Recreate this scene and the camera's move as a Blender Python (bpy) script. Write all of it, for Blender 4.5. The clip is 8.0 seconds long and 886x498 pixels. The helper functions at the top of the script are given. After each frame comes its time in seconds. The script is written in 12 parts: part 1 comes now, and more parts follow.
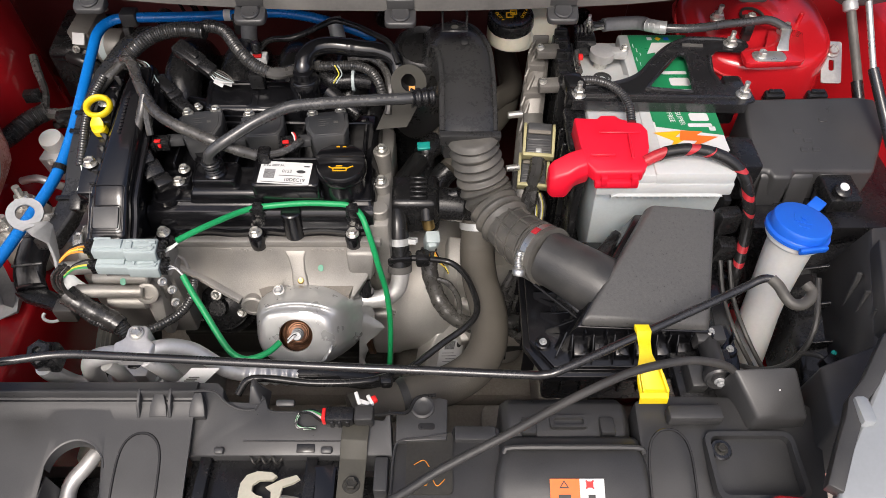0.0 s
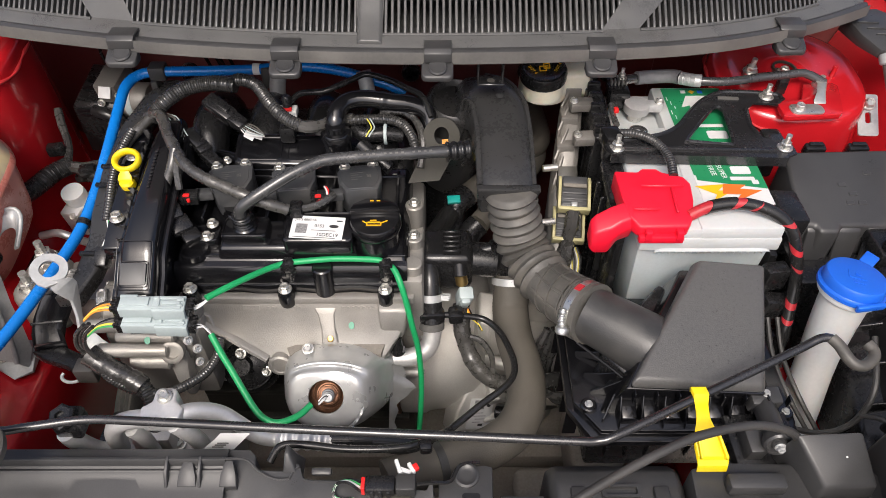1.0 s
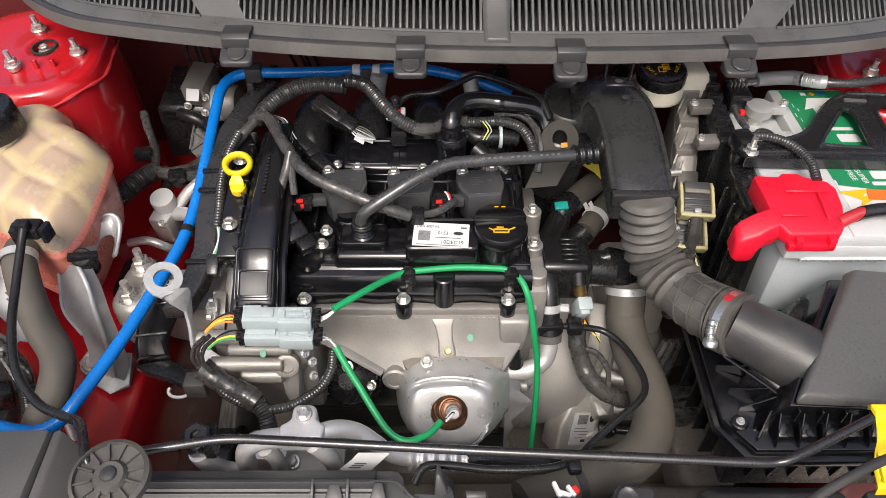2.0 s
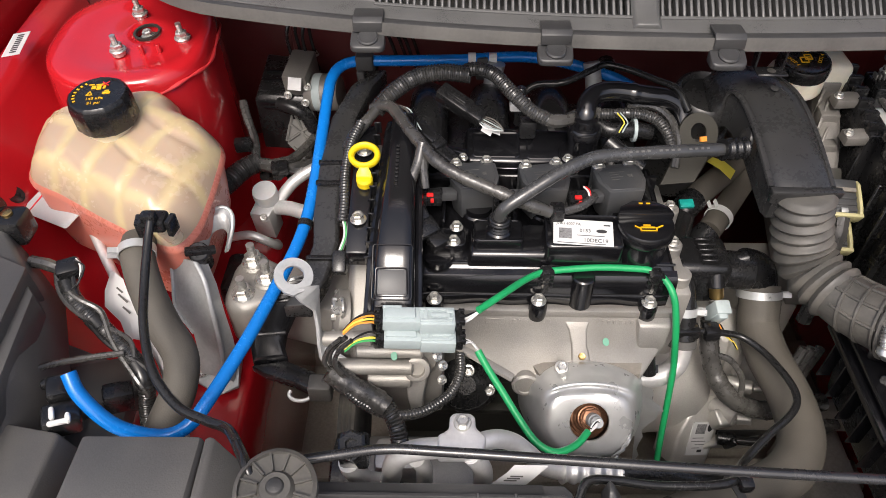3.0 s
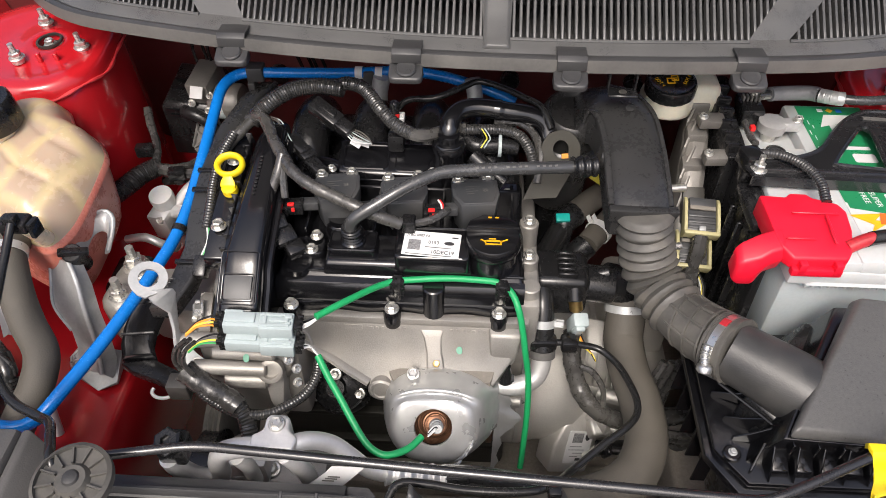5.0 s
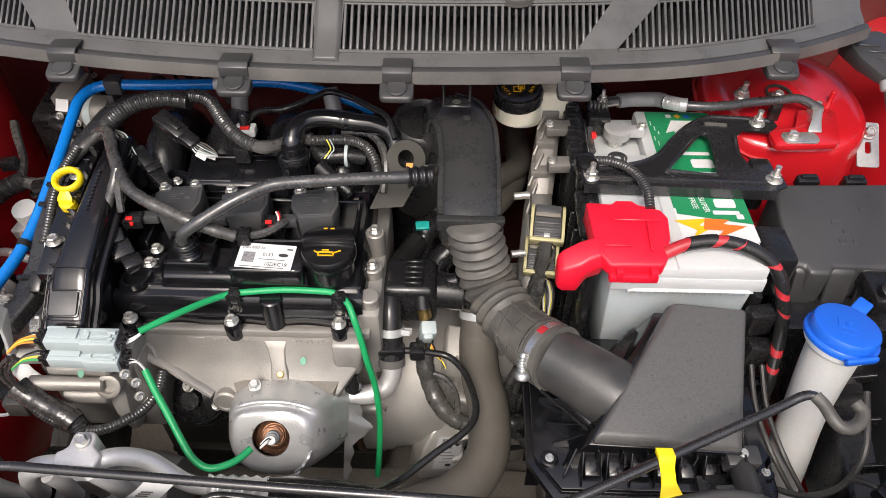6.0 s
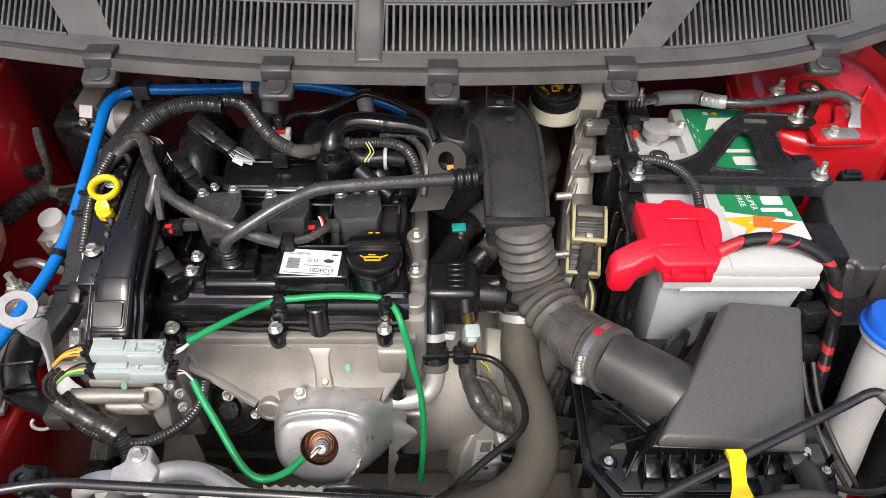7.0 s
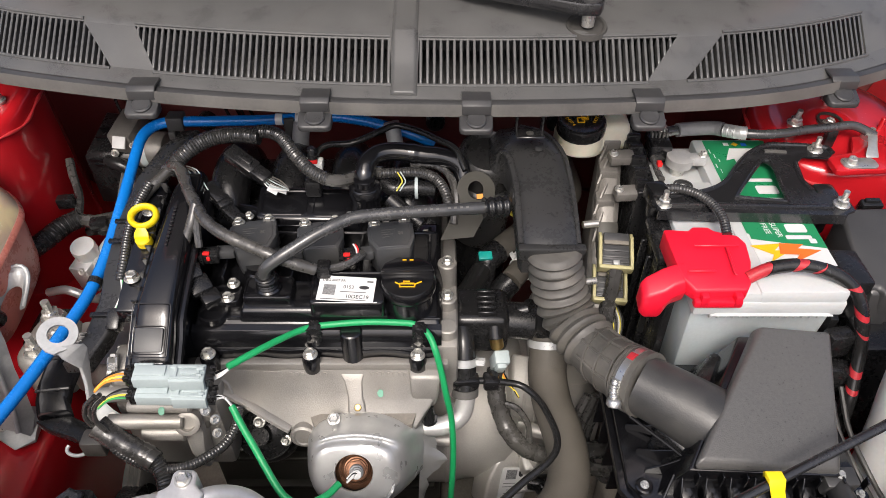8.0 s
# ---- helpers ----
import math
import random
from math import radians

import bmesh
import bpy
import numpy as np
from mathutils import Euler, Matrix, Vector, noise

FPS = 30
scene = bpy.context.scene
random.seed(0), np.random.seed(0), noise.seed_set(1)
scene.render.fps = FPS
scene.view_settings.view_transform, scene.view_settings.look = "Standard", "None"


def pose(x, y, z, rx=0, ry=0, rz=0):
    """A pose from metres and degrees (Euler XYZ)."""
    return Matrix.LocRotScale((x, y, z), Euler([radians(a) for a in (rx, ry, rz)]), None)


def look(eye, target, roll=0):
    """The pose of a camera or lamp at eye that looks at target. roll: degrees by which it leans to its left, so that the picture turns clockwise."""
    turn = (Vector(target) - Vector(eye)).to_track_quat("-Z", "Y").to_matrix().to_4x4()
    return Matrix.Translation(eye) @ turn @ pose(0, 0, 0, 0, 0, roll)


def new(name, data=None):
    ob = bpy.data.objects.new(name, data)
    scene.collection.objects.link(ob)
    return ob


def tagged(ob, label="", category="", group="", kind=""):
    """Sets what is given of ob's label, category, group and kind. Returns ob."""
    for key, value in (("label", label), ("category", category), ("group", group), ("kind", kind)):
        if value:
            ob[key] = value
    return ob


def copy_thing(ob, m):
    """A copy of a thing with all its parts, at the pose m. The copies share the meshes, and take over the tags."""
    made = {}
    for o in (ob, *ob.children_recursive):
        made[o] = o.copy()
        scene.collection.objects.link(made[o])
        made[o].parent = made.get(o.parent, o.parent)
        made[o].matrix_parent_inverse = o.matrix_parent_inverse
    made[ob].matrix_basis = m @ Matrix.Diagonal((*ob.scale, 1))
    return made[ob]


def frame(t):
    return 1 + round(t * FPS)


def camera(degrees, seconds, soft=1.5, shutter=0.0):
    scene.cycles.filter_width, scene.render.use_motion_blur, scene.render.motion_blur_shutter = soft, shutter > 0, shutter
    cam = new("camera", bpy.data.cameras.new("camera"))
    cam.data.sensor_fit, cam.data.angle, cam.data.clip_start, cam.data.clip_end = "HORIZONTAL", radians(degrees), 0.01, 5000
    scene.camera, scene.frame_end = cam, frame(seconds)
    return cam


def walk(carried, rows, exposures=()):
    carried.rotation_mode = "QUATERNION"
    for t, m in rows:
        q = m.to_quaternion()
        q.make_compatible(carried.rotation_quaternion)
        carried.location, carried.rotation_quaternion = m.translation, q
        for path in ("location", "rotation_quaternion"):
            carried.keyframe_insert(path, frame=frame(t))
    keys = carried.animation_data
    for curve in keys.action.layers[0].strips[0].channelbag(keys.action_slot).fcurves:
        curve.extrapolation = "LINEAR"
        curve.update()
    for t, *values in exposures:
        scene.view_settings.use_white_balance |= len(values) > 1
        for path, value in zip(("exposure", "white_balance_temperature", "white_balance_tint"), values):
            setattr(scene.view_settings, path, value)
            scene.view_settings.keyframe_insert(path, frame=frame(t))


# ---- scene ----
cam = camera(64.7, 8.0, soft=0.6)
METRES, EYE, TILT, LEAN, TURN = 0.93, 1.45, -50.0, 0.0, 0.0
ROWS = [
    (0.0, 0.0, 0.0, 0.0, 0.0, 0.0, -0.0),
    (0.5, -0.0164, 0.0161, 0.0006, 0.02, 2.46, 0.02),
    (1.0, -0.0491, 0.0307, 0.0083, -0.03, 4.14, 0.08),
    (1.2, -0.0733, 0.04, 0.0084, -0.11, 4.52, 0.11),
    (2.3, -0.2643, 0.0949, 0.0114, -0.05, 4.83, -0.04),
    (2.5, -0.295, 0.1108, 0.0106, 0.24, 4.77, -0.17),
    (3.0, -0.3667, 0.1247, 0.0138, 0.74, 4.72, -0.71),
    (3.5, -0.3889, 0.1276, 0.0086, 1.37, 4.71, -1.45),
    (4.0, -0.3691, 0.1241, 0.0049, 1.91, 4.73, -2.07),
    (4.5, -0.2844, 0.1086, 0.0106, 2.1, 4.8, -2.36),
    (5.0, -0.1669, 0.0967, 0.026, 1.99, 4.83, -2.3),
    (5.2, -0.1317, 0.098, 0.0302, 1.82, 4.91, -2.16),
    (6.3, 0.0391, 0.0952, 0.0469, 0.57, 4.85, -0.82),
    (6.5, 0.0271, 0.0989, 0.047, 0.35, 4.83, -0.55),
    (7.0, -0.0543, 0.1043, 0.0486, -0.0, 4.8, -0.1),
    (7.5, -0.0986, 0.0972, 0.048, -0.13, 5.35, 0.01),
    (8.0, -0.0979, 0.0874, 0.0406, -0.19, 7.42, -0.03),
]
walk(cam, [(t, pose(0, 0, EYE, TILT, LEAN, TURN) @ pose(METRES * x, METRES * y, METRES * z, 90 + pitch, roll, yaw)) for t, x, y, z, yaw, pitch, roll in ROWS], exposures=((0.0, 0.41), (0.5, 0.46), (1.2, 0.53), (2.5, 0.54), (3.5, 0.60), (4.5, 0.64), (5.2, 0.64), (6.5, 0.57), (8.0, 0.56)))

# ---- world and light ----
SUN_ELEV, SUN_TURN = 52.0, 190.0
world = bpy.data.worlds.new("world")
scene.world = world
world.use_nodes = True
_wn = world.node_tree
_sky = _wn.nodes.new("ShaderNodeTexSky")
_sky.sky_type = "NISHITA"
_sky.sun_disc = False
_sky.sun_elevation = radians(SUN_ELEV)
_sky.sun_rotation = radians(SUN_TURN)
_sky.air_density, _sky.dust_density, _sky.ozone_density = 0.6, 6.0, 1.0
_wn.links.new(_sky.outputs[0], _wn.nodes["Background"].inputs[0])
_wn.nodes["Background"].inputs[1].default_value = 0.15
sun = new("sun", bpy.data.lights.new("sun", "SUN"))
sun.data.energy, sun.data.angle, sun.data.color = 1.15, radians(20), (1.0, 0.97, 0.93)
_e, _a = radians(SUN_ELEV), radians(SUN_TURN)
sun.matrix_world = look((math.sin(_a) * math.cos(_e) * 5, math.cos(_a) * math.cos(_e) * 5, math.sin(_e) * 5 + 1), (0, 0, 1))


# ---- materials ----
def mat(name, col, rough=0.5, metal=0.0, var=0.2, scale=25.0, fine=260.0, bump=0.15, rvar=0.12, coat=0.0, dust=0.0, dustcol=(0.2, 0.18, 0.15), spec=0.5, trans=0.0, sub=0.0, dscale=12.0):
    m = bpy.data.materials.new(name)
    m.use_nodes = True
    nt = m.node_tree
    n, l = nt.nodes, nt.links
    p = n["Principled BSDF"]
    tc = n.new("ShaderNodeTexCoord")
    a = n.new("ShaderNodeTexNoise")
    a.inputs["Scale"].default_value, a.inputs["Detail"].default_value = scale, 4
    b = n.new("ShaderNodeTexNoise")
    b.inputs["Scale"].default_value, b.inputs["Detail"].default_value = fine, 3
    l.new(tc.outputs["Object"], a.inputs["Vector"])
    l.new(tc.outputs["Object"], b.inputs["Vector"])
    add = n.new("ShaderNodeMath")
    add.operation = "MULTIPLY_ADD"
    add.inputs[1].default_value, add.inputs[2].default_value = 0.4, 0.0
    l.new(b.outputs["Fac"], add.inputs[0])
    add2 = n.new("ShaderNodeMath")
    add2.operation = "MULTIPLY_ADD"
    add2.inputs[1].default_value = 0.6
    l.new(a.outputs["Fac"], add2.inputs[0])
    l.new(add.outputs[0], add2.inputs[2])
    ramp = n.new("ShaderNodeMapRange")
    ramp.inputs["From Min"].default_value, ramp.inputs["From Max"].default_value = 0.3, 0.7
    ramp.inputs["To Min"].default_value, ramp.inputs["To Max"].default_value = 1 - var, 1 + var
    l.new(add2.outputs[0], ramp.inputs["Value"])
    mul = n.new("ShaderNodeVectorMath")
    mul.operation = "SCALE"
    mul.inputs[0].default_value = col
    l.new(ramp.outputs[0], mul.inputs["Scale"])
    out = mul.outputs[0]
    rr = n.new("ShaderNodeMapRange")
    rr.inputs["From Min"].default_value, rr.inputs["From Max"].default_value = 0.3, 0.7
    rr.inputs["To Min"].default_value, rr.inputs["To Max"].default_value = max(0.02, rough - rvar), min(1, rough + rvar)
    l.new(add2.outputs[0], rr.inputs["Value"])
    rout = rr.outputs[0]
    if dust > 0:
        d = n.new("ShaderNodeTexNoise")
        d.inputs["Scale"].default_value, d.inputs["Detail"].default_value = dscale, 6
        l.new(tc.outputs["Object"], d.inputs["Vector"])
        dr = n.new("ShaderNodeMapRange")
        dr.inputs["From Min"].default_value, dr.inputs["From Max"].default_value = 0.42, 0.68
        dr.inputs["To Min"].default_value, dr.inputs["To Max"].default_value = 0.0, dust
        l.new(d.outputs["Fac"], dr.inputs["Value"])
        mx = n.new("ShaderNodeMix")
        mx.data_type = "RGBA"
        l.new(dr.outputs[0], mx.inputs[0])
        l.new(out, mx.inputs[6])
        mx.inputs[7].default_value = (*dustcol, 1)
        out = mx.outputs[2]
    l.new(out, p.inputs["Base Color"])
    l.new(rout, p.inputs["Roughness"])
    p.inputs["Metallic"].default_value = metal
    p.inputs["Specular IOR Level"].default_value = spec
    p.inputs["Coat Weight"].default_value = coat
    p.inputs["Coat Roughness"].default_value = 0.06
    if trans:
        p.inputs["Transmission Weight"].default_value = trans
    if sub:
        p.inputs["Subsurface Weight"].default_value = sub
        p.inputs["Subsurface Radius"].default_value = (0.02, 0.012, 0.008)
        p.inputs["Subsurface Scale"].default_value = 0.6
    if bump:
        bp = n.new("ShaderNodeBump")
        bp.inputs["Strength"].default_value, bp.inputs["Distance"].default_value = bump, 0.0006
        l.new(b.outputs["Fac"], bp.inputs["Height"])
        l.new(bp.outputs[0], p.inputs["Normal"])
    return m


M_COVER = mat("moulded_black_plastic", (0.006, 0.006, 0.007), 0.18, var=0.3, bump=0.06, fine=500, rvar=0.08, spec=0.75)
M_BLACK = mat("black_plastic", (0.012, 0.012, 0.0125), 0.26, var=0.25, bump=0.08)
M_MATT = mat("grained_black_plastic", (0.032, 0.032, 0.032), 0.46, var=0.25, bump=0.5, fine=900, dust=0.12)
M_SLAM = mat("grey_black_plastic", (0.040, 0.040, 0.0405), 0.38, var=0.2, bump=0.10, fine=700, dust=0.10, dustcol=(0.075, 0.072, 0.066))
M_COWL = mat("weathered_cowl_plastic", (0.086, 0.086, 0.084), 0.33, var=0.18, bump=0.25, fine=900, dust=0.2, dustcol=(0.13, 0.125, 0.115))
M_STRIP = mat("dusty_weatherstrip", (0.095, 0.092, 0.086), 0.6, var=0.25, bump=0.2, dust=0.35, dustcol=(0.20, 0.19, 0.17))
M_RUBBER = mat("dusty_rubber", (0.072, 0.069, 0.062), 0.50, var=0.25, bump=0.3, dust=0.5, dustcol=(0.18, 0.166, 0.142), dscale=30)
M_HOSE = mat("dusty_brown_hose_rubber", (0.085, 0.077, 0.064), 0.7, var=0.15, bump=0.5, fine=600, dust=0.4, dustcol=(0.14, 0.125, 0.10))
M_DUCT = mat("satin_duct_plastic", (0.027, 0.027, 0.027), 0.30, var=0.15, bump=0.06, dust=0.05, dustcol=(0.11, 0.105, 0.093), dscale=22)
M_PCV = mat("sheeny_breather_rubber", (0.040, 0.041, 0.042), 0.24, var=0.15, bump=0.1, spec=0.8, dust=0.2, dustcol=(0.11, 0.108, 0.10))
M_PIPE = mat("satin_air_pipe_plastic", (0.036, 0.036, 0.0355), 0.40, var=0.25, bump=0.3, fine=700, dust=0.4, dustcol=(0.085, 0.081, 0.073), dscale=25)
M_COIL = mat("grey_coil_resin", (0.046, 0.048, 0.051), 0.40, var=0.15, bump=0.25, fine=700, dust=0.15)
M_LOOM = mat("loom_conduit", (0.026, 0.026, 0.026), 0.22, var=0.3, bump=0.2, spec=0.75, dust=0.3, dustcol=(0.10, 0.095, 0.085))
M_TAPE = mat("harness_tape", (0.036, 0.035, 0.034), 0.27, var=0.4, bump=0.9, fine=180, spec=0.8, dust=0.45, dustcol=(0.12, 0.115, 0.10))
M_WIRE = mat("black_cable", (0.016, 0.016, 0.016), 0.2, var=0.2, bump=0.06)
M_ROD = mat("black_painted_steel", (0.016, 0.016, 0.017), 0.24, spec=0.9, var=0.2, bump=0.05)
M_CAST = mat("cast_aluminium", (0.31, 0.298, 0.275), 0.48, metal=0.5, var=0.22, scale=22, fine=700, bump=0.45, dust=0.35, dustcol=(0.42, 0.38, 0.32))
M_BELL = mat("die_cast_housing", (0.58, 0.565, 0.53), 0.48, metal=0.6, var=0.14, scale=10, fine=500, bump=0.4, dust=0.35, dustcol=(0.36, 0.33, 0.28))
M_ALU = mat("bright_aluminium_tube", (0.66, 0.655, 0.645), 0.42, metal=0.6, var=0.12, bump=0.15, dust=0.2, dustcol=(0.5, 0.48, 0.44))
M_SHIELD = mat("heat_shield_sheet", (0.49, 0.495, 0.488), 0.30, metal=0.55, var=0.10, scale=30, fine=60, bump=0.10, rvar=0.04)
M_ZINC = mat("zinc_plated_steel", (0.60, 0.59, 0.55), 0.32, metal=0.8, var=0.15, bump=0.1)
M_GALV = mat("galvanised_sheet", (0.42, 0.43, 0.43), 0.44, metal=0.35, var=0.2, scale=40, bump=0.2, dust=0.25, dustcol=(0.35, 0.33, 0.3))
M_DARKSTEEL = mat("dark_phosphated_steel", (0.045, 0.043, 0.037), 0.5, metal=0.3, var=0.3, bump=0.2)
M_RUST = mat("heat_tinted_steel", (0.26, 0.13, 0.075), 0.45, metal=0.7, var=0.5, scale=60, bump=0.3)
M_BRASS = mat("brass", (0.55, 0.38, 0.15), 0.35, metal=1.0, var=0.15)
M_RED = mat("red_body_paint", (0.47, 0.011, 0.017), 0.22, var=0.05, bump=0.015, fine=300, coat=0.8, dust=0.03, dustcol=(0.34, 0.03, 0.03), rvar=0.06)
# dusty overspray red, set darker to stand in for shade behind the engine
M_REDMATT = mat("shade_darkened_red_overspray", (0.10, 0.014, 0.014), 0.5, var=0.3, bump=0.15, dust=0.45, dustcol=(0.12, 0.048, 0.042), scale=9)
M_SEALER = mat("seam_sealer_over_red", (0.54, 0.03, 0.035), 0.5, var=0.2, bump=0.5)
M_TANK = mat("translucent_tank_plastic", (0.80, 0.66, 0.47), 0.30, var=0.07, bump=0.05, sub=0.5, scale=14, fine=120)
M_PINK = mat("coolant_tinted_tank_plastic", (0.58, 0.20, 0.15), 0.3, var=0.1, bump=0.08, sub=0.5)
M_BATT = mat("battery_case_polypropylene", (0.50, 0.515, 0.515), 0.42, var=0.06, bump=0.15, dust=0.18, dustcol=(0.48, 0.46, 0.42), sub=0.15)
M_CASE = mat("milky_battery_case", (0.40, 0.445, 0.46), 0.36, var=0.10, scale=9, bump=0.12, sub=0.3, dust=0.3, dustcol=(0.42, 0.42, 0.40))
M_CABLERED = mat("faded_red_cable_sleeve", (0.46, 0.022, 0.032), 0.42, var=0.3, scale=60, bump=0.2, dust=0.3, dustcol=(0.24, 0.05, 0.05))
M_BOTTLE = mat("milky_bottle_plastic", (0.48, 0.485, 0.48), 0.42, var=0.08, bump=0.08, sub=0.4)
M_BRAKE = mat("cream_reservoir_plastic", (0.72, 0.68, 0.55), 0.42, var=0.08, bump=0.1, sub=0.3)
M_POSRED = mat("soft_red_vinyl", (0.72, 0.008, 0.030), 0.40, var=0.06, bump=0.12, sub=0.1)
M_YELLOW = mat("yellow_plastic", (0.80, 0.60, 0.01), 0.38, var=0.06, bump=0.1)
M_BLUECAP = mat("blue_plastic", (0.012, 0.12, 0.62), 0.38, var=0.06, bump=0.08, sub=0.1)
M_BLUEHOSE = mat("blue_nylon_tube", (0.004, 0.165, 0.56), 0.24, var=0.1, bump=0.04)
M_GREEN = mat("green_sleeve", (0.012, 0.31, 0.10), 0.42, var=0.1, bump=0.08)
M_TEAL = mat("teal_plastic", (0.01, 0.35, 0.30), 0.4)
M_GREYCONN = mat("blue_grey_connector_plastic", (0.38, 0.44, 0.44), 0.45, var=0.08, bump=0.1)
M_BEIGE = mat("beige_connector_plastic", (0.46, 0.42, 0.22), 0.5, var=0.1, bump=0.1)
M_WHITE = mat("white_plastic", (0.72, 0.72, 0.70), 0.5, var=0.06, bump=0.08)
M_PAPER = mat("label_paper", (0.64, 0.64, 0.63), 0.5, var=0.04, bump=0.05)
M_INK = mat("mottled_grey_print", (0.20, 0.20, 0.20), 0.5, var=0.75, scale=420, fine=900, bump=0)
M_PRINT = mat("black_print", (0.03, 0.03, 0.03), 0.5, var=0.05, bump=0)
M_GREENLAB = mat("green_label_print", (0.015, 0.22, 0.085), 0.35, var=0.05, bump=0.03)
M_ORANGE = mat("orange_print", (0.80, 0.16, 0.02), 0.4, var=0.05, bump=0)
M_AMBER = mat("amber_print", (0.85, 0.46, 0.01), 0.4, var=0.05, bump=0)
M_REDPRINT = mat("red_print", (0.70, 0.02, 0.02), 0.4, var=0.05, bump=0)
M_CLAMPWHITE = mat("painted_spring_clamp", (0.52, 0.53, 0.52), 0.35, metal=0.4, var=0.1)
M_GASKET = mat("dark_floor", (0.055, 0.052, 0.047), 0.8, var=0.3, scale=3, bump=0.3)
M_GROUND = mat("worn_concrete", (0.20, 0.195, 0.185), 0.8, var=0.2, scale=2.0, fine=60, bump=0.5, dust=0.4, dustcol=(0.13, 0.125, 0.12), dscale=0.7)
M_TRAY = mat("dusty_undertray", (0.20, 0.182, 0.155), 0.75, var=0.3, scale=7, bump=0.3, dust=0.4, dustcol=(0.22, 0.20, 0.17))
# brighter copy of M_TRAY: light low in the bay is put into the colour
M_DUSTY_LIT = mat("brightened_dusty_undertray", (0.34, 0.31, 0.265), 0.75, var=0.3, scale=7, bump=0.3, dust=0.4, dustcol=(0.38, 0.35, 0.30))
M_MODULE = mat("dull_cast_module_metal", (0.20, 0.19, 0.175), 0.46, metal=0.4, var=0.2, scale=40, fine=600, bump=0.3, dust=0.3, dustcol=(0.25, 0.23, 0.20))
M_GREYSLEEVE = mat("grey_shrink_sleeve", (0.24, 0.24, 0.245), 0.5, var=0.15, bump=0.15)
M_DOT = mat("faded_green_paint", (0.10, 0.30, 0.20), 0.5, var=0.2, bump=0.1)
M_DARKEYE = mat("black_phosphated_steel", (0.026, 0.024, 0.017), 0.62, metal=0.0, var=0.25, bump=0.2)
M_LENS = mat("headlamp_lens", (0.36, 0.38, 0.39), 0.12, metal=0.3, var=0.05, bump=0.0, coat=0.5)
M_COPPERWIRE = mat("orange_wire", (0.75, 0.28, 0.03), 0.45, var=0.05, bump=0)
M_GREENWIRE = mat("green_wire", (0.05, 0.35, 0.10), 0.45, var=0.05, bump=0)
M_YELWIRE = mat("yellow_wire", (0.72, 0.62, 0.08), 0.45, var=0.05, bump=0)
M_WHITEWIRE = mat("white_wire", (0.7, 0.7, 0.68), 0.45, var=0.05, bump=0)

M_PASSIV = mat("cream_plated_steel", (0.56, 0.53, 0.42), 0.42, metal=0.3, var=0.12, bump=0.1)
M_BAND = mat("stainless_band", (0.60, 0.60, 0.58), 0.30, metal=0.9, var=0.08, bump=0.05)
M_EYE = mat("olive_phosphated_steel", (0.050, 0.047, 0.036), 0.62, metal=0.1, var=0.25, bump=0.2)
M_HEAD = mat("dusty_lamp_housing_plastic", (0.080, 0.079, 0.077), 0.42, var=0.25, scale=12, bump=0.3, fine=700, dust=0.35, dustcol=(0.12, 0.112, 0.102))
M_GRAIN = mat("coarse_grained_lid_plastic", (0.080, 0.079, 0.077), 0.36, var=0.18, scale=300, fine=900, bump=0.45, rvar=0.12, dust=0.25, dustcol=(0.10, 0.096, 0.088))


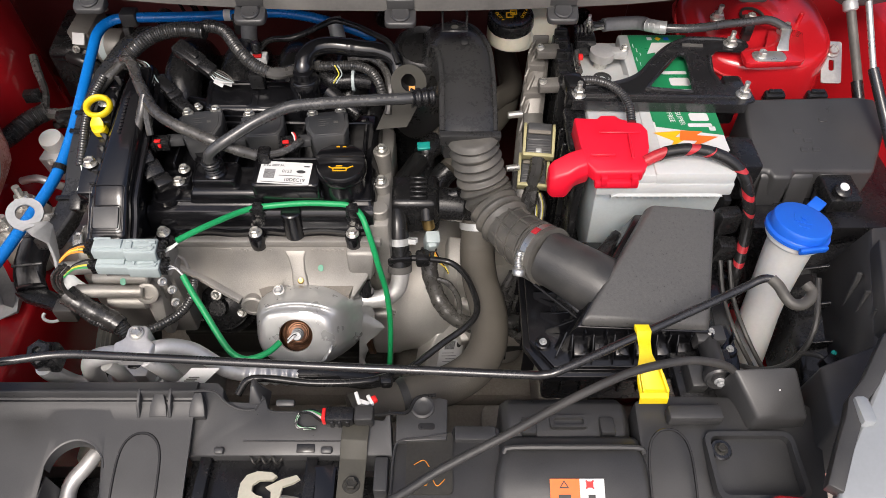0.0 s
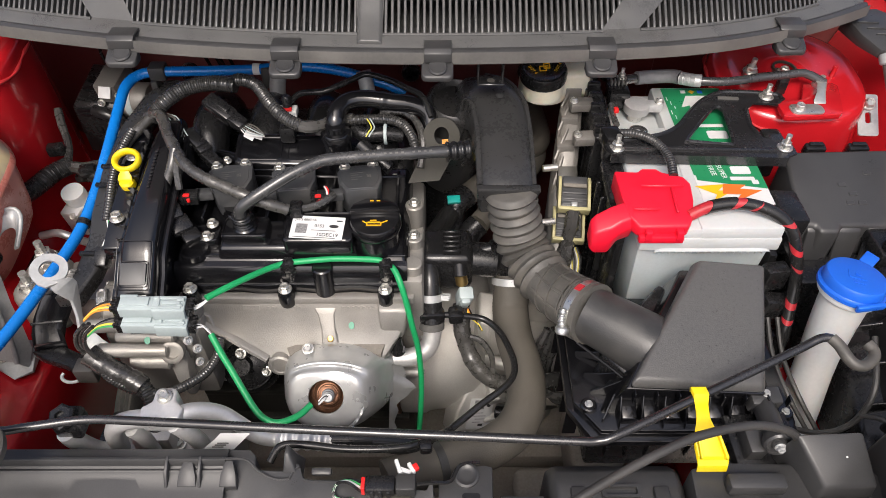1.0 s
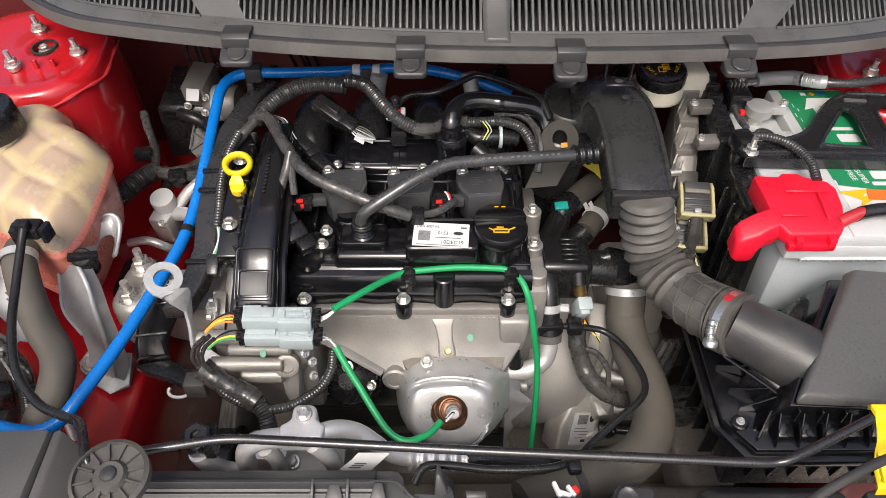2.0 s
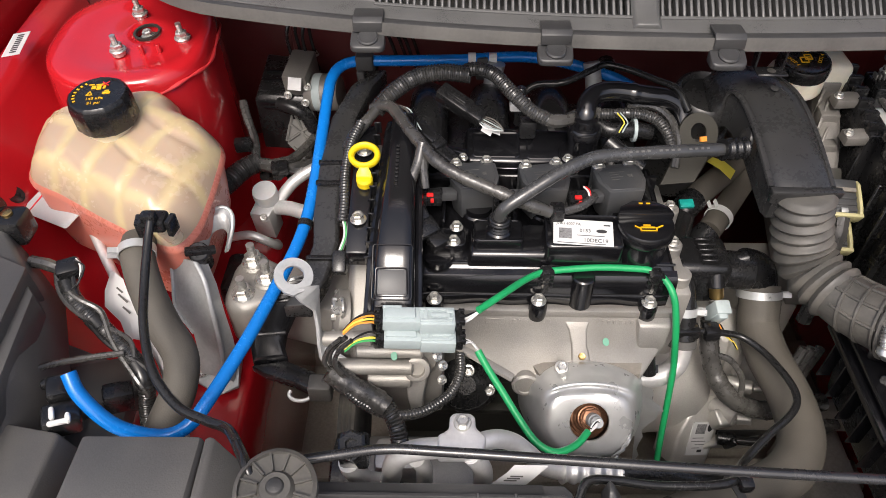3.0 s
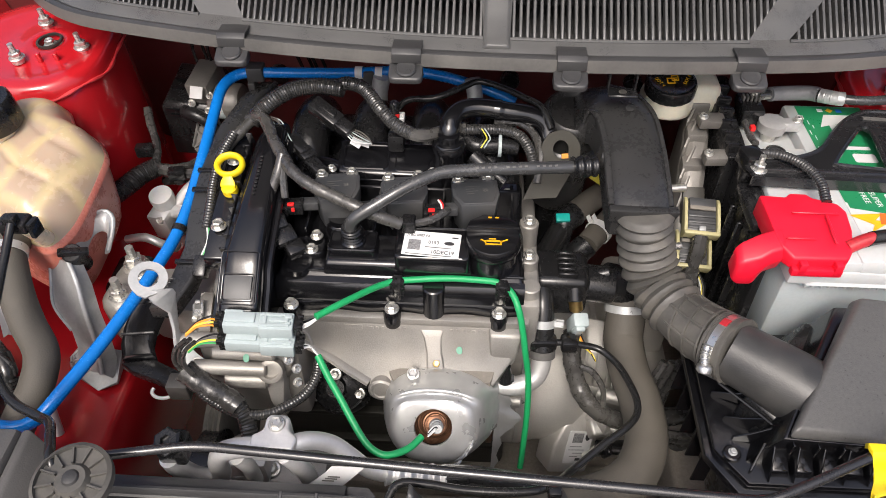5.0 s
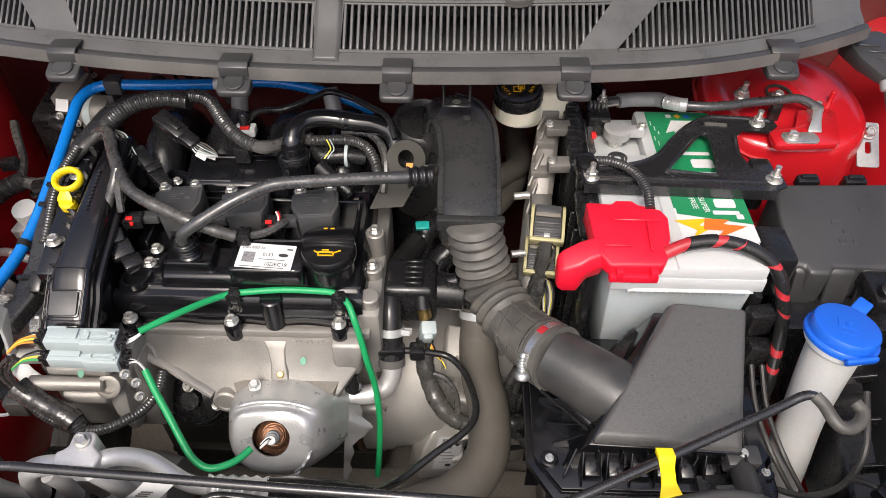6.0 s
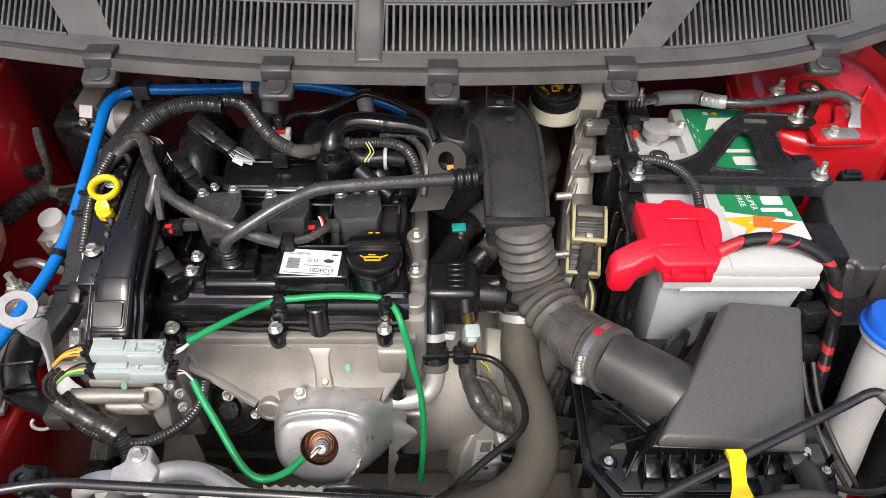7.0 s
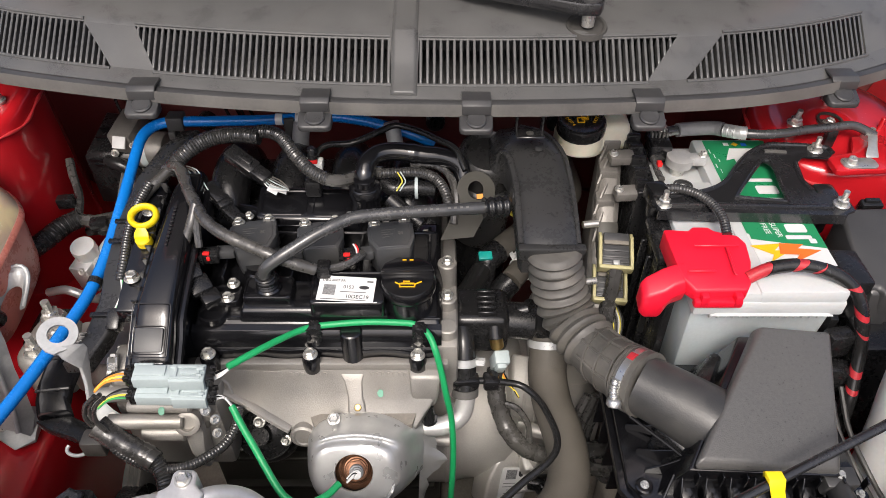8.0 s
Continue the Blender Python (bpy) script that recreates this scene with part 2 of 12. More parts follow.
def quilt_material():
    """Milky tank plastic: creamier where the moulded ribs make it thicker, greyer between."""
    m = mat("quilted_tank_plastic", (0.53, 0.425, 0.250), 0.24, var=0.06, bump=0.04, sub=0.45, scale=9, fine=120)
    n, l = m.node_tree.nodes, m.node_tree.links
    p = n["Principled BSDF"]
    base = p.inputs["Base Color"].links[0].from_socket
    tc = n.new("ShaderNodeTexCoord")
    wob = n.new("ShaderNodeTexNoise")
    wob.inputs["Scale"].default_value = 16
    l.new(tc.outputs["Object"], wob.inputs["Vector"])
    ds = []
    for ax, ay, off, cell in ((0.9135, -0.4067, 0.0, 0.047), (0.4067, 0.9135, 0.0, 0.050)):
        d = n.new("ShaderNodeVectorMath")
        d.operation = "DOT_PRODUCT"
        d.inputs[1].default_value = (ax / cell, ay / cell, 0)
        l.new(tc.outputs["Object"], d.inputs[0])
        a = n.new("ShaderNodeMath")
        a.operation = "ADD"
        a.inputs[1].default_value = -(ax * -0.74 + ay * 0.742) / cell
        l.new(d.outputs["Value"], a.inputs[0])
        w = n.new("ShaderNodeMath")
        w.operation = "MULTIPLY_ADD"
        w.inputs[1].default_value = 0.5
        l.new(wob.outputs["Fac"], w.inputs[0])
        l.new(a.outputs[0], w.inputs[2])
        s = n.new("ShaderNodeMath")
        s.operation = "SUBTRACT"
        s.inputs[1].default_value = 0.25
        l.new(w.outputs[0], s.inputs[0])
        q = n.new("ShaderNodeMath")
        q.operation = "PINGPONG"
        q.inputs[1].default_value = 0.5
        l.new(s.outputs[0], q.inputs[0])
        ds.append(q)
    mn = n.new("ShaderNodeMath")
    mn.operation = "MINIMUM"
    l.new(ds[0].outputs[0], mn.inputs[0])
    l.new(ds[1].outputs[0], mn.inputs[1])
    mr = n.new("ShaderNodeMapRange")
    mr.interpolation_type = "SMOOTHSTEP"
    mr.inputs["From Min"].default_value, mr.inputs["From Max"].default_value = 0.03, 0.24
    l.new(mn.outputs[0], mr.inputs["Value"])
    mix = n.new("ShaderNodeMix")
    mix.data_type = "RGBA"
    l.new(mr.outputs[0], mix.inputs[0])
    l.new(base, mix.inputs[6])
    mix.inputs[7].default_value = (0.43, 0.325, 0.235, 1)
    l.new(mix.outputs[2], p.inputs["Base Color"])
    return m


M_QUILT = quilt_material()


# ---- mesh helpers ----
def B():
    return bmesh.new()


def V(*a):
    return Vector(a)


def thing(name, loc, label, category, group="", kind=""):
    ob = new(name)
    ob.empty_display_size = 0.02
    ob.location = loc
    return tagged(ob, label, category, group, kind)


def finish(bm, angle=38):
    bmesh.ops.recalc_face_normals(bm, faces=bm.faces)
    for f in bm.faces:
        f.smooth = True
    me = bpy.data.meshes.new("mesh")
    bm.to_mesh(me)
    bm.free()
    me.set_sharp_from_angle(angle=radians(angle))
    return me


def part(name, bm, material, parent=None, label="", angle=38):
    """One mesh object; its vertices are given in world metres. Under an Empty it keeps that place."""
    me = bm if isinstance(bm, bpy.types.Mesh) else finish(bm, angle)
    if len(me.materials) == 0:
        me.materials.append(material)
    ob = new(name, me)
    if parent is not None:
        ob.parent = parent
        if parent.type == "EMPTY":
            ob.matrix_parent_inverse = Matrix.Translation(parent.location).inverted()
    if label:
        ob["label"] = label
    return ob


def solo(name, bm, material, label, category, group="", kind="", angle=38):
    return tagged(part(name, bm, material, None, "", angle), label, category, group, kind)


def bevel_all(bm, w, seg=2, ang=25, faces=None):
    if w <= 0:
        return
    es = [e for e in bm.edges if len(e.link_faces) == 2 and e.calc_face_angle(0) > radians(ang)] if faces is None else list({e for f in faces for e in f.edges if len(e.link_faces) == 2 and e.calc_face_angle(0) > radians(ang)})
    bmesh.ops.bevel(bm, geom=es, offset=w, segments=seg, affect="EDGES", profile=0.5, clamp_overlap=True)


def join(bm, other):
    """Adds the bmesh other to bm."""
    me = bpy.data.meshes.new("tmp")
    other.to_mesh(me)
    other.free()
    bm.from_mesh(me)
    bpy.data.meshes.remove(me)
    return bm


def box(bm, c, s, rot=(0, 0, 0), bev=0.0, seg=2, taper=1.0):
    """A box of full size s round c, turned by degrees; taper scales its top."""
    t = B()
    bmesh.ops.create_cube(t, size=1)
    for v in t.verts:
        k = taper if v.co.z > 0 else 1.0
        v.co = Vector((v.co.x * s[0] * k, v.co.y * s[1] * k, v.co.z * s[2]))
    bevel_all(t, bev, seg)
    t.transform(pose(*c, *rot))
    return join(bm, t)


def span(bm, lo, hi, bev=0.0, seg=2, taper=1.0):
    return box(bm, [(a + b) / 2 for a, b in zip(lo, hi)], [abs(b - a) for a, b in zip(lo, hi)], bev=bev, seg=seg, taper=taper)


def loft(bm, rings, cap=True, closed=True, bev=0.0, seg=2):
    """Skins rings of equal count, each a list of points."""
    t = B()
    vs = [[t.verts.new(Vector(p)) for p in r] for r in rings]
    n = len(vs[0])
    for a, b in zip(vs, vs[1:]):
        for i in range(n if closed else n - 1):
            j = (i + 1) % n
            t.faces.new((a[i], a[j], b[j], b[i]))
    if cap and closed:
        t.faces.new(vs[0][::-1])
        t.faces.new(vs[-1])
    bmesh.ops.recalc_face_normals(t, faces=t.faces)
    bevel_all(t, bev, seg)
    return join(bm, t)


def prism(bm, pts, z0, z1, bev=0.0, seg=2, m=None):
    """A polygon of (x, y) drawn up from z0 to z1; z0 and z1 may be functions of (x, y)."""
    f0 = z0 if callable(z0) else (lambda x, y: z0)
    f1 = z1 if callable(z1) else (lambda x, y: z1)
    t = B()
    loft(t, [[(x, y, f0(x, y)) for x, y in pts], [(x, y, f1(x, y)) for x, y in pts]], bev=bev, seg=seg)
    if m is not None:
        t.transform(m)
    return join(bm, t)


def axis_matrix(p, axis):
    return Matrix.Translation(Vector(p)) @ Vector(axis).to_track_quat("Z", "Y").to_matrix().to_4x4()


def lathe(bm, prof, p=(0, 0, 0), axis=(0, 0, 1), n=20, wob=None):
    """Turns a profile of (radius, height) about an axis through p."""
    t = B()
    rings = []
    for r, z in prof:
        rings.append([t.verts.new((r * math.cos(2 * math.pi * i / n) * (wob(i / n, z) if wob else 1), r * math.sin(2 * math.pi * i / n) * (wob(i / n, z) if wob else 1), z)) for i in range(n)])
    for a, b in zip(rings, rings[1:]):
        for i in range(n):
            t.faces.new((a[i], a[(i + 1) % n], b[(i + 1) % n], b[i]))
    t.faces.new(rings[0][::-1])
    t.faces.new(rings[-1])
    t.transform(axis_matrix(p, axis))
    return join(bm, t)


def cyl(bm, p0, p1, r, n=16, bev=0.0, r1=None):
    p0, p1 = Vector(p0), Vector(p1)
    h = (p1 - p0).length
    r1 = r if r1 is None else r1
    b = bev or min(r, h) * 0.12
    return lathe(bm, [(max(r - b, 1e-5), 0), (r, b), (r1, h - b), (max(r1 - b, 1e-5), h)], p0, p1 - p0, n)


def spline(pts, step):
    """Points along a smooth curve through pts at even steps."""
    P = [Vector(p) for p in pts]
    P = [P[0] * 2 - P[1]] + P + [P[-1] * 2 - P[-2]]
    dense = []
    for i in range(1, len(P) - 2):
        a, b, c, d = P[i - 1], P[i], P[i + 1], P[i + 2]
        for k in range(24):
            s = k / 24
            dense.append(0.5 * ((2 * b) + (c - a) * s + (2 * a - 5 * b + 4 * c - d) * s * s + (3 * b - a - 3 * c + d) * s * s * s))
    dense.append(P[-2])
    lens = [0]
    for a, b in zip(dense, dense[1:]):
        lens.append(lens[-1] + (b - a).length)
    n = max(2, int(lens[-1] / step))
    out, k = [], 0
    for i in range(n + 1):
        d = lens[-1] * i / n
        while k < len(lens) - 2 and lens[k + 1] < d:
            k += 1
        g = (d - lens[k]) / max(1e-9, lens[k + 1] - lens[k])
        out.append(dense[k].lerp(dense[k + 1], min(1, max(0, g))))
    return out


def tube(bm, pts, r, n=10, step=0.006, prof=None, flat=1.0, straight=False):
    """A tube along a smooth curve. prof(u, s) multiplies the radius at fraction u and length s."""
    C = [Vector(p) for p in pts] if straight else spline(pts, step)
    t = B()
    up = Vector((0, 0, 1))
    d0 = (C[1] - C[0]).normalized()
    x = d0.cross(up)
    if x.length < 0.1:
        x = d0.cross(Vector((0, 1, 0)))
    x.normalize()
    rings, s = [], 0.0
    for i, c in enumerate(C):
        d = (C[min(i + 1, len(C) - 1)] - C[max(i - 1, 0)]).normalized()
        x = (x - d * x.dot(d)).normalized()
        y = d.cross(x)
        if i:
            s += (C[i] - C[i - 1]).length
        k = r * (prof(i / (len(C) - 1), s) if prof else 1.0)
        rings.append([t.verts.new(c + x * (k * math.cos(2 * math.pi * j / n)) + y * (k * flat * math.sin(2 * math.pi * j / n))) for j in range(n)])
    for a, b in zip(rings, rings[1:]):
        for i in range(n):
            t.faces.new((a[i], a[(i + 1) % n], b[(i + 1) % n], b[i]))
    t.faces.new(rings[0][::-1])
    t.faces.new(rings[-1])
    return join(bm, t)


def ribbed(pitch, depth):
    return lambda u, s: 1 + depth * (0.5 + 0.5 * math.cos(2 * math.pi * s / pitch)) - depth / 2


def loom(bm, pts, r, n=10):
    """Corrugated conduit."""
    return tube(bm, pts, r, n, 0.0011, ribbed(0.0036, 0.13))


def taped(bm, pts, r, n=8):
    """Tape wound round wires: slightly uneven."""
    return tube(bm, pts, r, n, 0.003, lambda u, s: 1 + 0.03 * math.sin(s * 900) + 0.035 * math.sin(s * 310 + 1.3) + 0.03 * math.sin(s * 97 + pts[0][0] * 50))


def wrap(bm, C, i0, i1, r, shear, n=14):
    """A sleeve round the path C from index i0 to i1, its ends cut at a slant."""
    def at(f):
        f = min(len(C) - 1.001, max(0.0, f))
        k = int(f)
        return C[k].lerp(C[k + 1], f - k), (C[k + 1] - C[k]).normalized()
    rings = []
    m = max(2, int(i1 - i0))
    for j in range(m + 1):
        g = i0 + (i1 - i0) * j / m
        row = []
        for k in range(n):
            a = 2 * math.pi * k / n
            c, d = at(g + shear * math.sin(a))
            x = d.cross(Vector((0, 0, 1))).normalized()
            row.append(c + x * (r * math.cos(a)) + d.cross(x) * (-r * math.sin(a)))
        rings.append(row)
    return loft(bm, rings)


def plate(bm, outline, hole, z, th, m=None):
    """A flat plate of (x, y) outline with an optional hole, th thick, its top at z."""
    t = B()
    es = []
    for loop in ([outline, hole] if hole else [outline]):
        vs = [t.verts.new((x, y, z - th)) for x, y in loop]
        es += [t.edges.new((vs[i], vs[(i + 1) % len(vs)])) for i in range(len(vs))]
    bmesh.ops.triangle_fill(t, use_beauty=True, use_dissolve=False, edges=es)
    bmesh.ops.recalc_face_normals(t, faces=t.faces)
    ext = bmesh.ops.extrude_face_region(t, geom=list(t.faces))
    for v in [g for g in ext["geom"] if isinstance(g, bmesh.types.BMVert)]:
        v.co.z += th
    if m is not None:
        t.transform(m)
    return join(bm, t)


def arc(cx, cy, r, a0, a1, n=12, ry=None):
    ry = r if ry is None else ry
    return [(cx + r * math.cos(radians(a0 + (a1 - a0) * i / n)), cy + ry * math.sin(radians(a0 + (a1 - a0) * i / n))) for i in range(n + 1)]


def rounded(x0, y0, x1, y1, r, n=4):
    return arc(x1 - r, y0 + r, r, -90, 0, n) + arc(x1 - r, y1 - r, r, 0, 90, n) + arc(x0 + r, y1 - r, r, 90, 180, n) + arc(x0 + r, y0 + r, r, 180, 270, n)


def ring(bm, p, axis, r, w, h, n=28):
    """A flat band of radius r, w thick, h wide, round an axis."""
    t = B()
    prof = [(r, -h / 2), (r + w, -h / 2), (r + w, h / 2), (r, h / 2)]
    rows_ = [[t.verts.new((a * math.cos(2 * math.pi * i / n), a * math.sin(2 * math.pi * i / n), z)) for i in range(n)] for a, z in prof]
    for k in range(4):
        a, b = rows_[k], rows_[(k + 1) % 4]
        for i in range(n):
            t.faces.new((a[i], a[(i + 1) % n], b[(i + 1) % n], b[i]))
    t.transform(axis_matrix(p, axis))
    return join(bm, t)


_bolt_cache = {}


def bolt_mesh(size, stud=False, mat_=None):
    key = (round(size, 5), stud, mat_.name)
    if key not in _bolt_cache:
        bm = B()
        lathe(bm, [(size * 1.0, 0), (size * 1.05, size * 0.12), (size * 0.95, size * 0.26), (size * 0.5, size * 0.3)], n=18)
        lathe(bm, [(size * 0.74, size * 0.2), (size * 0.76, size * 0.85), (size * 0.62, size * 1.0), (size * 0.45, size * 0.97), (size * 0.4, size * 0.86)], n=6)
        if stud:
            tube(bm, [(0, 0, size * 0.8), (0, 0, size * 1.4), (0, 0, size * 2.1)], size * 0.36, 8, size * 0.06, ribbed(size * 0.22, 0.14))
        me = finish(bm)
        me.materials.append(mat_)
        _bolt_cache[key] = me
    return _bolt_cache[key]


def bolt(p, axis=(0, 0, 1), size=0.007, parent=None, stud=False, name="bolt", material=None, label=""):
    ob = new(name, bolt_mesh(size, stud, material or M_ZINC))
    m = axis_matrix(p, axis)
    if parent is not None:
        ob.parent = parent
        if parent.type == "EMPTY":
            ob.matrix_parent_inverse = Matrix.Translation(parent.location).inverted()
    ob.matrix_basis = m
    if label:
        ob["label"] = label
    return ob


def words(txt, size, m, material, parent, name="lettering", depth=0.0002):
    """Built-in font lettering as a mesh part."""
    cu = bpy.data.curves.new("txt", "FONT")
    cu.body, cu.size, cu.extrude = txt, size, depth
    ob = new("txt", cu)
    dg = bpy.context.evaluated_depsgraph_get()
    me = bpy.data.meshes.new_from_object(ob.evaluated_get(dg))
    bpy.data.objects.remove(ob)
    me.transform(m)
    me.materials.clear()
    return part(name, me, material, parent)


def clamp_band(name, p, axis, r, parent, material=None, w=0.010, ear=True, ear_dir=(0, 0, 1)):
    """A hose clamp with a pair of tabs."""
    bm = B()
    ring(bm, p, axis, r, 0.0014, w)
    a, e = Vector(axis).normalized(), Vector(ear_dir)
    e = (e - a * e.dot(a)).normalized()
    if ear:
        s = a.cross(e)
        for k in (-1, 1):
            c = Vector(p) + e * (r + 0.005) + s * (0.005 * k)
            t = B()
            bmesh.ops.create_cube(t, size=1)
            t.transform(Matrix.Translation(c) @ Matrix((s, a, e)).transposed().to_4x4() @ Matrix.Diagonal((0.0016, w * 0.7, 0.012, 1)))
            join(bm, t)
    return part(name, bm, material or M_CLAMPWHITE, parent, "spring hose clamp")


# ---- the car body: ground, bay walls, strut towers, cowl ----
def lip_y(x):
    return 0.763 + 0.275 * (x + 0.085) ** 2 + 3.0 * max(0.0, -0.62 - x) ** 2 + 0.55 * max(0.0, x - 0.22) ** 2


def cowl_z(x):
    return -(0.05 if x > -0.15 else 0.02) * (x + 0.15) ** 2


def structure():
    bm = B()
    span(bm, (-12, -12, -0.05), (12, 12, 0.0))
    solo("ground", bm, M_GROUND, "worn grey concrete workshop floor under the car", "floor", kind="structure")
    bm = B()
    span(bm, (-0.96, 0.20, 0.26), (0.68, 1.20, 0.29), 0.004)
    for y in (0.46, 0.60, 0.84):
        span(bm, (-0.60, y, 0.288), (0.40, y + 0.05, 0.33 + 0.05 * (y < 0.5)), 0.008)
    for lo, hi in (((0.04, 0.628, 0.44), (0.31, 0.665, 0.485)), ((0.06, 0.470, 0.41), (0.31, 0.520, 0.455)), ((0.15, 0.52, 0.36), (0.23, 0.64, 0.452))):
        span(bm, lo, hi, 0.012, 3)
    solo("undertray", bm, M_DUSTY_LIT, "dusty grey-brown undertray and crossmembers below the engine, colour lightened for bay light", "undertray", kind="structure")
    # firewall, stepped where it meets the towers; its red is darkened to paint in shade
    bm = B()
    span(bm, (-0.98, 1.12, 0.26), (0.70, 1.16, 1.0), 0.006)
    loft(bm, [[(x, 1.125, 0.60), (x, 1.09, 0.64), (x, 1.09, 0.90), (x, 1.125, 0.95)] for x in (-0.60, 0.32)], bev=0.01)
    wall = solo("wall_firewall", bm, M_REDMATT, "red painted steel firewall behind the engine, its colour darkened for shade", "firewall", kind="structure")
    for x in (-0.48, -0.34, -0.1, 0.1, 0.24):
        bm = B()
        cyl(bm, (x, 1.10, 0.78), (x, 1.075, 0.78), 0.016, 12)
        part("grommet", bm, M_BLACK, wall)
    # side aprons: rail, sloped panel, upper rail, drawn along the car
    for side, name in ((-1, "wall_apron_left"), (1, "wall_apron_right")):
        cx = -0.14
        prof = [(0.445, 0.30), (0.445, 0.55), (0.455, 0.615), (0.575, 0.625), (0.62, 0.66), (0.70, 0.735), (0.742, 0.80), (0.770, 0.868), (0.80, 0.885), (0.81, 0.86), (0.80, 0.30)]
        bm = B()
        rings = []
        for y in ((0.22, 0.34) if side < 0 else ()) + (0.46, 0.58, 0.70, 0.80, 0.90, 1.0, 1.12):
            k = 0.028 * max(0.0, y - 0.45) / 0.6
            rings.append([(cx + side * (px + k * 0.3), y, pz + (0.05 * (y - 0.7) if pz > 0.84 else 0)) for px, pz in prof])
        loft(bm, rings, bev=0.008)
        solo(name, bm, M_RED, "glossy red painted inner wing and chassis rail", "inner wing", kind="structure")
    # holes and stampings in the left upper rail
    for (x, y, z, r) in ((-0.893, 0.752, 0.803, 0.010), (-0.886, 0.735, 0.800, 0.010), (-0.880, 0.705, 0.795, 0.006)):
        bm = B()
        lathe(bm, [(r * 0.2, 0.0), (r, 0.0008), (r * 1.15, 0.0014), (r * 1.2, 0.0)], (x, y, z), (0.75, 0, 0.65), 16)
        solo("rail_hole", bm, M_WIRE, "dark round access hole in the red rail", "hole", group="rail holes", kind="structure")


def strut_tower(name, cx, cy, cz, nuts, pins, mirror):
    t = thing(name, (cx, cy, 0.40), "glossy red painted suspension tower with three zinc nuts", "strut tower", "strut towers")
    bm = B()
    ox = 0.022 * mirror if mirror < 0 else 0.004
    rings = []
    for k, dz, sh in ((0.0165, -0.006, 0.0), (0.0175, 0.001, 0.0), (0.022, 0.0035, 0.0), (0.034, 0.0025, 0.0), (0.044, 0.000, 0.0), (0.074, -0.001, 0.5), (0.080, 0.0015, 0.6), (0.0985, 0.001, 0.95), (0.1025, -0.0015, 1), (0.1050, -0.006, 1), (0.1065, -0.014, 1), (0.109, -0.05, 1), (0.112, -0.14, 1), (0.116, -0.26, 1), (0.125, -0.48, 1)):
        ring_ = []
        for i in range(64):
            a = 2 * math.pi * i / 64
            q = k * (1 + 0.085 * abs(math.sin(2 * a)) ** 1.5 * sh)
            x, y = cx + ox * sh + q * math.cos(a), cy + q * 1.02 * math.sin(a)
            ring_.append((x, y, cz + dz - 0.09 * (y - cy) * -1.0 * (1 if dz > -0.2 else 0) * 0.9))
        rings.append(ring_)
    loft(bm, rings, cap=False)
    part("tower_shell", bm, M_RED, t)
    bm = B()
    tube(bm, [(cx + ox + 0.1085 * math.cos(a) * (1 + 0.085 * abs(math.sin(2 * a)) ** 1.5), cy + 0.1105 * math.sin(a) * (1 + 0.085 * abs(math.sin(2 * a)) ** 1.5), cz - 0.018 + 0.0035 * math.sin(a * 7) + 0.081 * 0.11 * math.sin(a)) for a in [radians(d if mirror < 0 else 180 - d) for d in range(-70, 60, 8)]], 0.0022, 8, 0.004, lambda u, s_: 1 + 0.3 * math.sin(s_ * 160))
    part("sealer_bead", bm, M_SEALER, t, "uneven seam sealer under the paint")
    bm = B()
    ring(bm, (cx, cy, cz + 0.0035), (0.05 * mirror, -0.10, 1), 0.0150, 0.0030, 0.003)
    part("top_opening", bm, M_DARKSTEEL, t, "dark opening over the damper rod")
    bm = B()
    lathe(bm, [(0.0155, -0.012), (0.0155, -0.006), (0.010, -0.005)], (cx, cy, cz), (0.05 * mirror, -0.1, 1), 20)
    part("bearing", bm, M_GASKET, t)
    bolt((cx, cy, cz - 0.002), (0.05 * mirror, -0.1, 1), 0.0085, t, name="rod_nut")
    for p in nuts:
        bm = B()
        tube(bm, [V(*p), V(*p) + V(0.0004 * mirror, -0.0008, 0.010)], 0.0088, 14, 0.003)
        part("nut_collar", bm, M_ZINC, t)
        bolt((p[0], p[1] - 0.0004, p[2] + 0.006), (0.03 * mirror, -0.08, 1), 0.0104, t, stud=True, name="flange_nut")
    for p in pins:
        bm = B()
        cyl(bm, p, (p[0], p[1] - 0.001, p[2] + 0.022), 0.0035, 8)
        part("weld_pin", bm, M_RED, t)
    return t


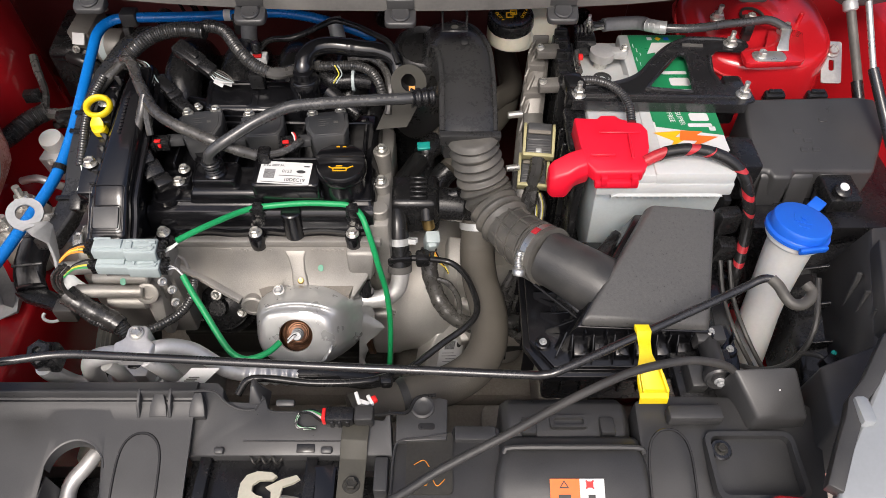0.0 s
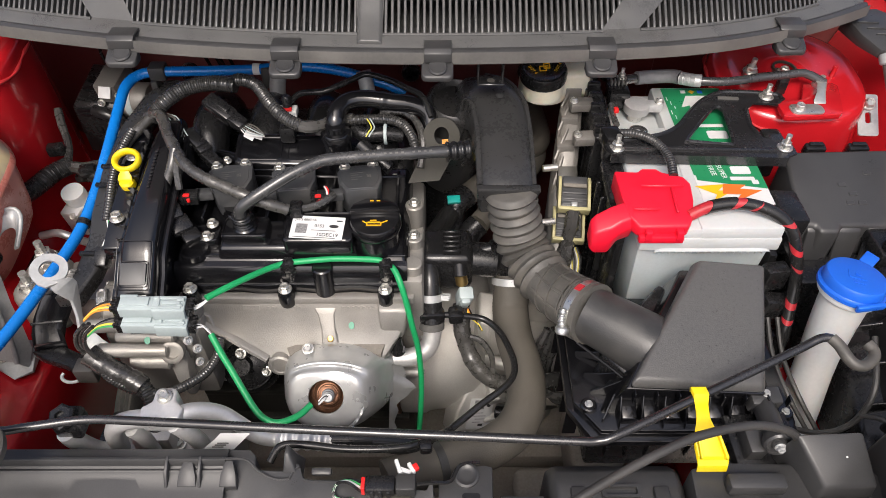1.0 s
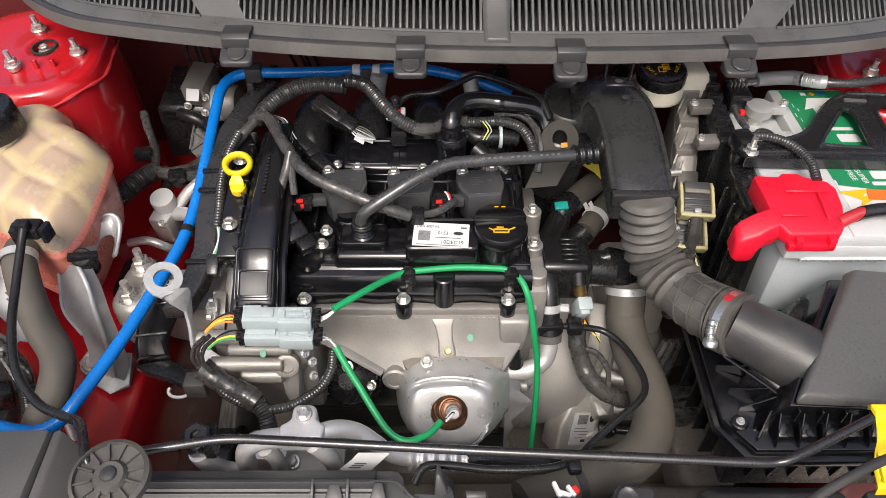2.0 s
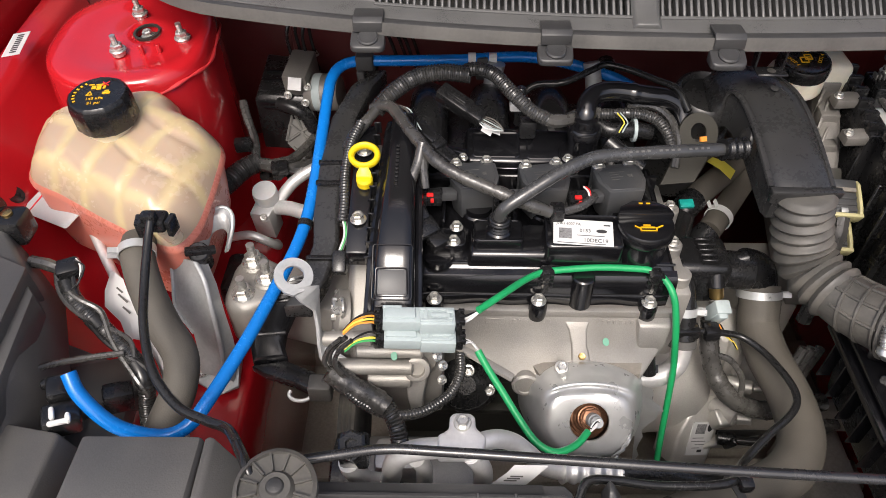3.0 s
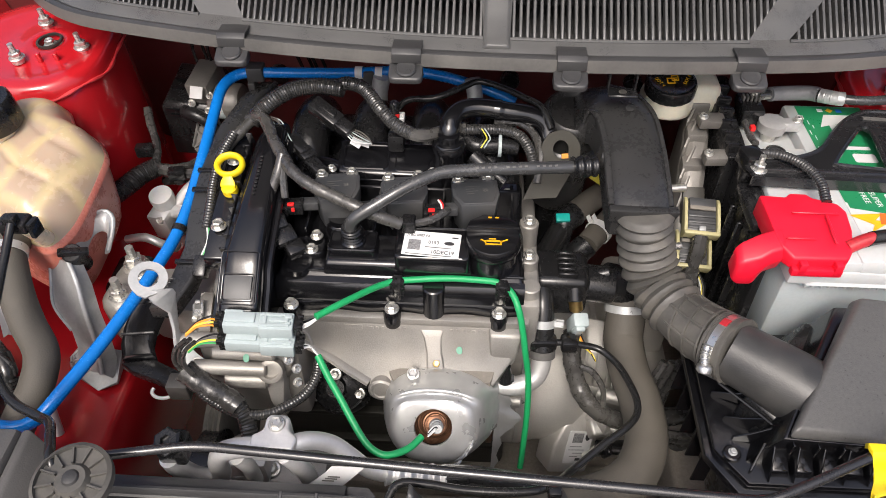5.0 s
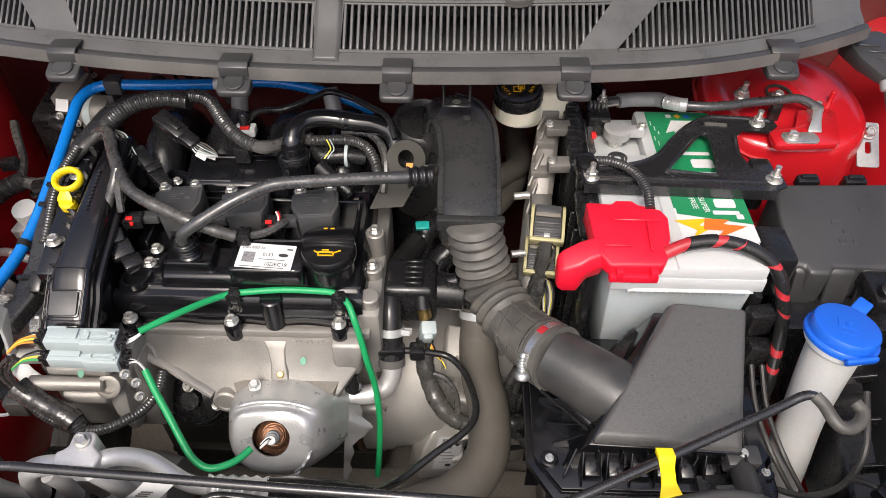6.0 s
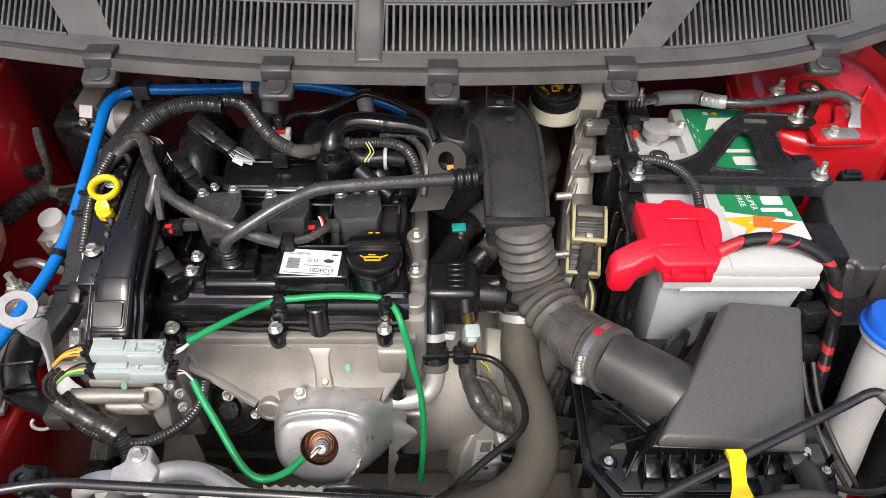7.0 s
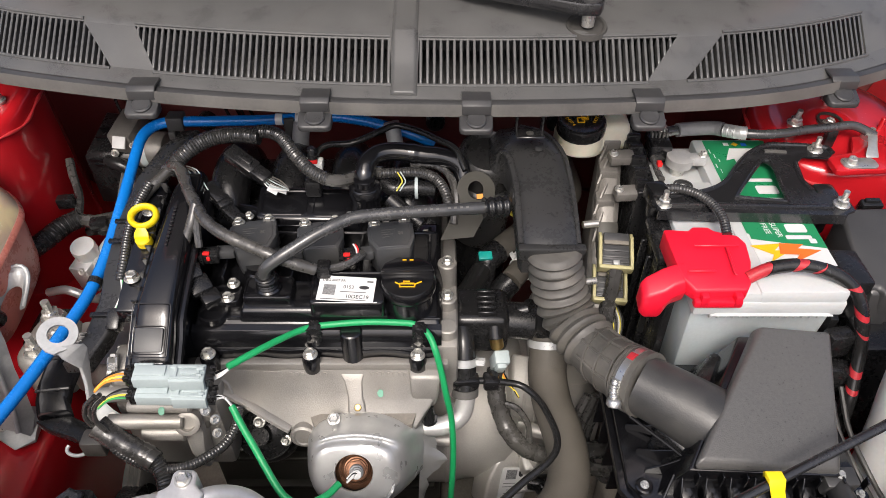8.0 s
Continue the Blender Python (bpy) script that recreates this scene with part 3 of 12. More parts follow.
def cowl():
    """Wind-screen scuttle panel with slotted grilles and the strip along its front edge."""
    t = thing("windscreen_cowl", (-0.13, 0.9, 0.97), "weathered grey plastic windscreen cowl with slotted air grilles", "cowl")

    def S(x, d, dz=0.0):
        """A place on the panel: x across, d back from the lip."""
        keys = [(-0.01, 0.99), (0.0, 0.992), (0.002, 1.0), (0.009, 1.002), (0.011, 0.997), (0.026, 0.998), (0.030, 1.000), (0.039, 1.003), (0.049, 1.006), (0.094, 1.038), (0.100, 1.043), (0.263, 1.062), (0.333, 1.075)]
        z = keys[-1][1]
        for (a, za), (b, zb) in zip(keys, keys[1:]):
            if d <= b:
                z = za + (zb - za) * (d - a) / (b - a)
                break
        return (x, lip_y(x) + d - 0.007 * min(1.0, max(0.0, d / 0.02)), z + cowl_z(x) + dz)

    D0, D1 = 0.049, 0.094
    # openings: x at the front edge and at the back edge, both ends
    opens = [(-0.80, -0.80, -0.488, -0.530), (-0.432, -0.462, -0.1485, -0.1505), (-0.1185, -0.1165, 0.152, 0.192), (0.200, 0.250, 0.46, 0.46)]
    bm = B()
    xs = [-0.84 + 0.02 * i for i in range(70)]

    def sheet(rows_, cols):
        g = [[bm.verts.new(S(x, d)) for x in cols] for d in rows_]
        for a, b in zip(g, g[1:]):
            for i in range(len(cols) - 1):
                bm.faces.new((a[i], a[i + 1], b[i + 1], b[i]))
    sheet((0.027, 0.030, 0.039, D0), xs)
    sheet((D1, 0.100, 0.16, 0.21, 0.263, 0.333), xs)
    edges = [(-0.84, -0.84)] + [p for o in opens for p in ((o[0], o[1]), (o[2], o[3]))] + [(0.54, 0.54)]
    for (a0, a1), (b0, b1) in zip(edges[::2], edges[1::2]):
        n = max(2, int((b0 - a0) / 0.015))
        g = []
        for k in range(5):
            f = k / 4
            d = D0 + (D1 - D0) * f
            lo, hi = a0 + (a1 - a0) * f, b0 + (b1 - b0) * f
            lift = 0.003 * math.sin(math.pi * f)
            g.append([bm.verts.new(S(lo + (hi - lo) * i / n, d, lift * math.sin(math.pi * i / n))) for i in range(n + 1)])
        for a, b in zip(g, g[1:]):
            for i in range(n):
                bm.faces.new((a[i], a[i + 1], b[i + 1], b[i]))
    bmesh.ops.recalc_face_normals(bm, faces=bm.faces)
    bmesh.ops.solidify(bm, geom=list(bm.faces), thickness=0.003)
    part("panel_skin", bm, M_COWL, t)
    # raised middle rib and shoulder beads
    bm = B()
    loft(bm, [[S(x, d, z) for x, z in ((-0.150, -0.001), (-0.145, 0.005), (-0.122, 0.005), (-0.117, -0.001))] for d in (0.031, 0.039, 0.049, 0.073, 0.100, 0.17, 0.32)], bev=0.0015)
    part("centre_rib", bm, M_COWL, t)
    for o in opens:
        for lo, hi, d in ((o[0], o[2], D0 - 0.003), (o[1], o[3], D1 + 0.003)):
            bm = B()
            m = max(3, int((hi - lo) / 0.02))
            tube(bm, [S(lo + (hi - lo) * i / m, d, 0.0005) for i in range(m + 1)], 0.0022, 8, 0.01)
            part("grille_rim", bm, M_COWL, t)
    # slats
    k = 0
    for o in opens:
        x = o[0] if o[0] > o[1] else o[1]
        x = min(o[0], o[1]) + 0.004
        end = max(o[2], o[3]) - 0.003
        while x < end:
            d0, d1 = D0, D1
            for (ea, eb, sgn) in ((o[0], o[1], 1), (o[2], o[3], -1)):
                if abs(eb - ea) > 0.005:
                    f = (x - ea) / (eb - ea)
                    if 0 < f < 1:
                        inside_back = (x - eb) * sgn > 0
                        if inside_back:
                            d0 = max(d0, D0 + f * (D1 - D0))
                        else:
                            d1 = min(d1, D0 + f * (D1 - D0))
            if d1 - d0 > 0.006 and -0.66 < x < 0.50:
                bm = B()
                w = 0.00165
                loft(bm, [[S(x - w, d, z - 0.012), S(x - w, d, z), S(x + w, d, z), S(x + w, d, z - 0.012)] for d, z in ((d0 - 0.001, 0.0), (d0 + (d1 - d0) * 0.35, 0.0002), (d1 + 0.001, 0.0))], bev=0.0007, seg=1)
                part("grille_slat", bm, M_COWL, t)
            x += 0.00785
    # dark tray below the slots
    bm = B()
    g = [[bm.verts.new(S(x, d, dz)) for x in xs] for d, dz in ((0.033, -0.006), (0.037, -0.018), (0.051, -0.020), (0.075, -0.026), (0.079, -0.060), (0.163, -0.060), (0.173, -0.02))]
    for a, b in zip(g, g[1:]):
        for i in range(len(xs) - 1):
            bm.faces.new((a[i], a[i + 1], b[i + 1], b[i]))
    part("plenum_tray", bm, M_MATT, t)
    # pale flange strip and the rubber seal behind it
    bm = B()
    loft(bm, [[S(x, d, dz) for d, dz in ((0.000, -0.004), (0.0002, 0.0024), (0.0022, 0.0028), (0.0036, 0.0012), (0.0040, -0.001), (0.003, -0.006))] for x in xs])
    part("flange_strip", bm, M_STRIP, t, "dusty pale flange strip")
    bm = B()
    loft(bm, [[S(x, d, dz) for d, dz in ((0.0036, -0.005), (0.0042, -0.0010), (0.0100, -0.0005), (0.0125, 0.0030), (0.0185, 0.0040), (0.0255, 0.0015), (0.0265, -0.004))] for x in xs])
    part("seal_lip", bm, M_SLAM, t)
    bm = B()
    loft(bm, [[S(x, d, dz) for d, dz in ((0.002, -0.006), (0.04, -0.012), (0.10, -0.07), (0.10, -0.078), (0.035, -0.022), (0.004, -0.010))] for x in xs])
    part("flange", bm, M_GASKET, t, "dark steel flange under the cowl")
    # wiper spindle opening
    bm = B()
    lathe(bm, [(0.006, 0.0008), (0.019, 0.0012), (0.021, 0.003), (0.024, 0.003), (0.026, -0.002)], S(0.083, 0.114), (0, -0.2, 1), 28)
    part("spindle_opening", bm, M_GASKET, t, "dark round wiper spindle opening")
    # rubber-faced clips hanging over the lip
    for x in (-0.437, -0.233, -0.051, 0.147, 0.403):
        c = thing("cowl_clip", (x, lip_y(x), 0.976), "grey plastic clip with a round pad hooked over the scuttle lip", "clip", "cowl clips")
        y = lip_y(x)
        zz = cowl_z(x)
        bm = B()
        loft(bm, [[(x + k * 0.0165, y + d, z + zz) for d, z in ((0.026, 1.006), (0.004, 1.007), (-0.002, 1.003), (-0.003, 0.992), (0.0, 0.992), (0.001, 1.001), (0.006, 1.004), (0.026, 1.003))] for k in (-1, 1)], bev=0.001)
        part("strap", bm, M_SLAM, c)
        bm = B()
        prism(bm, rounded(x - 0.0195, y - 0.020, x + 0.0185, y + 0.006, 0.007), 0.976 + zz, lambda px, py: 0.990 + zz + (py - y) * 0.35, 0.002)
        part("pad", bm, M_SLAM, c)
        bm = B()
        lathe(bm, [(0.0115, 0), (0.0115, 0.002), (0.010, 0.0034), (0.008, 0.003), (0.004, 0.0036)], (x, y - 0.007, 0.9875 + zz), (0, -0.35, 1), 24)
        part("button", bm, M_SLAM, c)
    return t


def wiper():
    t = thing("wiper_arm", (0.083, 0.88, 1.05), "black wiper arm root with a domed cap on its spindle", "wiper arm")
    bm = B()
    prism(bm, [(-0.075, 0.925), (-0.06, 0.915), (0.070, 0.860), (0.094, 0.860), (0.100, 0.875), (0.094, 0.888), (0.03, 0.915), (-0.06, 0.945), (-0.075, 0.94)], 1.062, 1.078, 0.003)
    part("arm", bm, M_ROD, t)
    bm = B()
    lathe(bm, [(0.0125, 0), (0.0125, 0.006), (0.010, 0.010), (0.004, 0.012)], (0.083, 0.873, 1.077), (0, -0.1, 1), 24)
    part("spindle_cap", bm, M_SLAM, t)
    bm = B()
    cyl(bm, (0.083, 0.873, 1.045), (0.083, 0.873, 1.064), 0.008, 14)
    part("spindle", bm, M_ZINC, t)


structure()
strut_tower("strut_tower", -0.754, 0.944, 0.905, [(-0.777, 0.897, 0.902), (-0.704, 0.934, 0.900), (-0.775, 0.985, 0.908)], [(-0.748, 0.900, 0.893), (-0.727, 0.905, 0.891)], -1)
strut_tower("strut_tower", 0.452, 0.920, 0.882, [(0.399, 0.912, 0.880), (0.484, 0.876, 0.874), (0.470, 0.975, 0.886)], [(0.517, 0.908, 0.876)], 1)
cowl()
wiper()


# ---- engine ----
ENGINE = thing("engine", (-0.24, 0.70, 0.32), "three-cylinder petrol engine with a black plastic top and cast aluminium head", "engine")


def engine_core():
    bm = B()
    span(bm, (-0.43, 0.64, 0.33), (-0.09, 0.90, 0.62), 0.01)
    for z in (0.40, 0.48, 0.56):
        span(bm, (-0.42, 0.628, z), (-0.10, 0.645, z + 0.012), 0.003)
    part("engine_block", bm, M_DARKSTEEL, ENGINE, "dark grey cast engine block")
    # head with the sloped integrated exhaust outlet
    bm = B()
    span(bm, (-0.445, 0.612, 0.60), (-0.080, 0.88, 0.752), 0.006)
    loft(bm, [[(-0.405, 0.62, 0.752), (-0.405, 0.600, 0.750), (-0.085, 0.600, 0.750), (-0.085, 0.62, 0.752)],
              [(-0.400, 0.62, 0.735), (-0.395, 0.594, 0.733), (-0.090, 0.594, 0.733), (-0.088, 0.62, 0.735)],
              [(-0.330, 0.60, 0.705), (-0.325, 0.573, 0.706), (-0.100, 0.575, 0.706), (-0.095, 0.60, 0.705)],
              [(-0.272, 0.57, 0.682), (-0.268, 0.548, 0.688), (-0.120, 0.552, 0.688), (-0.112, 0.57, 0.682)],
              [(-0.262, 0.58, 0.650), (-0.258, 0.548, 0.655), (-0.124, 0.552, 0.655), (-0.116, 0.58, 0.650)]], bev=0.005)
    part("cylinder_head", bm, M_CAST, ENGINE, "raw cast aluminium cylinder head")
    # flange line, ribs and bosses of the casting
    bm = B()
    span(bm, (-0.412, 0.5965, 0.742), (-0.082, 0.606, 0.7535), 0.002)
    part("head_flange", bm, M_CAST, ENGINE)
    # tapered web and end block of the casting
    bm = B()
    loft(bm, [[(x - w, y + 0.004, z - 0.004), (x - w * 0.7, y - h * 0.8, z + h * 0.6), (x + w * 0.7, y - h * 0.8, z + h * 0.6), (x + w, y + 0.004, z - 0.004)] for x, y, z, w, h in ((-0.1970, 0.5995, 0.7395, 0.0220, 0.0012), (-0.1955, 0.5910, 0.7280, 0.0140, 0.0026), (-0.1930, 0.5800, 0.7130, 0.0115, 0.0030), (-0.1900, 0.5620, 0.6950, 0.0150, 0.0020))], bev=0.0012)
    part("casting_rib", bm, M_CAST, ENGINE)
    bm = B()
    loft(bm, [[(-0.128, 0.586, 0.742), (-0.090, 0.586, 0.742), (-0.088, 0.61, 0.745), (-0.130, 0.61, 0.745)], [(-0.126, 0.578, 0.715), (-0.094, 0.578, 0.715), (-0.090, 0.60, 0.705), (-0.130, 0.60, 0.705)], [(-0.120, 0.580, 0.692), (-0.098, 0.580, 0.692), (-0.094, 0.60, 0.685), (-0.124, 0.60, 0.685)]], bev=0.004)
    part("casting_block", bm, M_CAST, ENGINE)
    bm = B()
    cyl(bm, (-0.108, 0.582, 0.690), (-0.104, 0.572, 0.668), 0.0085, 14)
    box(bm, (-0.106, 0.574, 0.676), (0.022, 0.010, 0.006), (40, 0, 0), 0.001)
    part("knock_sensor", bm, M_BLACK, ENGINE, "small black sensor")
    for pts, r in (([(-0.390, 0.596, 0.735), (-0.355, 0.584, 0.720), (-0.326, 0.575, 0.7075), (-0.298, 0.562, 0.698), (-0.270, 0.550, 0.6885)], 0.0062),
                   ([(-0.352, 0.5915, 0.731), (-0.345, 0.588, 0.727), (-0.340, 0.580, 0.7165)], 0.0022),
                   ([(-0.268, 0.550, 0.6885), (-0.225, 0.551, 0.689), (-0.176, 0.551, 0.689)], 0.0032)):
        bm = B()
        tube(bm, pts, r, 8, 0.006, flat=0.7)
        part("casting_rib", bm, M_CAST, ENGINE)
    for (x, y, z, r, h) in ((-0.255, 0.566, 0.676, 0.0160, 0.022), (-0.400, 0.600, 0.725, 0.012, 0.02)):
        bm = B()
        lathe(bm, [(r * 0.7, 0), (r, 0.003), (r, h), (r * 0.85, h + 0.002), (r * 0.66, h + 0.002), (r * 0.6, h + 0.0005), (0.0005, h + 0.0005)], (x, y, z), (0, -0.97, 0.22), 20)
        part("casting_boss", bm, M_CAST, ENGINE)
    # unreadable cast lettering on the flange
    for (x0, n) in ((-0.269, 7), (-0.173, 7)):
        for i in range(n):
            bm = B()
            box(bm, (x0 + i * 0.0066, 0.5950, 0.7372), (0.0044 - 0.001 * (i % 2), 0.0010, 0.0042), (-20, 0, 0), 0.0003, 1)
            part("cast_mark", bm, M_CAST, ENGINE)
    bm = B()
    box(bm, (-0.291, 0.5952, 0.7370), (0.022, 0.0012, 0.007), (-20, 0, 0), 0.0004, 1)
    part("cast_pad", bm, M_CAST, ENGINE)
    for (x, y, z) in ((-0.1636, 0.5800, 0.7190), (-0.404, 0.5350, 0.7480)):
        bm = B()
        lathe(bm, [(0.0032, 0), (0.0040, 0.0004), (0.001, 0.0006)], (x, y, z), (0, -0.6, 0.8), 11, lambda u, zz: 1 + 0.25 * math.sin(9 * u))
        part("paint_dot", bm, M_DOT, ENGINE, "green inspection paint dot")
    # right-hand end of the head
    bm = B()
    span(bm, (-0.098, 0.605, 0.66), (-0.070, 0.80, 0.775), 0.006)
    for y in (0.625, 0.672, 0.712):
        cyl(bm, (-0.083, y, 0.76), (-0.083, y, 0.790 + (0.02 if y > 0.7 else 0)), 0.012, 14)
    part("head_end", bm, M_CAST, ENGINE)
    bolt((-0.083, 0.712, 0.811), size=0.0075, parent=ENGINE)
    bolt((-0.083, 0.672, 0.791), size=0.0075, parent=ENGINE)


def valve_cover():
    vc = B()
    # flange with scallops along the front
    pts = [(-0.385, 0.80)]
    for i in range(25):
        x = -0.385 + i * 0.30 / 24
        pts.append((x, 0.6065 + 0.0012 * math.cos(i * 2 * math.pi / 6)))
    pts += [(-0.085, 0.80)]
    prism(vc, pts, 0.752, 0.768, 0.002)
    loft(vc, [[(-0.383, 0.614, 0.766), (-0.087, 0.614, 0.766), (-0.087, 0.79, 0.775), (-0.383, 0.79, 0.775)],
              [(-0.380, 0.618, 0.790), (-0.090, 0.618, 0.790), (-0.090, 0.79, 0.80), (-0.380, 0.79, 0.80)],
              [(-0.376, 0.628, 0.800), (-0.094, 0.628, 0.800), (-0.094, 0.785, 0.812), (-0.376, 0.785, 0.812)]], bev=0.004)
    body = part("valve_cover", vc, M_COVER, ENGINE, "glossy black moulded valve cover")
    # smooth front skirt with one rounded step
    bm = B()
    loft(bm, [[(x, y, z) for y, z in ((0.622, 0.796), (0.6145, 0.794), (0.6100, 0.788), (0.6085, 0.778), (0.6080, 0.768), (0.622, 0.766))] for x in (-0.380, -0.30, -0.20, -0.090)])
    part("cover_skirt", bm, M_COVER, body)
    for x in (-0.322, -0.285, -0.160):
        bm = B()
        loft(bm, [[(x - 0.010, 0.6090, 0.769), (x + 0.010, 0.6090, 0.769), (x + 0.010, 0.6150, 0.769), (x - 0.010, 0.6150, 0.769)], [(x - 0.006, 0.6095, 0.787), (x + 0.006, 0.6095, 0.787), (x + 0.006, 0.6160, 0.787), (x - 0.006, 0.6160, 0.787)]], bev=0.002)
        part("skirt_pad", bm, M_COVER, body)
    # bulged runner between the bolts
    bm = B()
    cyl(bm, (-0.195, 0.610, 0.752), (-0.195, 0.612, 0.797), 0.013, 16)
    part("cover_bulge", bm, M_COVER, body)
    # label deck
    bm = B()
    loft(bm, [[(-0.325, 0.622, 0.798), (-0.150, 0.622, 0.798), (-0.150, 0.672, 0.80), (-0.325, 0.672, 0.80)],
              [(-0.322, 0.625, 0.812), (-0.153, 0.625, 0.812), (-0.153, 0.670, 0.815), (-0.322, 0.670, 0.815)],
              [(-0.320, 0.627, 0.816), (-0.155, 0.627, 0.816), (-0.155, 0.668, 0.822), (-0.320, 0.668, 0.822)]], bev=0.003)
    part("cover_deck", bm, M_COVER, body)
    bm = B()
    prism(bm, rounded(-0.240, 0.619, -0.155, 0.664, 0.006), 0.81, lambda x, y: 0.8335 + (y - 0.62) * 0.17, 0.0025)
    part("label_deck", bm, M_COVER, body)
    bm = B()
    prism(bm, rounded(-0.319, 0.632, -0.262, 0.668, 0.006), 0.81, 0.829, 0.003)
    part("vent_deck", bm, M_COVER, body)
    bm = B()
    lathe(bm, [(0.0145, 0), (0.0145, 0.006), (0.0125, 0.008), (0.0125, 0.014), (0.0135, 0.015), (0.0135, 0.019), (0.011, 0.020)], (-0.290, 0.648, 0.826), (0, 0, 1), 24)
    part("vent_stub", bm, M_COVER, body)
    # fine raised rims round the decks
    for (x0, y0, x1, y1, zf) in ((-0.319, 0.632, -0.262, 0.668, lambda y: 0.829), (-0.240, 0.619, -0.155, 0.664, lambda y: 0.8335 + (y - 0.62) * 0.17), (-0.372, 0.638, -0.325, 0.668, lambda y: 0.815)):
        loop = rounded(x0 + 0.002, y0 + 0.002, x1 - 0.002, y1 - 0.002, 0.006)
        bm = B()
        tube(bm, [(x, y, zf(y)) for x, y in loop + loop[:1]], 0.0011, 6, 0.003, straight=True)
        part("deck_rim", bm, M_COVER, body)
    # stepped ledge and drip rail along the front
    for y, z, r in ((0.6165, 0.7915, 0.0016), (0.6265, 0.8010, 0.0013), (0.6080, 0.7690, 0.0014)):
        bm = B()
        tube(bm, [(-0.376, y, z), (-0.24, y, z), (-0.092, y, z)], r, 6, 0.02)
        part("cover_bead", bm, M_COVER, body)
    # ignition coil wells and cross ribs
    for x in (-0.3115, -0.2315, -0.1465):
        bm = B()
        lathe(bm, [(0.020, 0), (0.019, 0.012), (0.0165, 0.014), (0.0165, 0.022)], (x, 0.695, 0.805), (0, 0, 1), 24)
        part("coil_well", bm, M_COVER, body)
    for x in (-0.352, -0.270, -0.190, -0.105):
        bm = B()
        span(bm, (x - 0.002, 0.672, 0.80), (x + 0.002, 0.765, 0.824), 0.001, 1)
        part("cover_rib", bm, M_COVER, body)
    bm = B()
    span(bm, (-0.375, 0.742, 0.805), (-0.095, 0.747, 0.832), 0.0015, 1)
    part("cover_rib", bm, M_COVER, body)
    # round recess at the front left corner
    bm = B()
    ring(bm, (-0.357, 0.634, 0.802), (0, 0, 1), 0.014, 0.0035, 0.008)
    part("cover_ring", bm, M_COVER, body)
    # oil pump control solenoid on the deck
    bm = B()
    prism(bm, rounded(-0.372, 0.638, -0.325, 0.668, 0.010), 0.798, 0.815, 0.003)
    part("solenoid_pad", bm, M_COVER, body)
    # bolts with spacer posts
    for (x, y, z) in ((-0.361, 0.597, 0.771), (-0.2435, 0.600, 0.767), (-0.118, 0.602, 0.763)):
        bm = B()
        lathe(bm, [(0.0095, -0.026), (0.0105, -0.02), (0.0105, -0.004), (0.0085, 0.0)], (x, y, z), (0, 0, 1), 20)
        post = part("bolt_post", bm, M_COVER, body)
        bolt((x, y, z), size=0.0085, parent=ENGINE)
    for (x, y, z) in ((-0.340, 0.645, 0.815), (-0.337, 0.665, 0.818), (-0.110, 0.76, 0.812), (-0.275, 0.76, 0.812), (-0.19, 0.765, 0.812)):
        bolt((x, y, z), size=0.0075, parent=ENGINE)
    # cam chain cover
    bm = B()
    prof = [(0.543, 0.770), (0.546, 0.815), (0.556, 0.825), (0.580, 0.839), (0.588, 0.846), (0.600, 0.855), (0.660, 0.872), (0.726, 0.888), (0.775, 0.896), (0.795, 0.890)]

    def xs_(y):
        return (-0.426 + 0.012 * (y - 0.55) / 0.25, -0.380 - 0.006 * (y - 0.55) / 0.25)
    rings = []
    for y, z in prof:
        a, b = xs_(y)
        e = 0.006
        rings.append([(a, y, 0.74), (a, y, z - e - 0.004), (a + 0.005, y, z - 0.001), (a + 0.014, y, z), (b - 0.012, y, z), (b - 0.004, y, z - 0.001), (b, y, z - e - 0.002), (b, y, 0.74)])
    loft(bm, rings, bev=0.0015, seg=1)
    tc = part("timing_cover", bm, M_COVER, ENGINE, "glossy black moulded timing cover")
    mp = pose(-0.4035, 0.566, 0.8330, 36, 0, 0)
    # pane of the black cover, coloured grey to paint in the reflected sky
    bm = B()
    prism(bm, rounded(-0.0150, -0.0125, 0.0150, 0.0135, 0.002, 3), -0.004, 0.0012, 0.0008, m=mp)
    part("cover_pane", bm, M_COIL, tc, "smooth pane coloured grey for its sky reflection")
    for w_, h0, h1, r_ in ((0.0170, -0.0145, 0.0155, 0.0006), (0.0205, -0.0180, 0.0400, 0.0007)):
        bm = B()
        loop = rounded(-w_, h0, w_, h1, 0.003, 3)
        tube(bm, [mp @ V(x, y, 0.0005 - 0.10 * max(0.0, y - 0.0165)) for x, y in loop + loop[:1]], r_, 6, 0.003, straight=True)
        part("cover_frame", bm, M_COVER, tc)
    for k in range(3):
        bm = B()
        box(bm, (-0.4035, 0.5475 - 0.0035 * k, 0.8165 - 0.0060 * k), (0.034 - 0.001 * k, 0.003, 0.0020), (52, 0, 0), 0.0008)
        part("cover_step", bm, M_COVER, tc)
    for s in (0, 1):
        bm = B()
        tube(bm, [(xs_(y)[s] + (-0.004 if s == 0 else 0.004), y, z - 0.022) for y, z in prof[1:]], 0.0045, 8, 0.01)
        part("cover_bead", bm, M_COVER, tc)
    for i in range(11):
        y = 0.60 + i * 0.017
        z = 0.815 + (y - 0.55) * 0.30
        bm = B()
        box(bm, (-0.431, y, z), (0.008, 0.002, 0.02), (18, 0, 0), 0.0006, 1)
        part("cover_rib", bm, M_COVER, tc)
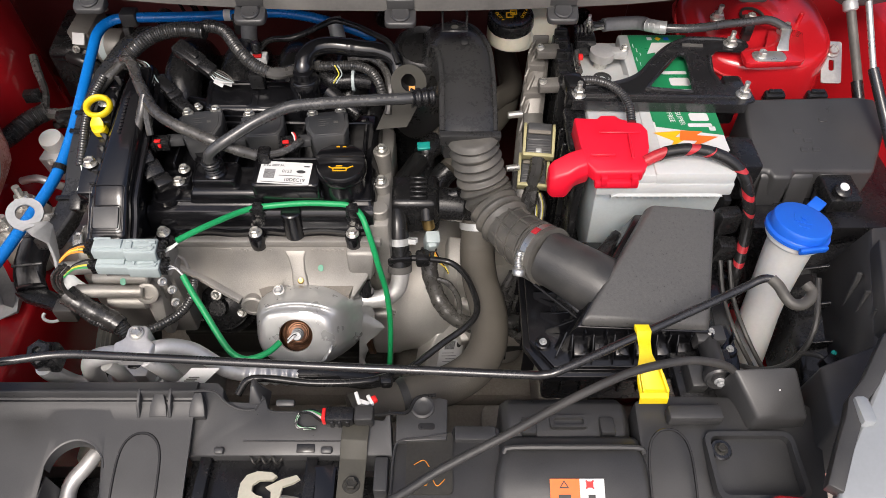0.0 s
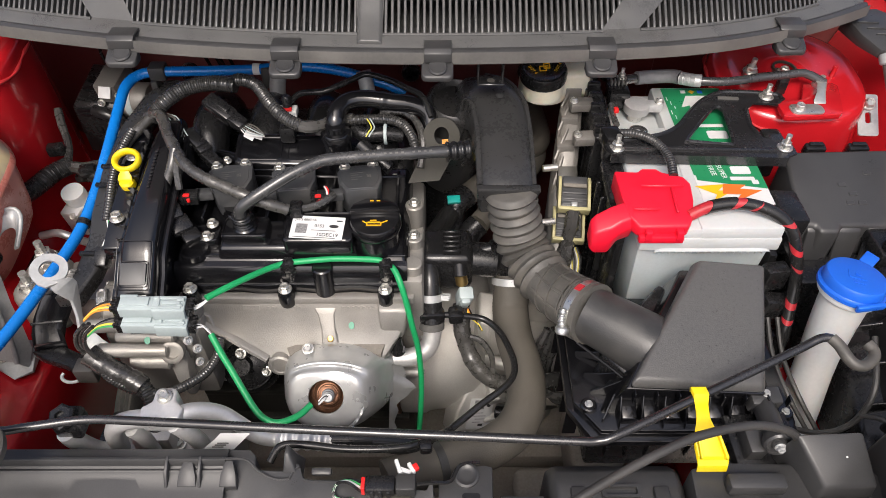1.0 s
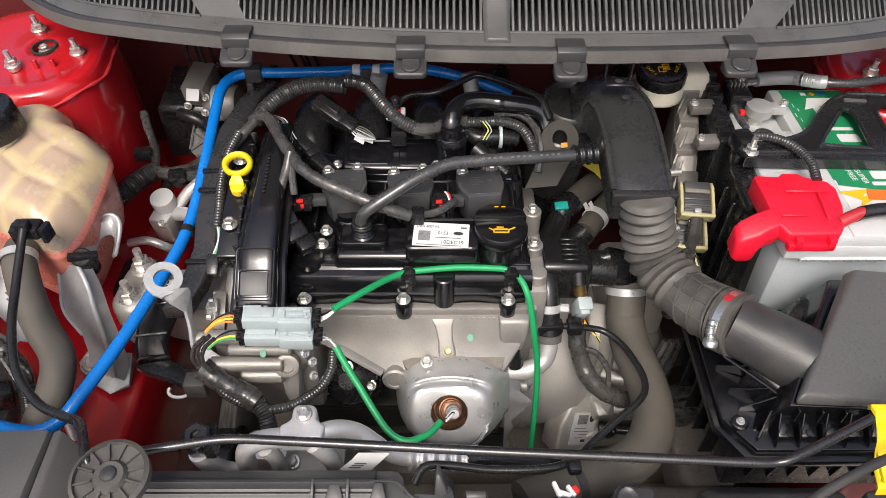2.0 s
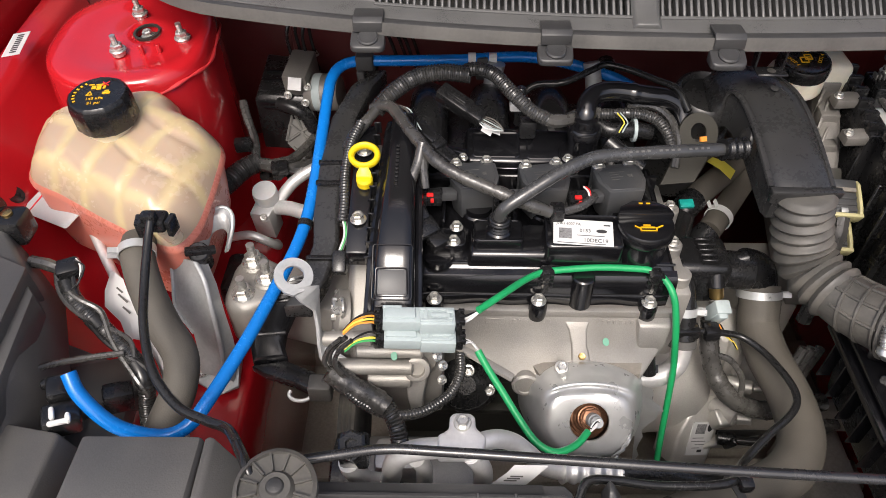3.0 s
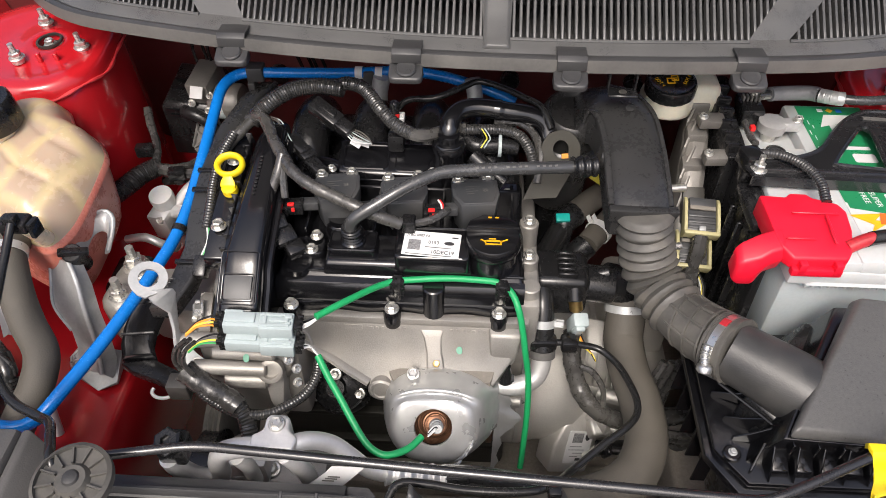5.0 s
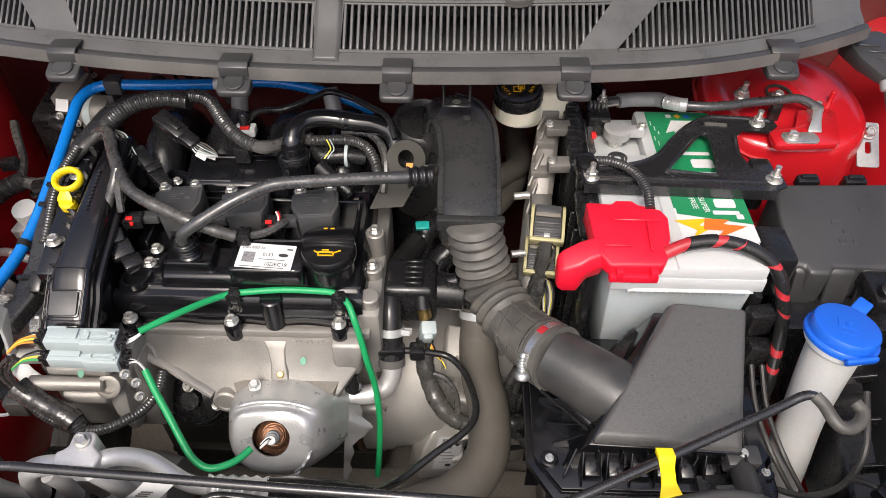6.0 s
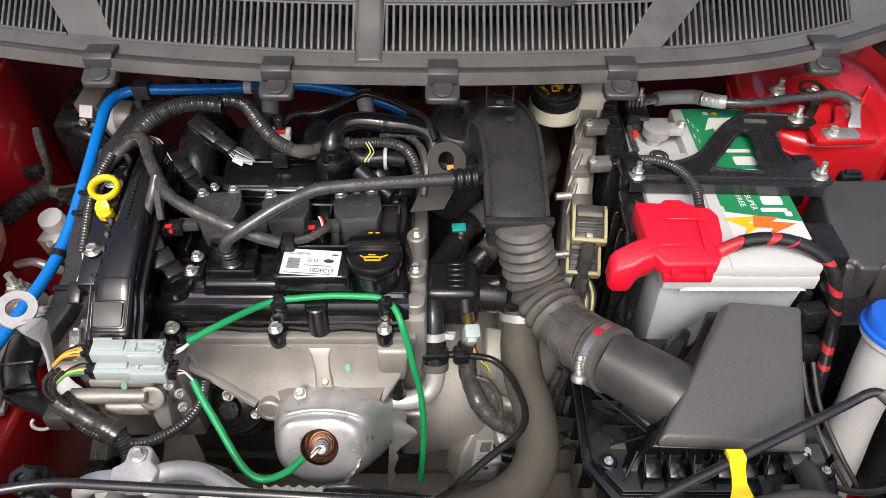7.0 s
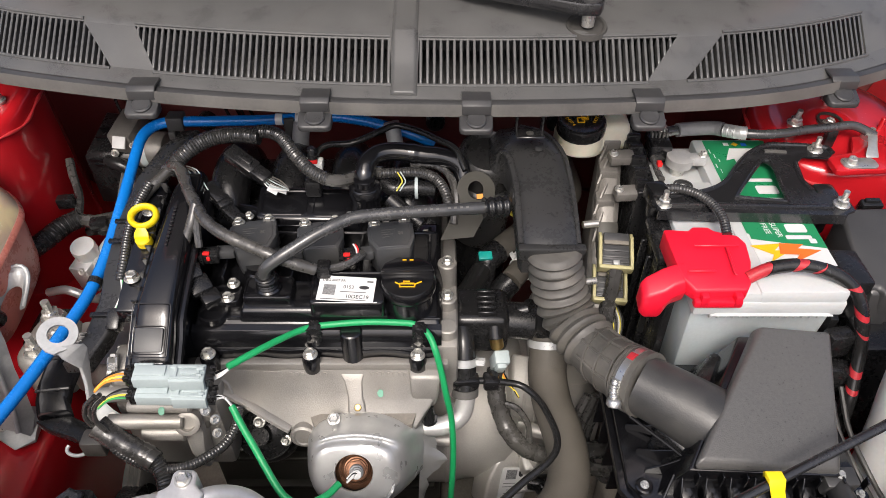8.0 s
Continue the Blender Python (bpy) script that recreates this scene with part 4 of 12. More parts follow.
    # lettering worn flat on the cover: plain bars
    for i in range(11):
        bm = B()
        y = 0.672 + i * 0.0052
        box(bm, (-0.404, y, 0.8765 + (y - 0.672) * 0.245), (0.0035, 0.003, 0.0012), (14, 0, 0), 0.0003, 1)
        part("cover_mark", bm, M_BLACK, tc)
    # front casting behind the chain cover with bolt flange
    bm = B()
    rings = []
    for y, z in ((0.570, 0.745), (0.60, 0.765), (0.66, 0.80), (0.75, 0.83), (0.80, 0.84)):
        rings.append([(-0.462, y, 0.60), (-0.462, y, z - 0.014), (-0.455, y, z - 0.006), (-0.430, y, z - 0.006), (-0.425, y, z - 0.02), (-0.425, y, 0.60)])
    loft(bm, rings, bev=0.003)
    part("front_housing", bm, M_CAST, ENGINE, "cast aluminium timing housing")
    bm = B()
    rings = []
    for y, z in ((0.615, 0.826), (0.66, 0.842), (0.74, 0.862), (0.79, 0.87)):
        rings.append([(-0.458, y, z - 0.02), (-0.458, y, z), (-0.434, y, z), (-0.434, y, z - 0.02)])
    loft(bm, rings, bev=0.002)
    part("housing_cap", bm, M_COVER, ENGINE)
    bolt((-0.446, 0.652, 0.841), size=0.009, parent=ENGINE)
    bolt((-0.446, 0.742, 0.866), size=0.009, parent=ENGINE)
    bolt((-0.464, 0.588, 0.765), (-1, -0.3, 0.3), size=0.012, parent=ENGINE)
    # variable cam timing hub
    bm = B()
    lathe(bm, [(0.030, 0), (0.030, 0.012), (0.024, 0.016), (0.010, 0.018)], (-0.462, 0.600, 0.738), (-1, -0.15, 0.2), 28)
    part("cam_hub_cover", bm, M_CAST, ENGINE)
    for i in range(8):
        a = i * math.pi / 4
        bm = B()
        lathe(bm, [(0.004, 0), (0.004, 0.005), (0.002, 0.006)], (-0.472, 0.600 + 0.026 * math.cos(a), 0.738 + 0.026 * math.sin(a)), (-1, -0.15, 0.2), 8)
        part("hub_screw", bm, M_ZINC, ENGINE)


def stickers():
    """Printed parts label on the valve cover."""
    m = Matrix.Translation((-0.1985, 0.638, 0.8383)) @ Euler((radians(9.7), 0, radians(-4.5))).to_matrix().to_4x4()
    t = thing("part_label", (-0.1985, 0.638, 0.838), "white printed parts sticker stuck on the black valve cover", "sticker")
    bm = B()
    prism(bm, rounded(-0.0325, -0.0170, 0.0325, 0.0170, 0.001, 2), 0.0, 0.0003, m=m)
    part("paper", bm, M_PAPER, t)
    bm = B()
    box(bm, (-0.0195, -0.0022, 0.00035), (0.0140, 0.0140, 0.0002))
    bm.transform(m)
    part("printed_square", bm, M_INK, t)
    words("10DEC19", 0.0068, m @ Matrix.Translation((0.000, -0.0125, 0.0004)), M_PRINT, t)
    words("0153", 0.0062, m @ Matrix.Translation((-0.004, 0.0005, 0.0004)), M_PRINT, t)
    words("J7BG 6007 FA", 0.0046, m @ Matrix.Translation((-0.029, 0.0095, 0.0004)), M_PRINT, t)
    bm = B()
    lathe(bm, [(0.0045, 0), (0.0045, 0.0002)], (0, 0, 0), (0, 0, 1), 20)
    bm.transform(m @ Matrix.Translation((0.020, 0.0028, 0.0003)) @ Matrix.Diagonal((1.3, 0.55, 1, 1)))
    part("oval_mark", bm, M_PRINT, t)
    for (x, y, w) in ((0.026, 0.0112, 0.007), (0.008, -0.0040, 0.030), (-0.002, -0.0148, 0.052)):
        bm = B()
        box(bm, (x, y, 0.00035), (w, 0.0018 if y > 0 else 0.0009, 0.0002))
        bm.transform(m)
        part("print_bar", bm, M_PRINT if y > 0 else M_STRIP, t)


def coil():
    """Ignition coil, built once round the first cylinder."""
    cx, cy, z = -0.3160, 0.711, 0.857
    t = thing("ignition_coil", (cx, cy, 0.80), "dark grey ignition coil with printed code and red-locked plug", "ignition coil", "ignition coils")
    m = pose(cx, cy, 0, 0, 0, 9)
    top = [(-0.0285, -0.004), (-0.0205, -0.0225), (0.0195, -0.0245), (0.0270, -0.006), (0.0275, 0.0205), (0.0200, 0.0230), (-0.0215, 0.0215), (-0.0285, 0.0180)]
    bm = B()
    t2 = B()
    loft(t2, [[(x * 0.90, y * 0.92, 0.812) for x, y in top], [(x * 0.95, y * 0.97, 0.838) for x, y in top], [(x, y, z) for x, y in top]], bev=0.0016)
    t2.transform(m)
    join(bm, t2)
    part("body", bm, M_COIL, t)
    bm = B()
    prism(bm, [(x * 0.84, y * 0.82 - 0.001) for x, y in top], z - 0.001, z + 0.0007, 0.0004, 1, m=m)
    part("top_plate", bm, M_COIL, t)
    bm = B()
    prism(bm, rounded(-0.0245, 0.014, 0.0240, 0.0305, 0.006), 0.838, 0.8535, 0.002, m=m)
    part("lug", bm, M_COIL, t)
    for x_ in (-0.0185, 0.0180):
        bm = B()
        cyl(bm, m @ V(x_, 0.0265, 0.815), m @ V(x_, 0.0265, 0.8545), 0.0082, 14)
        part("bolt_post", bm, M_COIL, t)
        bolt(m @ V(x_, 0.0265, 0.8545), size=0.0072, parent=t)
    bm = B()
    box(bm, (-0.035, -0.010, 0.842), (0.024, 0.013, 0.012), (0, 0, -4), 0.002)
    bm.transform(m)
    part("socket", bm, M_COIL, t)
    bm = B()
    box(bm, (-0.052, -0.013, 0.842), (0.022, 0.017, 0.014), (0, 0, -6), 0.002)
    box(bm, (-0.048, -0.013, 0.850), (0.016, 0.009, 0.004), (0, 0, -6), 0.001)
    box(bm, (-0.061, -0.014, 0.842), (0.005, 0.0185, 0.0155), (0, 0, -6), 0.001)
    bm.transform(m)
    plug = part("plug", bm, M_BLACK, t)
    bm = B()
    box(bm, (-0.055, -0.0185, 0.8505), (0.008, 0.005, 0.003), (0, 0, -6), 0.0008)
    box(bm, (-0.053, -0.0225, 0.845), (0.004, 0.003, 0.005), (0, 0, -6), 0.0006)
    bm.transform(m)
    part("lock_tab", bm, M_REDPRINT, plug, "red plug lock")
    bm = B()
    for i in range(5):
        for j in range(5):
            if (i * 7 + j * 5 + i * j) % 3:
                box(bm, (0.0085 + i * 0.0011, 0.000 + j * 0.0011, z + 0.0009), (0.0010, 0.0010, 0.0002))
    for k, w in enumerate((0.018, 0.010, 0.014, 0.009)):
        box(bm, (-0.012 + w / 2, 0.0100 - 0.0042 * k, z + 0.0009), (w, 0.0008, 0.0002))
    bm.transform(m)
    part("print", bm, M_STRIP, t)
    bm = B()
    tube(bm, [m @ V(0, -0.004, 0.82), m @ V(0, -0.004, 0.80)], 0.0165, 16, 0.005)
    part("stem", bm, M_MATT, t)
    for dx, dy, dz in ((0.0815, -0.002, 0.0), (0.1665, -0.005, 0.003)):
        copy_thing(t, pose(cx + dx, cy + dy, 0.80 + dz))


def oil_cap():
    c = (-0.129, 0.650, 0.0)
    t = thing("oil_filler_cap", (c[0], c[1], 0.80), "black oil filler cap with a yellow oil can mark", "filler cap")
    bm = B()
    lathe(bm, [(0.029, 0.80), (0.028, 0.826), (0.031, 0.828), (0.0325, 0.832), (0.0325, 0.840), (0.030, 0.8445), (0.012, 0.846)], c, (0, 0, 1), 36)
    part("cap", bm, M_COVER, t)
    bm = B()
    prism(bm, [(c[0] - 0.031, c[1] + 0.004), (c[0] + 0.031, c[1] + 0.004), (c[0] + 0.027, c[1] + 0.016), (c[0] + 0.012, c[1] + 0.026), (c[0] - 0.012, c[1] + 0.026), (c[0] - 0.027, c[1] + 0.016)], 0.843, 0.853, 0.002)
    part("grip", bm, M_COVER, t)
    bm = B()
    z = 0.8463
    m = Matrix.Translation((c[0], c[1] - 0.011, z))
    for x, y, w, h, a in ((0.000, 0.000, 0.015, 0.0022, 0), (0.000, -0.005, 0.018, 0.0016, 0), (-0.0085, -0.0025, 0.0016, 0.006, 0), (0.0085, -0.0025, 0.0016, 0.006, 0), (0.0125, 0.001, 0.009, 0.0016, 28), (-0.0115, 0.0005, 0.006, 0.0014, -35), (-0.001, 0.0035, 0.008, 0.0014, 0)):
        box(bm, (x, y, 0), (w, h, 0.0006), (0, 0, a))
    bm.transform(m)
    part("oil_can_mark", bm, M_AMBER, t, "yellow oil can mark")
    for k in (-1, 1):
        bm = B()
        box(bm, (c[0] + 0.004 * k, c[1] + 0.0205, 0.8533), (0.0045, 0.0015, 0.0006))
        part("arrow_mark", bm, M_AMBER, t)


def dipstick():
    t = thing("dipstick", (-0.443, 0.70, 0.80), "yellow plastic oil dipstick handle with a ring grip", "dipstick")
    bm = B()
    C = V(-0.4425, 0.717, 0.880)
    u, w = V(1, 0, 0), V(0, 0.93, 0.36)
    pts = [C + u * (0.0150 * math.cos(a)) + w * (0.0135 * math.sin(a)) for a in [2 * math.pi * i / 28 for i in range(28)]]
    tt = B()
    tube(tt, pts + [pts[0], pts[1]], 0.0036, 12, 0.003, flat=1.6)
    join(bm, tt)
    part("ring_grip", bm, M_YELLOW, t)
    bm = B()
    loft(bm, [[(-0.442 + sx * a, y, z + sz * 0.0032) for sx, sz in ((-1, -1), (1, -1), (1, 1), (-1, 1))] for y, z, a in ((0.7035, 0.8745, 0.0050), (0.701, 0.8725, 0.0055), (0.698, 0.868, 0.0085), (0.694, 0.864, 0.0090))], bev=0.0015)
    lathe(bm, [(0.0085, 0), (0.0095, 0.001), (0.0095, 0.009), (0.007, 0.012)], (-0.442, 0.699, 0.8535), (0, -0.2, 1), 20)
    part("stopper", bm, M_YELLOW, t)
    bm = B()
    cyl(bm, (-0.442, 0.700, 0.80), (-0.442, 0.699, 0.854), 0.0085, 14)
    part("tube", bm, M_BLACK, t)


def manifold():
    t = thing("intake_manifold", (-0.22, 0.86, 0.60), "black plastic intake manifold behind the ignition coils", "intake manifold")
    bm = B()
    span(bm, (-0.40, 0.80, 0.58), (-0.09, 0.96, 0.80), 0.02, 3)
    part("plenum", bm, M_BLACK, t)
    bm = B()
    loft(bm, [[(-0.330, 0.750, 0.812), (-0.190, 0.748, 0.812), (-0.185, 0.81, 0.82), (-0.330, 0.815, 0.82)], [(-0.325, 0.755, 0.845), (-0.195, 0.752, 0.845), (-0.190, 0.80, 0.858), (-0.325, 0.805, 0.858)]], bev=0.004)
    part("top_deck", bm, M_COVER, t)
    bm = B()
    span(bm, (-0.315, 0.7515, 0.832), (-0.21, 0.7545, 0.836), 0.001, 1)
    part("deck_bead", bm, M_COVER, t)
    for (x0, y0, x1, y1, z) in ((-0.318, 0.760, -0.262, 0.796, 0.8545), (-0.252, 0.758, -0.212, 0.792, 0.8540)):
        bm = B()
        loop = rounded(x0, y0, x1, y1, 0.005)
        tube(bm, [(x, y, z - 0.0035 + (y - 0.755) * 0.26 - 0.006) for x, y in loop + loop[:1]], 0.0016, 6, 0.003, straight=True)
        part("deck_rim", bm, M_COVER, t)
    for x in (-0.330, -0.205):
        bolt((x, 0.752, 0.850), size=0.006, parent=t)
    bm = B()
    lathe(bm, [(0.0185, 0.79), (0.0185, 0.868), (0.0205, 0.870), (0.0205, 0.878), (0.018, 0.882), (0.014, 0.883), (0.0135, 0.892), (0.010, 0.894)], (-0.1855, 0.776, 0), (0, 0.0, 1), 28)
    part("vent_valve", bm, M_COVER, t)
    for i, x in enumerate((-0.375, -0.295, -0.215, -0.135)):
        bm = B()
        tube(bm, [(x, 0.80, 0.80), (x, 0.835, 0.832), (x, 0.88, 0.838), (x, 0.93, 0.81), (x, 0.955, 0.75)], 0.026, 14, 0.012)
        part("runner", bm, M_BLACK, t)
    for (x, y, a) in ((-0.368, 0.765, 12), (-0.352, 0.79, 12), (-0.36, 0.74, 20)):
        bm = B()
        tube(bm, [(x, y, 0.832), (x + 0.025, y - 0.012, 0.834), (x + 0.05, y - 0.03, 0.828)], 0.008, 10, 0.006)
        part("runner_rib", bm, M_COVER, t)
    return t


def throttle_body():
    t = thing("throttle_body", (-0.04, 0.88, 0.70), "throttle inlet with a ribbed rubber collar", "throttle body")
    bm = B()
    lathe(bm, [(0.042, -0.16), (0.042, -0.085), (0.046, -0.08), (0.046, -0.065), (0.042, -0.06), (0.045, -0.054), (0.045, -0.042), (0.041, -0.038), (0.030, -0.036)], (-0.028, 0.838, 0.886), (0.05, -0.25, 1), 36)
    part("collar", bm, M_DUCT, t)
    bm = B()
    lathe(bm, [(0.060, 0.0), (0.062, 0.05), (0.052, 0.09), (0.03, 0.10)], (-0.045, 0.93, 0.60), (0, 0, 1), 28)
    part("housing", bm, M_BLACK, t)


engine_core()
valve_cover()
stickers()
coil()
oil_cap()
dipstick()
manifold()
throttle_body()


# ---- engine: exhaust, gearbox, accessories ----
def heat_shield():
    t = thing("heat_shield", (-0.19, 0.52, 0.50), "shiny crinkled metal heat shield over the exhaust manifold", "heat shield")
    hole = V(-0.189, 0.4915, 0.691)
    U, W, N = V(1, 0, 0), V(0, 0.64, 0.768), V(0, -0.768, 0.64)

    def at(u, v, n):
        return hole + U * u + W * v + N * n
    # pressed shell in rings: round opening, flat face with a straight brow, rolled shoulder, deep crumpled sides
    hr = 0.0212
    rows_ = [(0.0, -0.0022), (0.03, 0.0), (0.22, 0.0002), (0.5, 0.0), (0.8, 0.0), (1.0, -0.0003)]
    out = [(0.0035, -0.0022), (0.0075, -0.0075), (0.0115, -0.0160), (0.0145, -0.026), (0.0175, -0.038), (0.0205, -0.052), (0.0235, -0.068), (0.026, -0.086), (0.027, -0.11)]
    n = 96
    bm = B()
    rings = []

    def face(a):
        """Outline of the flat face: wide, with a straight upper edge and round lower corners."""
        c, s = math.cos(a), math.sin(a)
        if s > 0:
            k = (abs(c / 0.0415) ** 3.6 + abs(s / 0.0285) ** 3.6) ** (-1 / 3.6)
        else:
            k = (abs(c / 0.0415) ** 2.3 + abs(s / 0.0370) ** 2.3) ** (-1 / 2.3)
        return k
    for f, dn in rows_:
        r = []
        for i in range(n):
            a = 2 * math.pi * i / n
            k = hr + (face(a) - hr) * f
            u, v = k * math.cos(a), k * math.sin(a)
            wob = 0.0011 * noise.noise(Vector((u * 34, v * 34, 2.0))) * f
            r.append(at(u, v, dn + wob))
        rings.append(r)
    fine = []
    for (d0, n0), (d1, n1) in zip(out, out[1:]):
        fine += [(d0 + (d1 - d0) * k / 3, n0 + (n1 - n0) * k / 3) for k in range(3)]
    fine.append(out[-1])
    for jj, (d, dn) in enumerate(fine):
        j = jj / 3
        r = []
        g = (j + 1) / len(out)
        for i in range(n):
            a = 2 * math.pi * i / n
            c, s = math.cos(a), math.sin(a)
            k = face(a) + d
            u, v = k * c * (1.0 + 0.20 * g * (c > 0)), k * s
            n_, calm = dn, 1.0
            if s > 0.25:
                top = min(1.0, (s - 0.25) / 0.4)
                # the brow: a pressed groove, a low ridge, then a nearly level top
                calm = 1 - 0.85 * top
                n_ = dn * (1 - 0.52 * top) - 0.0035 * top * math.exp(-((j - 1) / 0.8) ** 2) + 0.0036 * top * math.exp(-((j - 3) / 0.9) ** 2)
            vd = noise.voronoi(Vector((u * 62, v * 62, dn * 55)))[0]
            crumple = calm * (-0.0042 * calm * calm * min(0.6, vd[1] - vd[0]) * min(1.0, max(0.0, (g - 0.15) * 3)) + 0.0050 * noise.noise(Vector((u * 26, v * 26, dn * 22))) + 0.0042 * abs(noise.noise(Vector((u * 55, v * 48, dn * 40)))))
            fold = calm * 0.0024 * max(0.0, math.sin(a * 11 + 2.2 * math.sin(a * 3))) ** 3
            r.append(at(u, v, n_ + (crumple + fold) * min(1.0, g * 1.5)))
        rings.append(r)
    loft(bm, rings, cap=False)
    bmesh.ops.recalc_face_normals(bm, faces=bm.faces)
    part("shell", bm, M_SHIELD, t, angle=34)
    # torn flap standing off at the gearbox side
    bm = B()
    g = []
    for i in range(15):
        f = i / 14
        base = at(0.074 - 0.004 * f, 0.022 - 0.100 * f, -0.074 - 0.010 * f)
        reach = 0.006 + 0.020 * math.exp(-((f - 0.30) / 0.16) ** 2) + 0.010 * (1 - f) + 0.0025 * math.sin(f * 31)
        g.append([base, base + V(reach * 0.5, 0.003 * math.sin(f * 17), -0.006), base + V(reach, 0.002, -0.010 - 0.004 * math.sin(f * 9))])
    vs = [[bm.verts.new(p) for p in row] for row in g]
    for a, b in zip(vs, vs[1:]):
        for k in range(2):
            bm.faces.new((a[k], a[k + 1], b[k + 1], b[k]))
    bmesh.ops.solidify(bm, geom=list(bm.faces), thickness=0.001)
    part("side_flap", bm, M_SHIELD, t, "torn sheet flap")
    # crinkled edges near the lower corner of the face
    for u0, v0, u1, v1 in ((0.026, -0.040, 0.043, -0.020), (0.020, -0.045, 0.034, -0.036), (0.034, -0.030, 0.046, -0.014)):
        bm = B()
        tube(bm, [at(u0, v0, -0.004), at((u0 + u1) / 2 + 0.002, (v0 + v1) / 2 - 0.001, 0.0005), at(u1, v1, -0.004)], 0.0016, 6, 0.003, lambda u, s: 0.5 + 0.9 * math.sin(math.pi * u) + 0.25 * math.sin(s * 900))
        part("crinkle", bm, M_SHIELD, t)
    # manifold flange behind the top edge, with its bolts
    bm = B()
    plate(bm, [(-0.246, 0.560), (-0.212, 0.574), (-0.195, 0.585), (-0.176, 0.584), (-0.140, 0.574), (-0.120, 0.566), (-0.125, 0.550), (-0.24, 0.548)], None, 0.699, 0.010)
    part("flange", bm, M_TRAY, t, "dull brown exhaust flange edge")
    bolt((-0.216, 0.550, 0.7095), (0.0, -0.35, 0.95), 0.0078, t, material=M_ZINC)
    bolt((-0.190, 0.571, 0.702), (0, -0.5, 0.85), 0.0062, t, material=M_BRASS)
    # oxygen sensor
    s = thing("oxygen_sensor", (-0.19, 0.49, 0.64), "oxygen sensor screwed into the shielded exhaust, wire cut short", "oxygen sensor")
    ax = V(0.14, -0.66, 0.74).normalized()
    p0 = hole + N * -0.020
    bm = B()
    lathe(bm, [(0.026, -0.012), (0.026, -0.002), (0.0205, 0.000), (0.0195, 0.004), (0.0175, 0.005), (0.0165, 0.008), (0.0150, 0.009), (0.0140, 0.0125), (0.0125, 0.013), (0.0118, 0.016)], p0, ax, 32)
    part("boss", bm, M_RUST, s, "heat-tinted threaded boss")
    bm = B()
    lathe(bm, [(0.0112, 0.012), (0.0116, 0.013), (0.0116, 0.0195), (0.0098, 0.0205)], p0, ax, 6)
    part("hex", bm, M_RUST, s)
    bm = B()
    lathe(bm, [(0.0078, 0.018), (0.0078, 0.030), (0.0066, 0.031), (0.0066, 0.037), (0.0052, 0.0385), (0.0050, 0.042)], p0, ax, 20)
    part("sleeve", bm, M_GALV, s, "dull steel sleeve")
    p = p0 + ax * 0.041
    for k, m_ in enumerate((M_WHITEWIRE, M_PAPER, M_WIRE, M_WHITEWIRE)):
        bm = B()
        tube(bm, [p + V(0.0016 * (k - 1.5), 0.001, 0), p + V(-0.003, -0.005 + 0.002 * k, 0.004), p + V(-0.010, -0.010 + 0.001 * k, 0.001 * k)], 0.0010, 6, 0.002)
        part("lead", bm, m_, s)


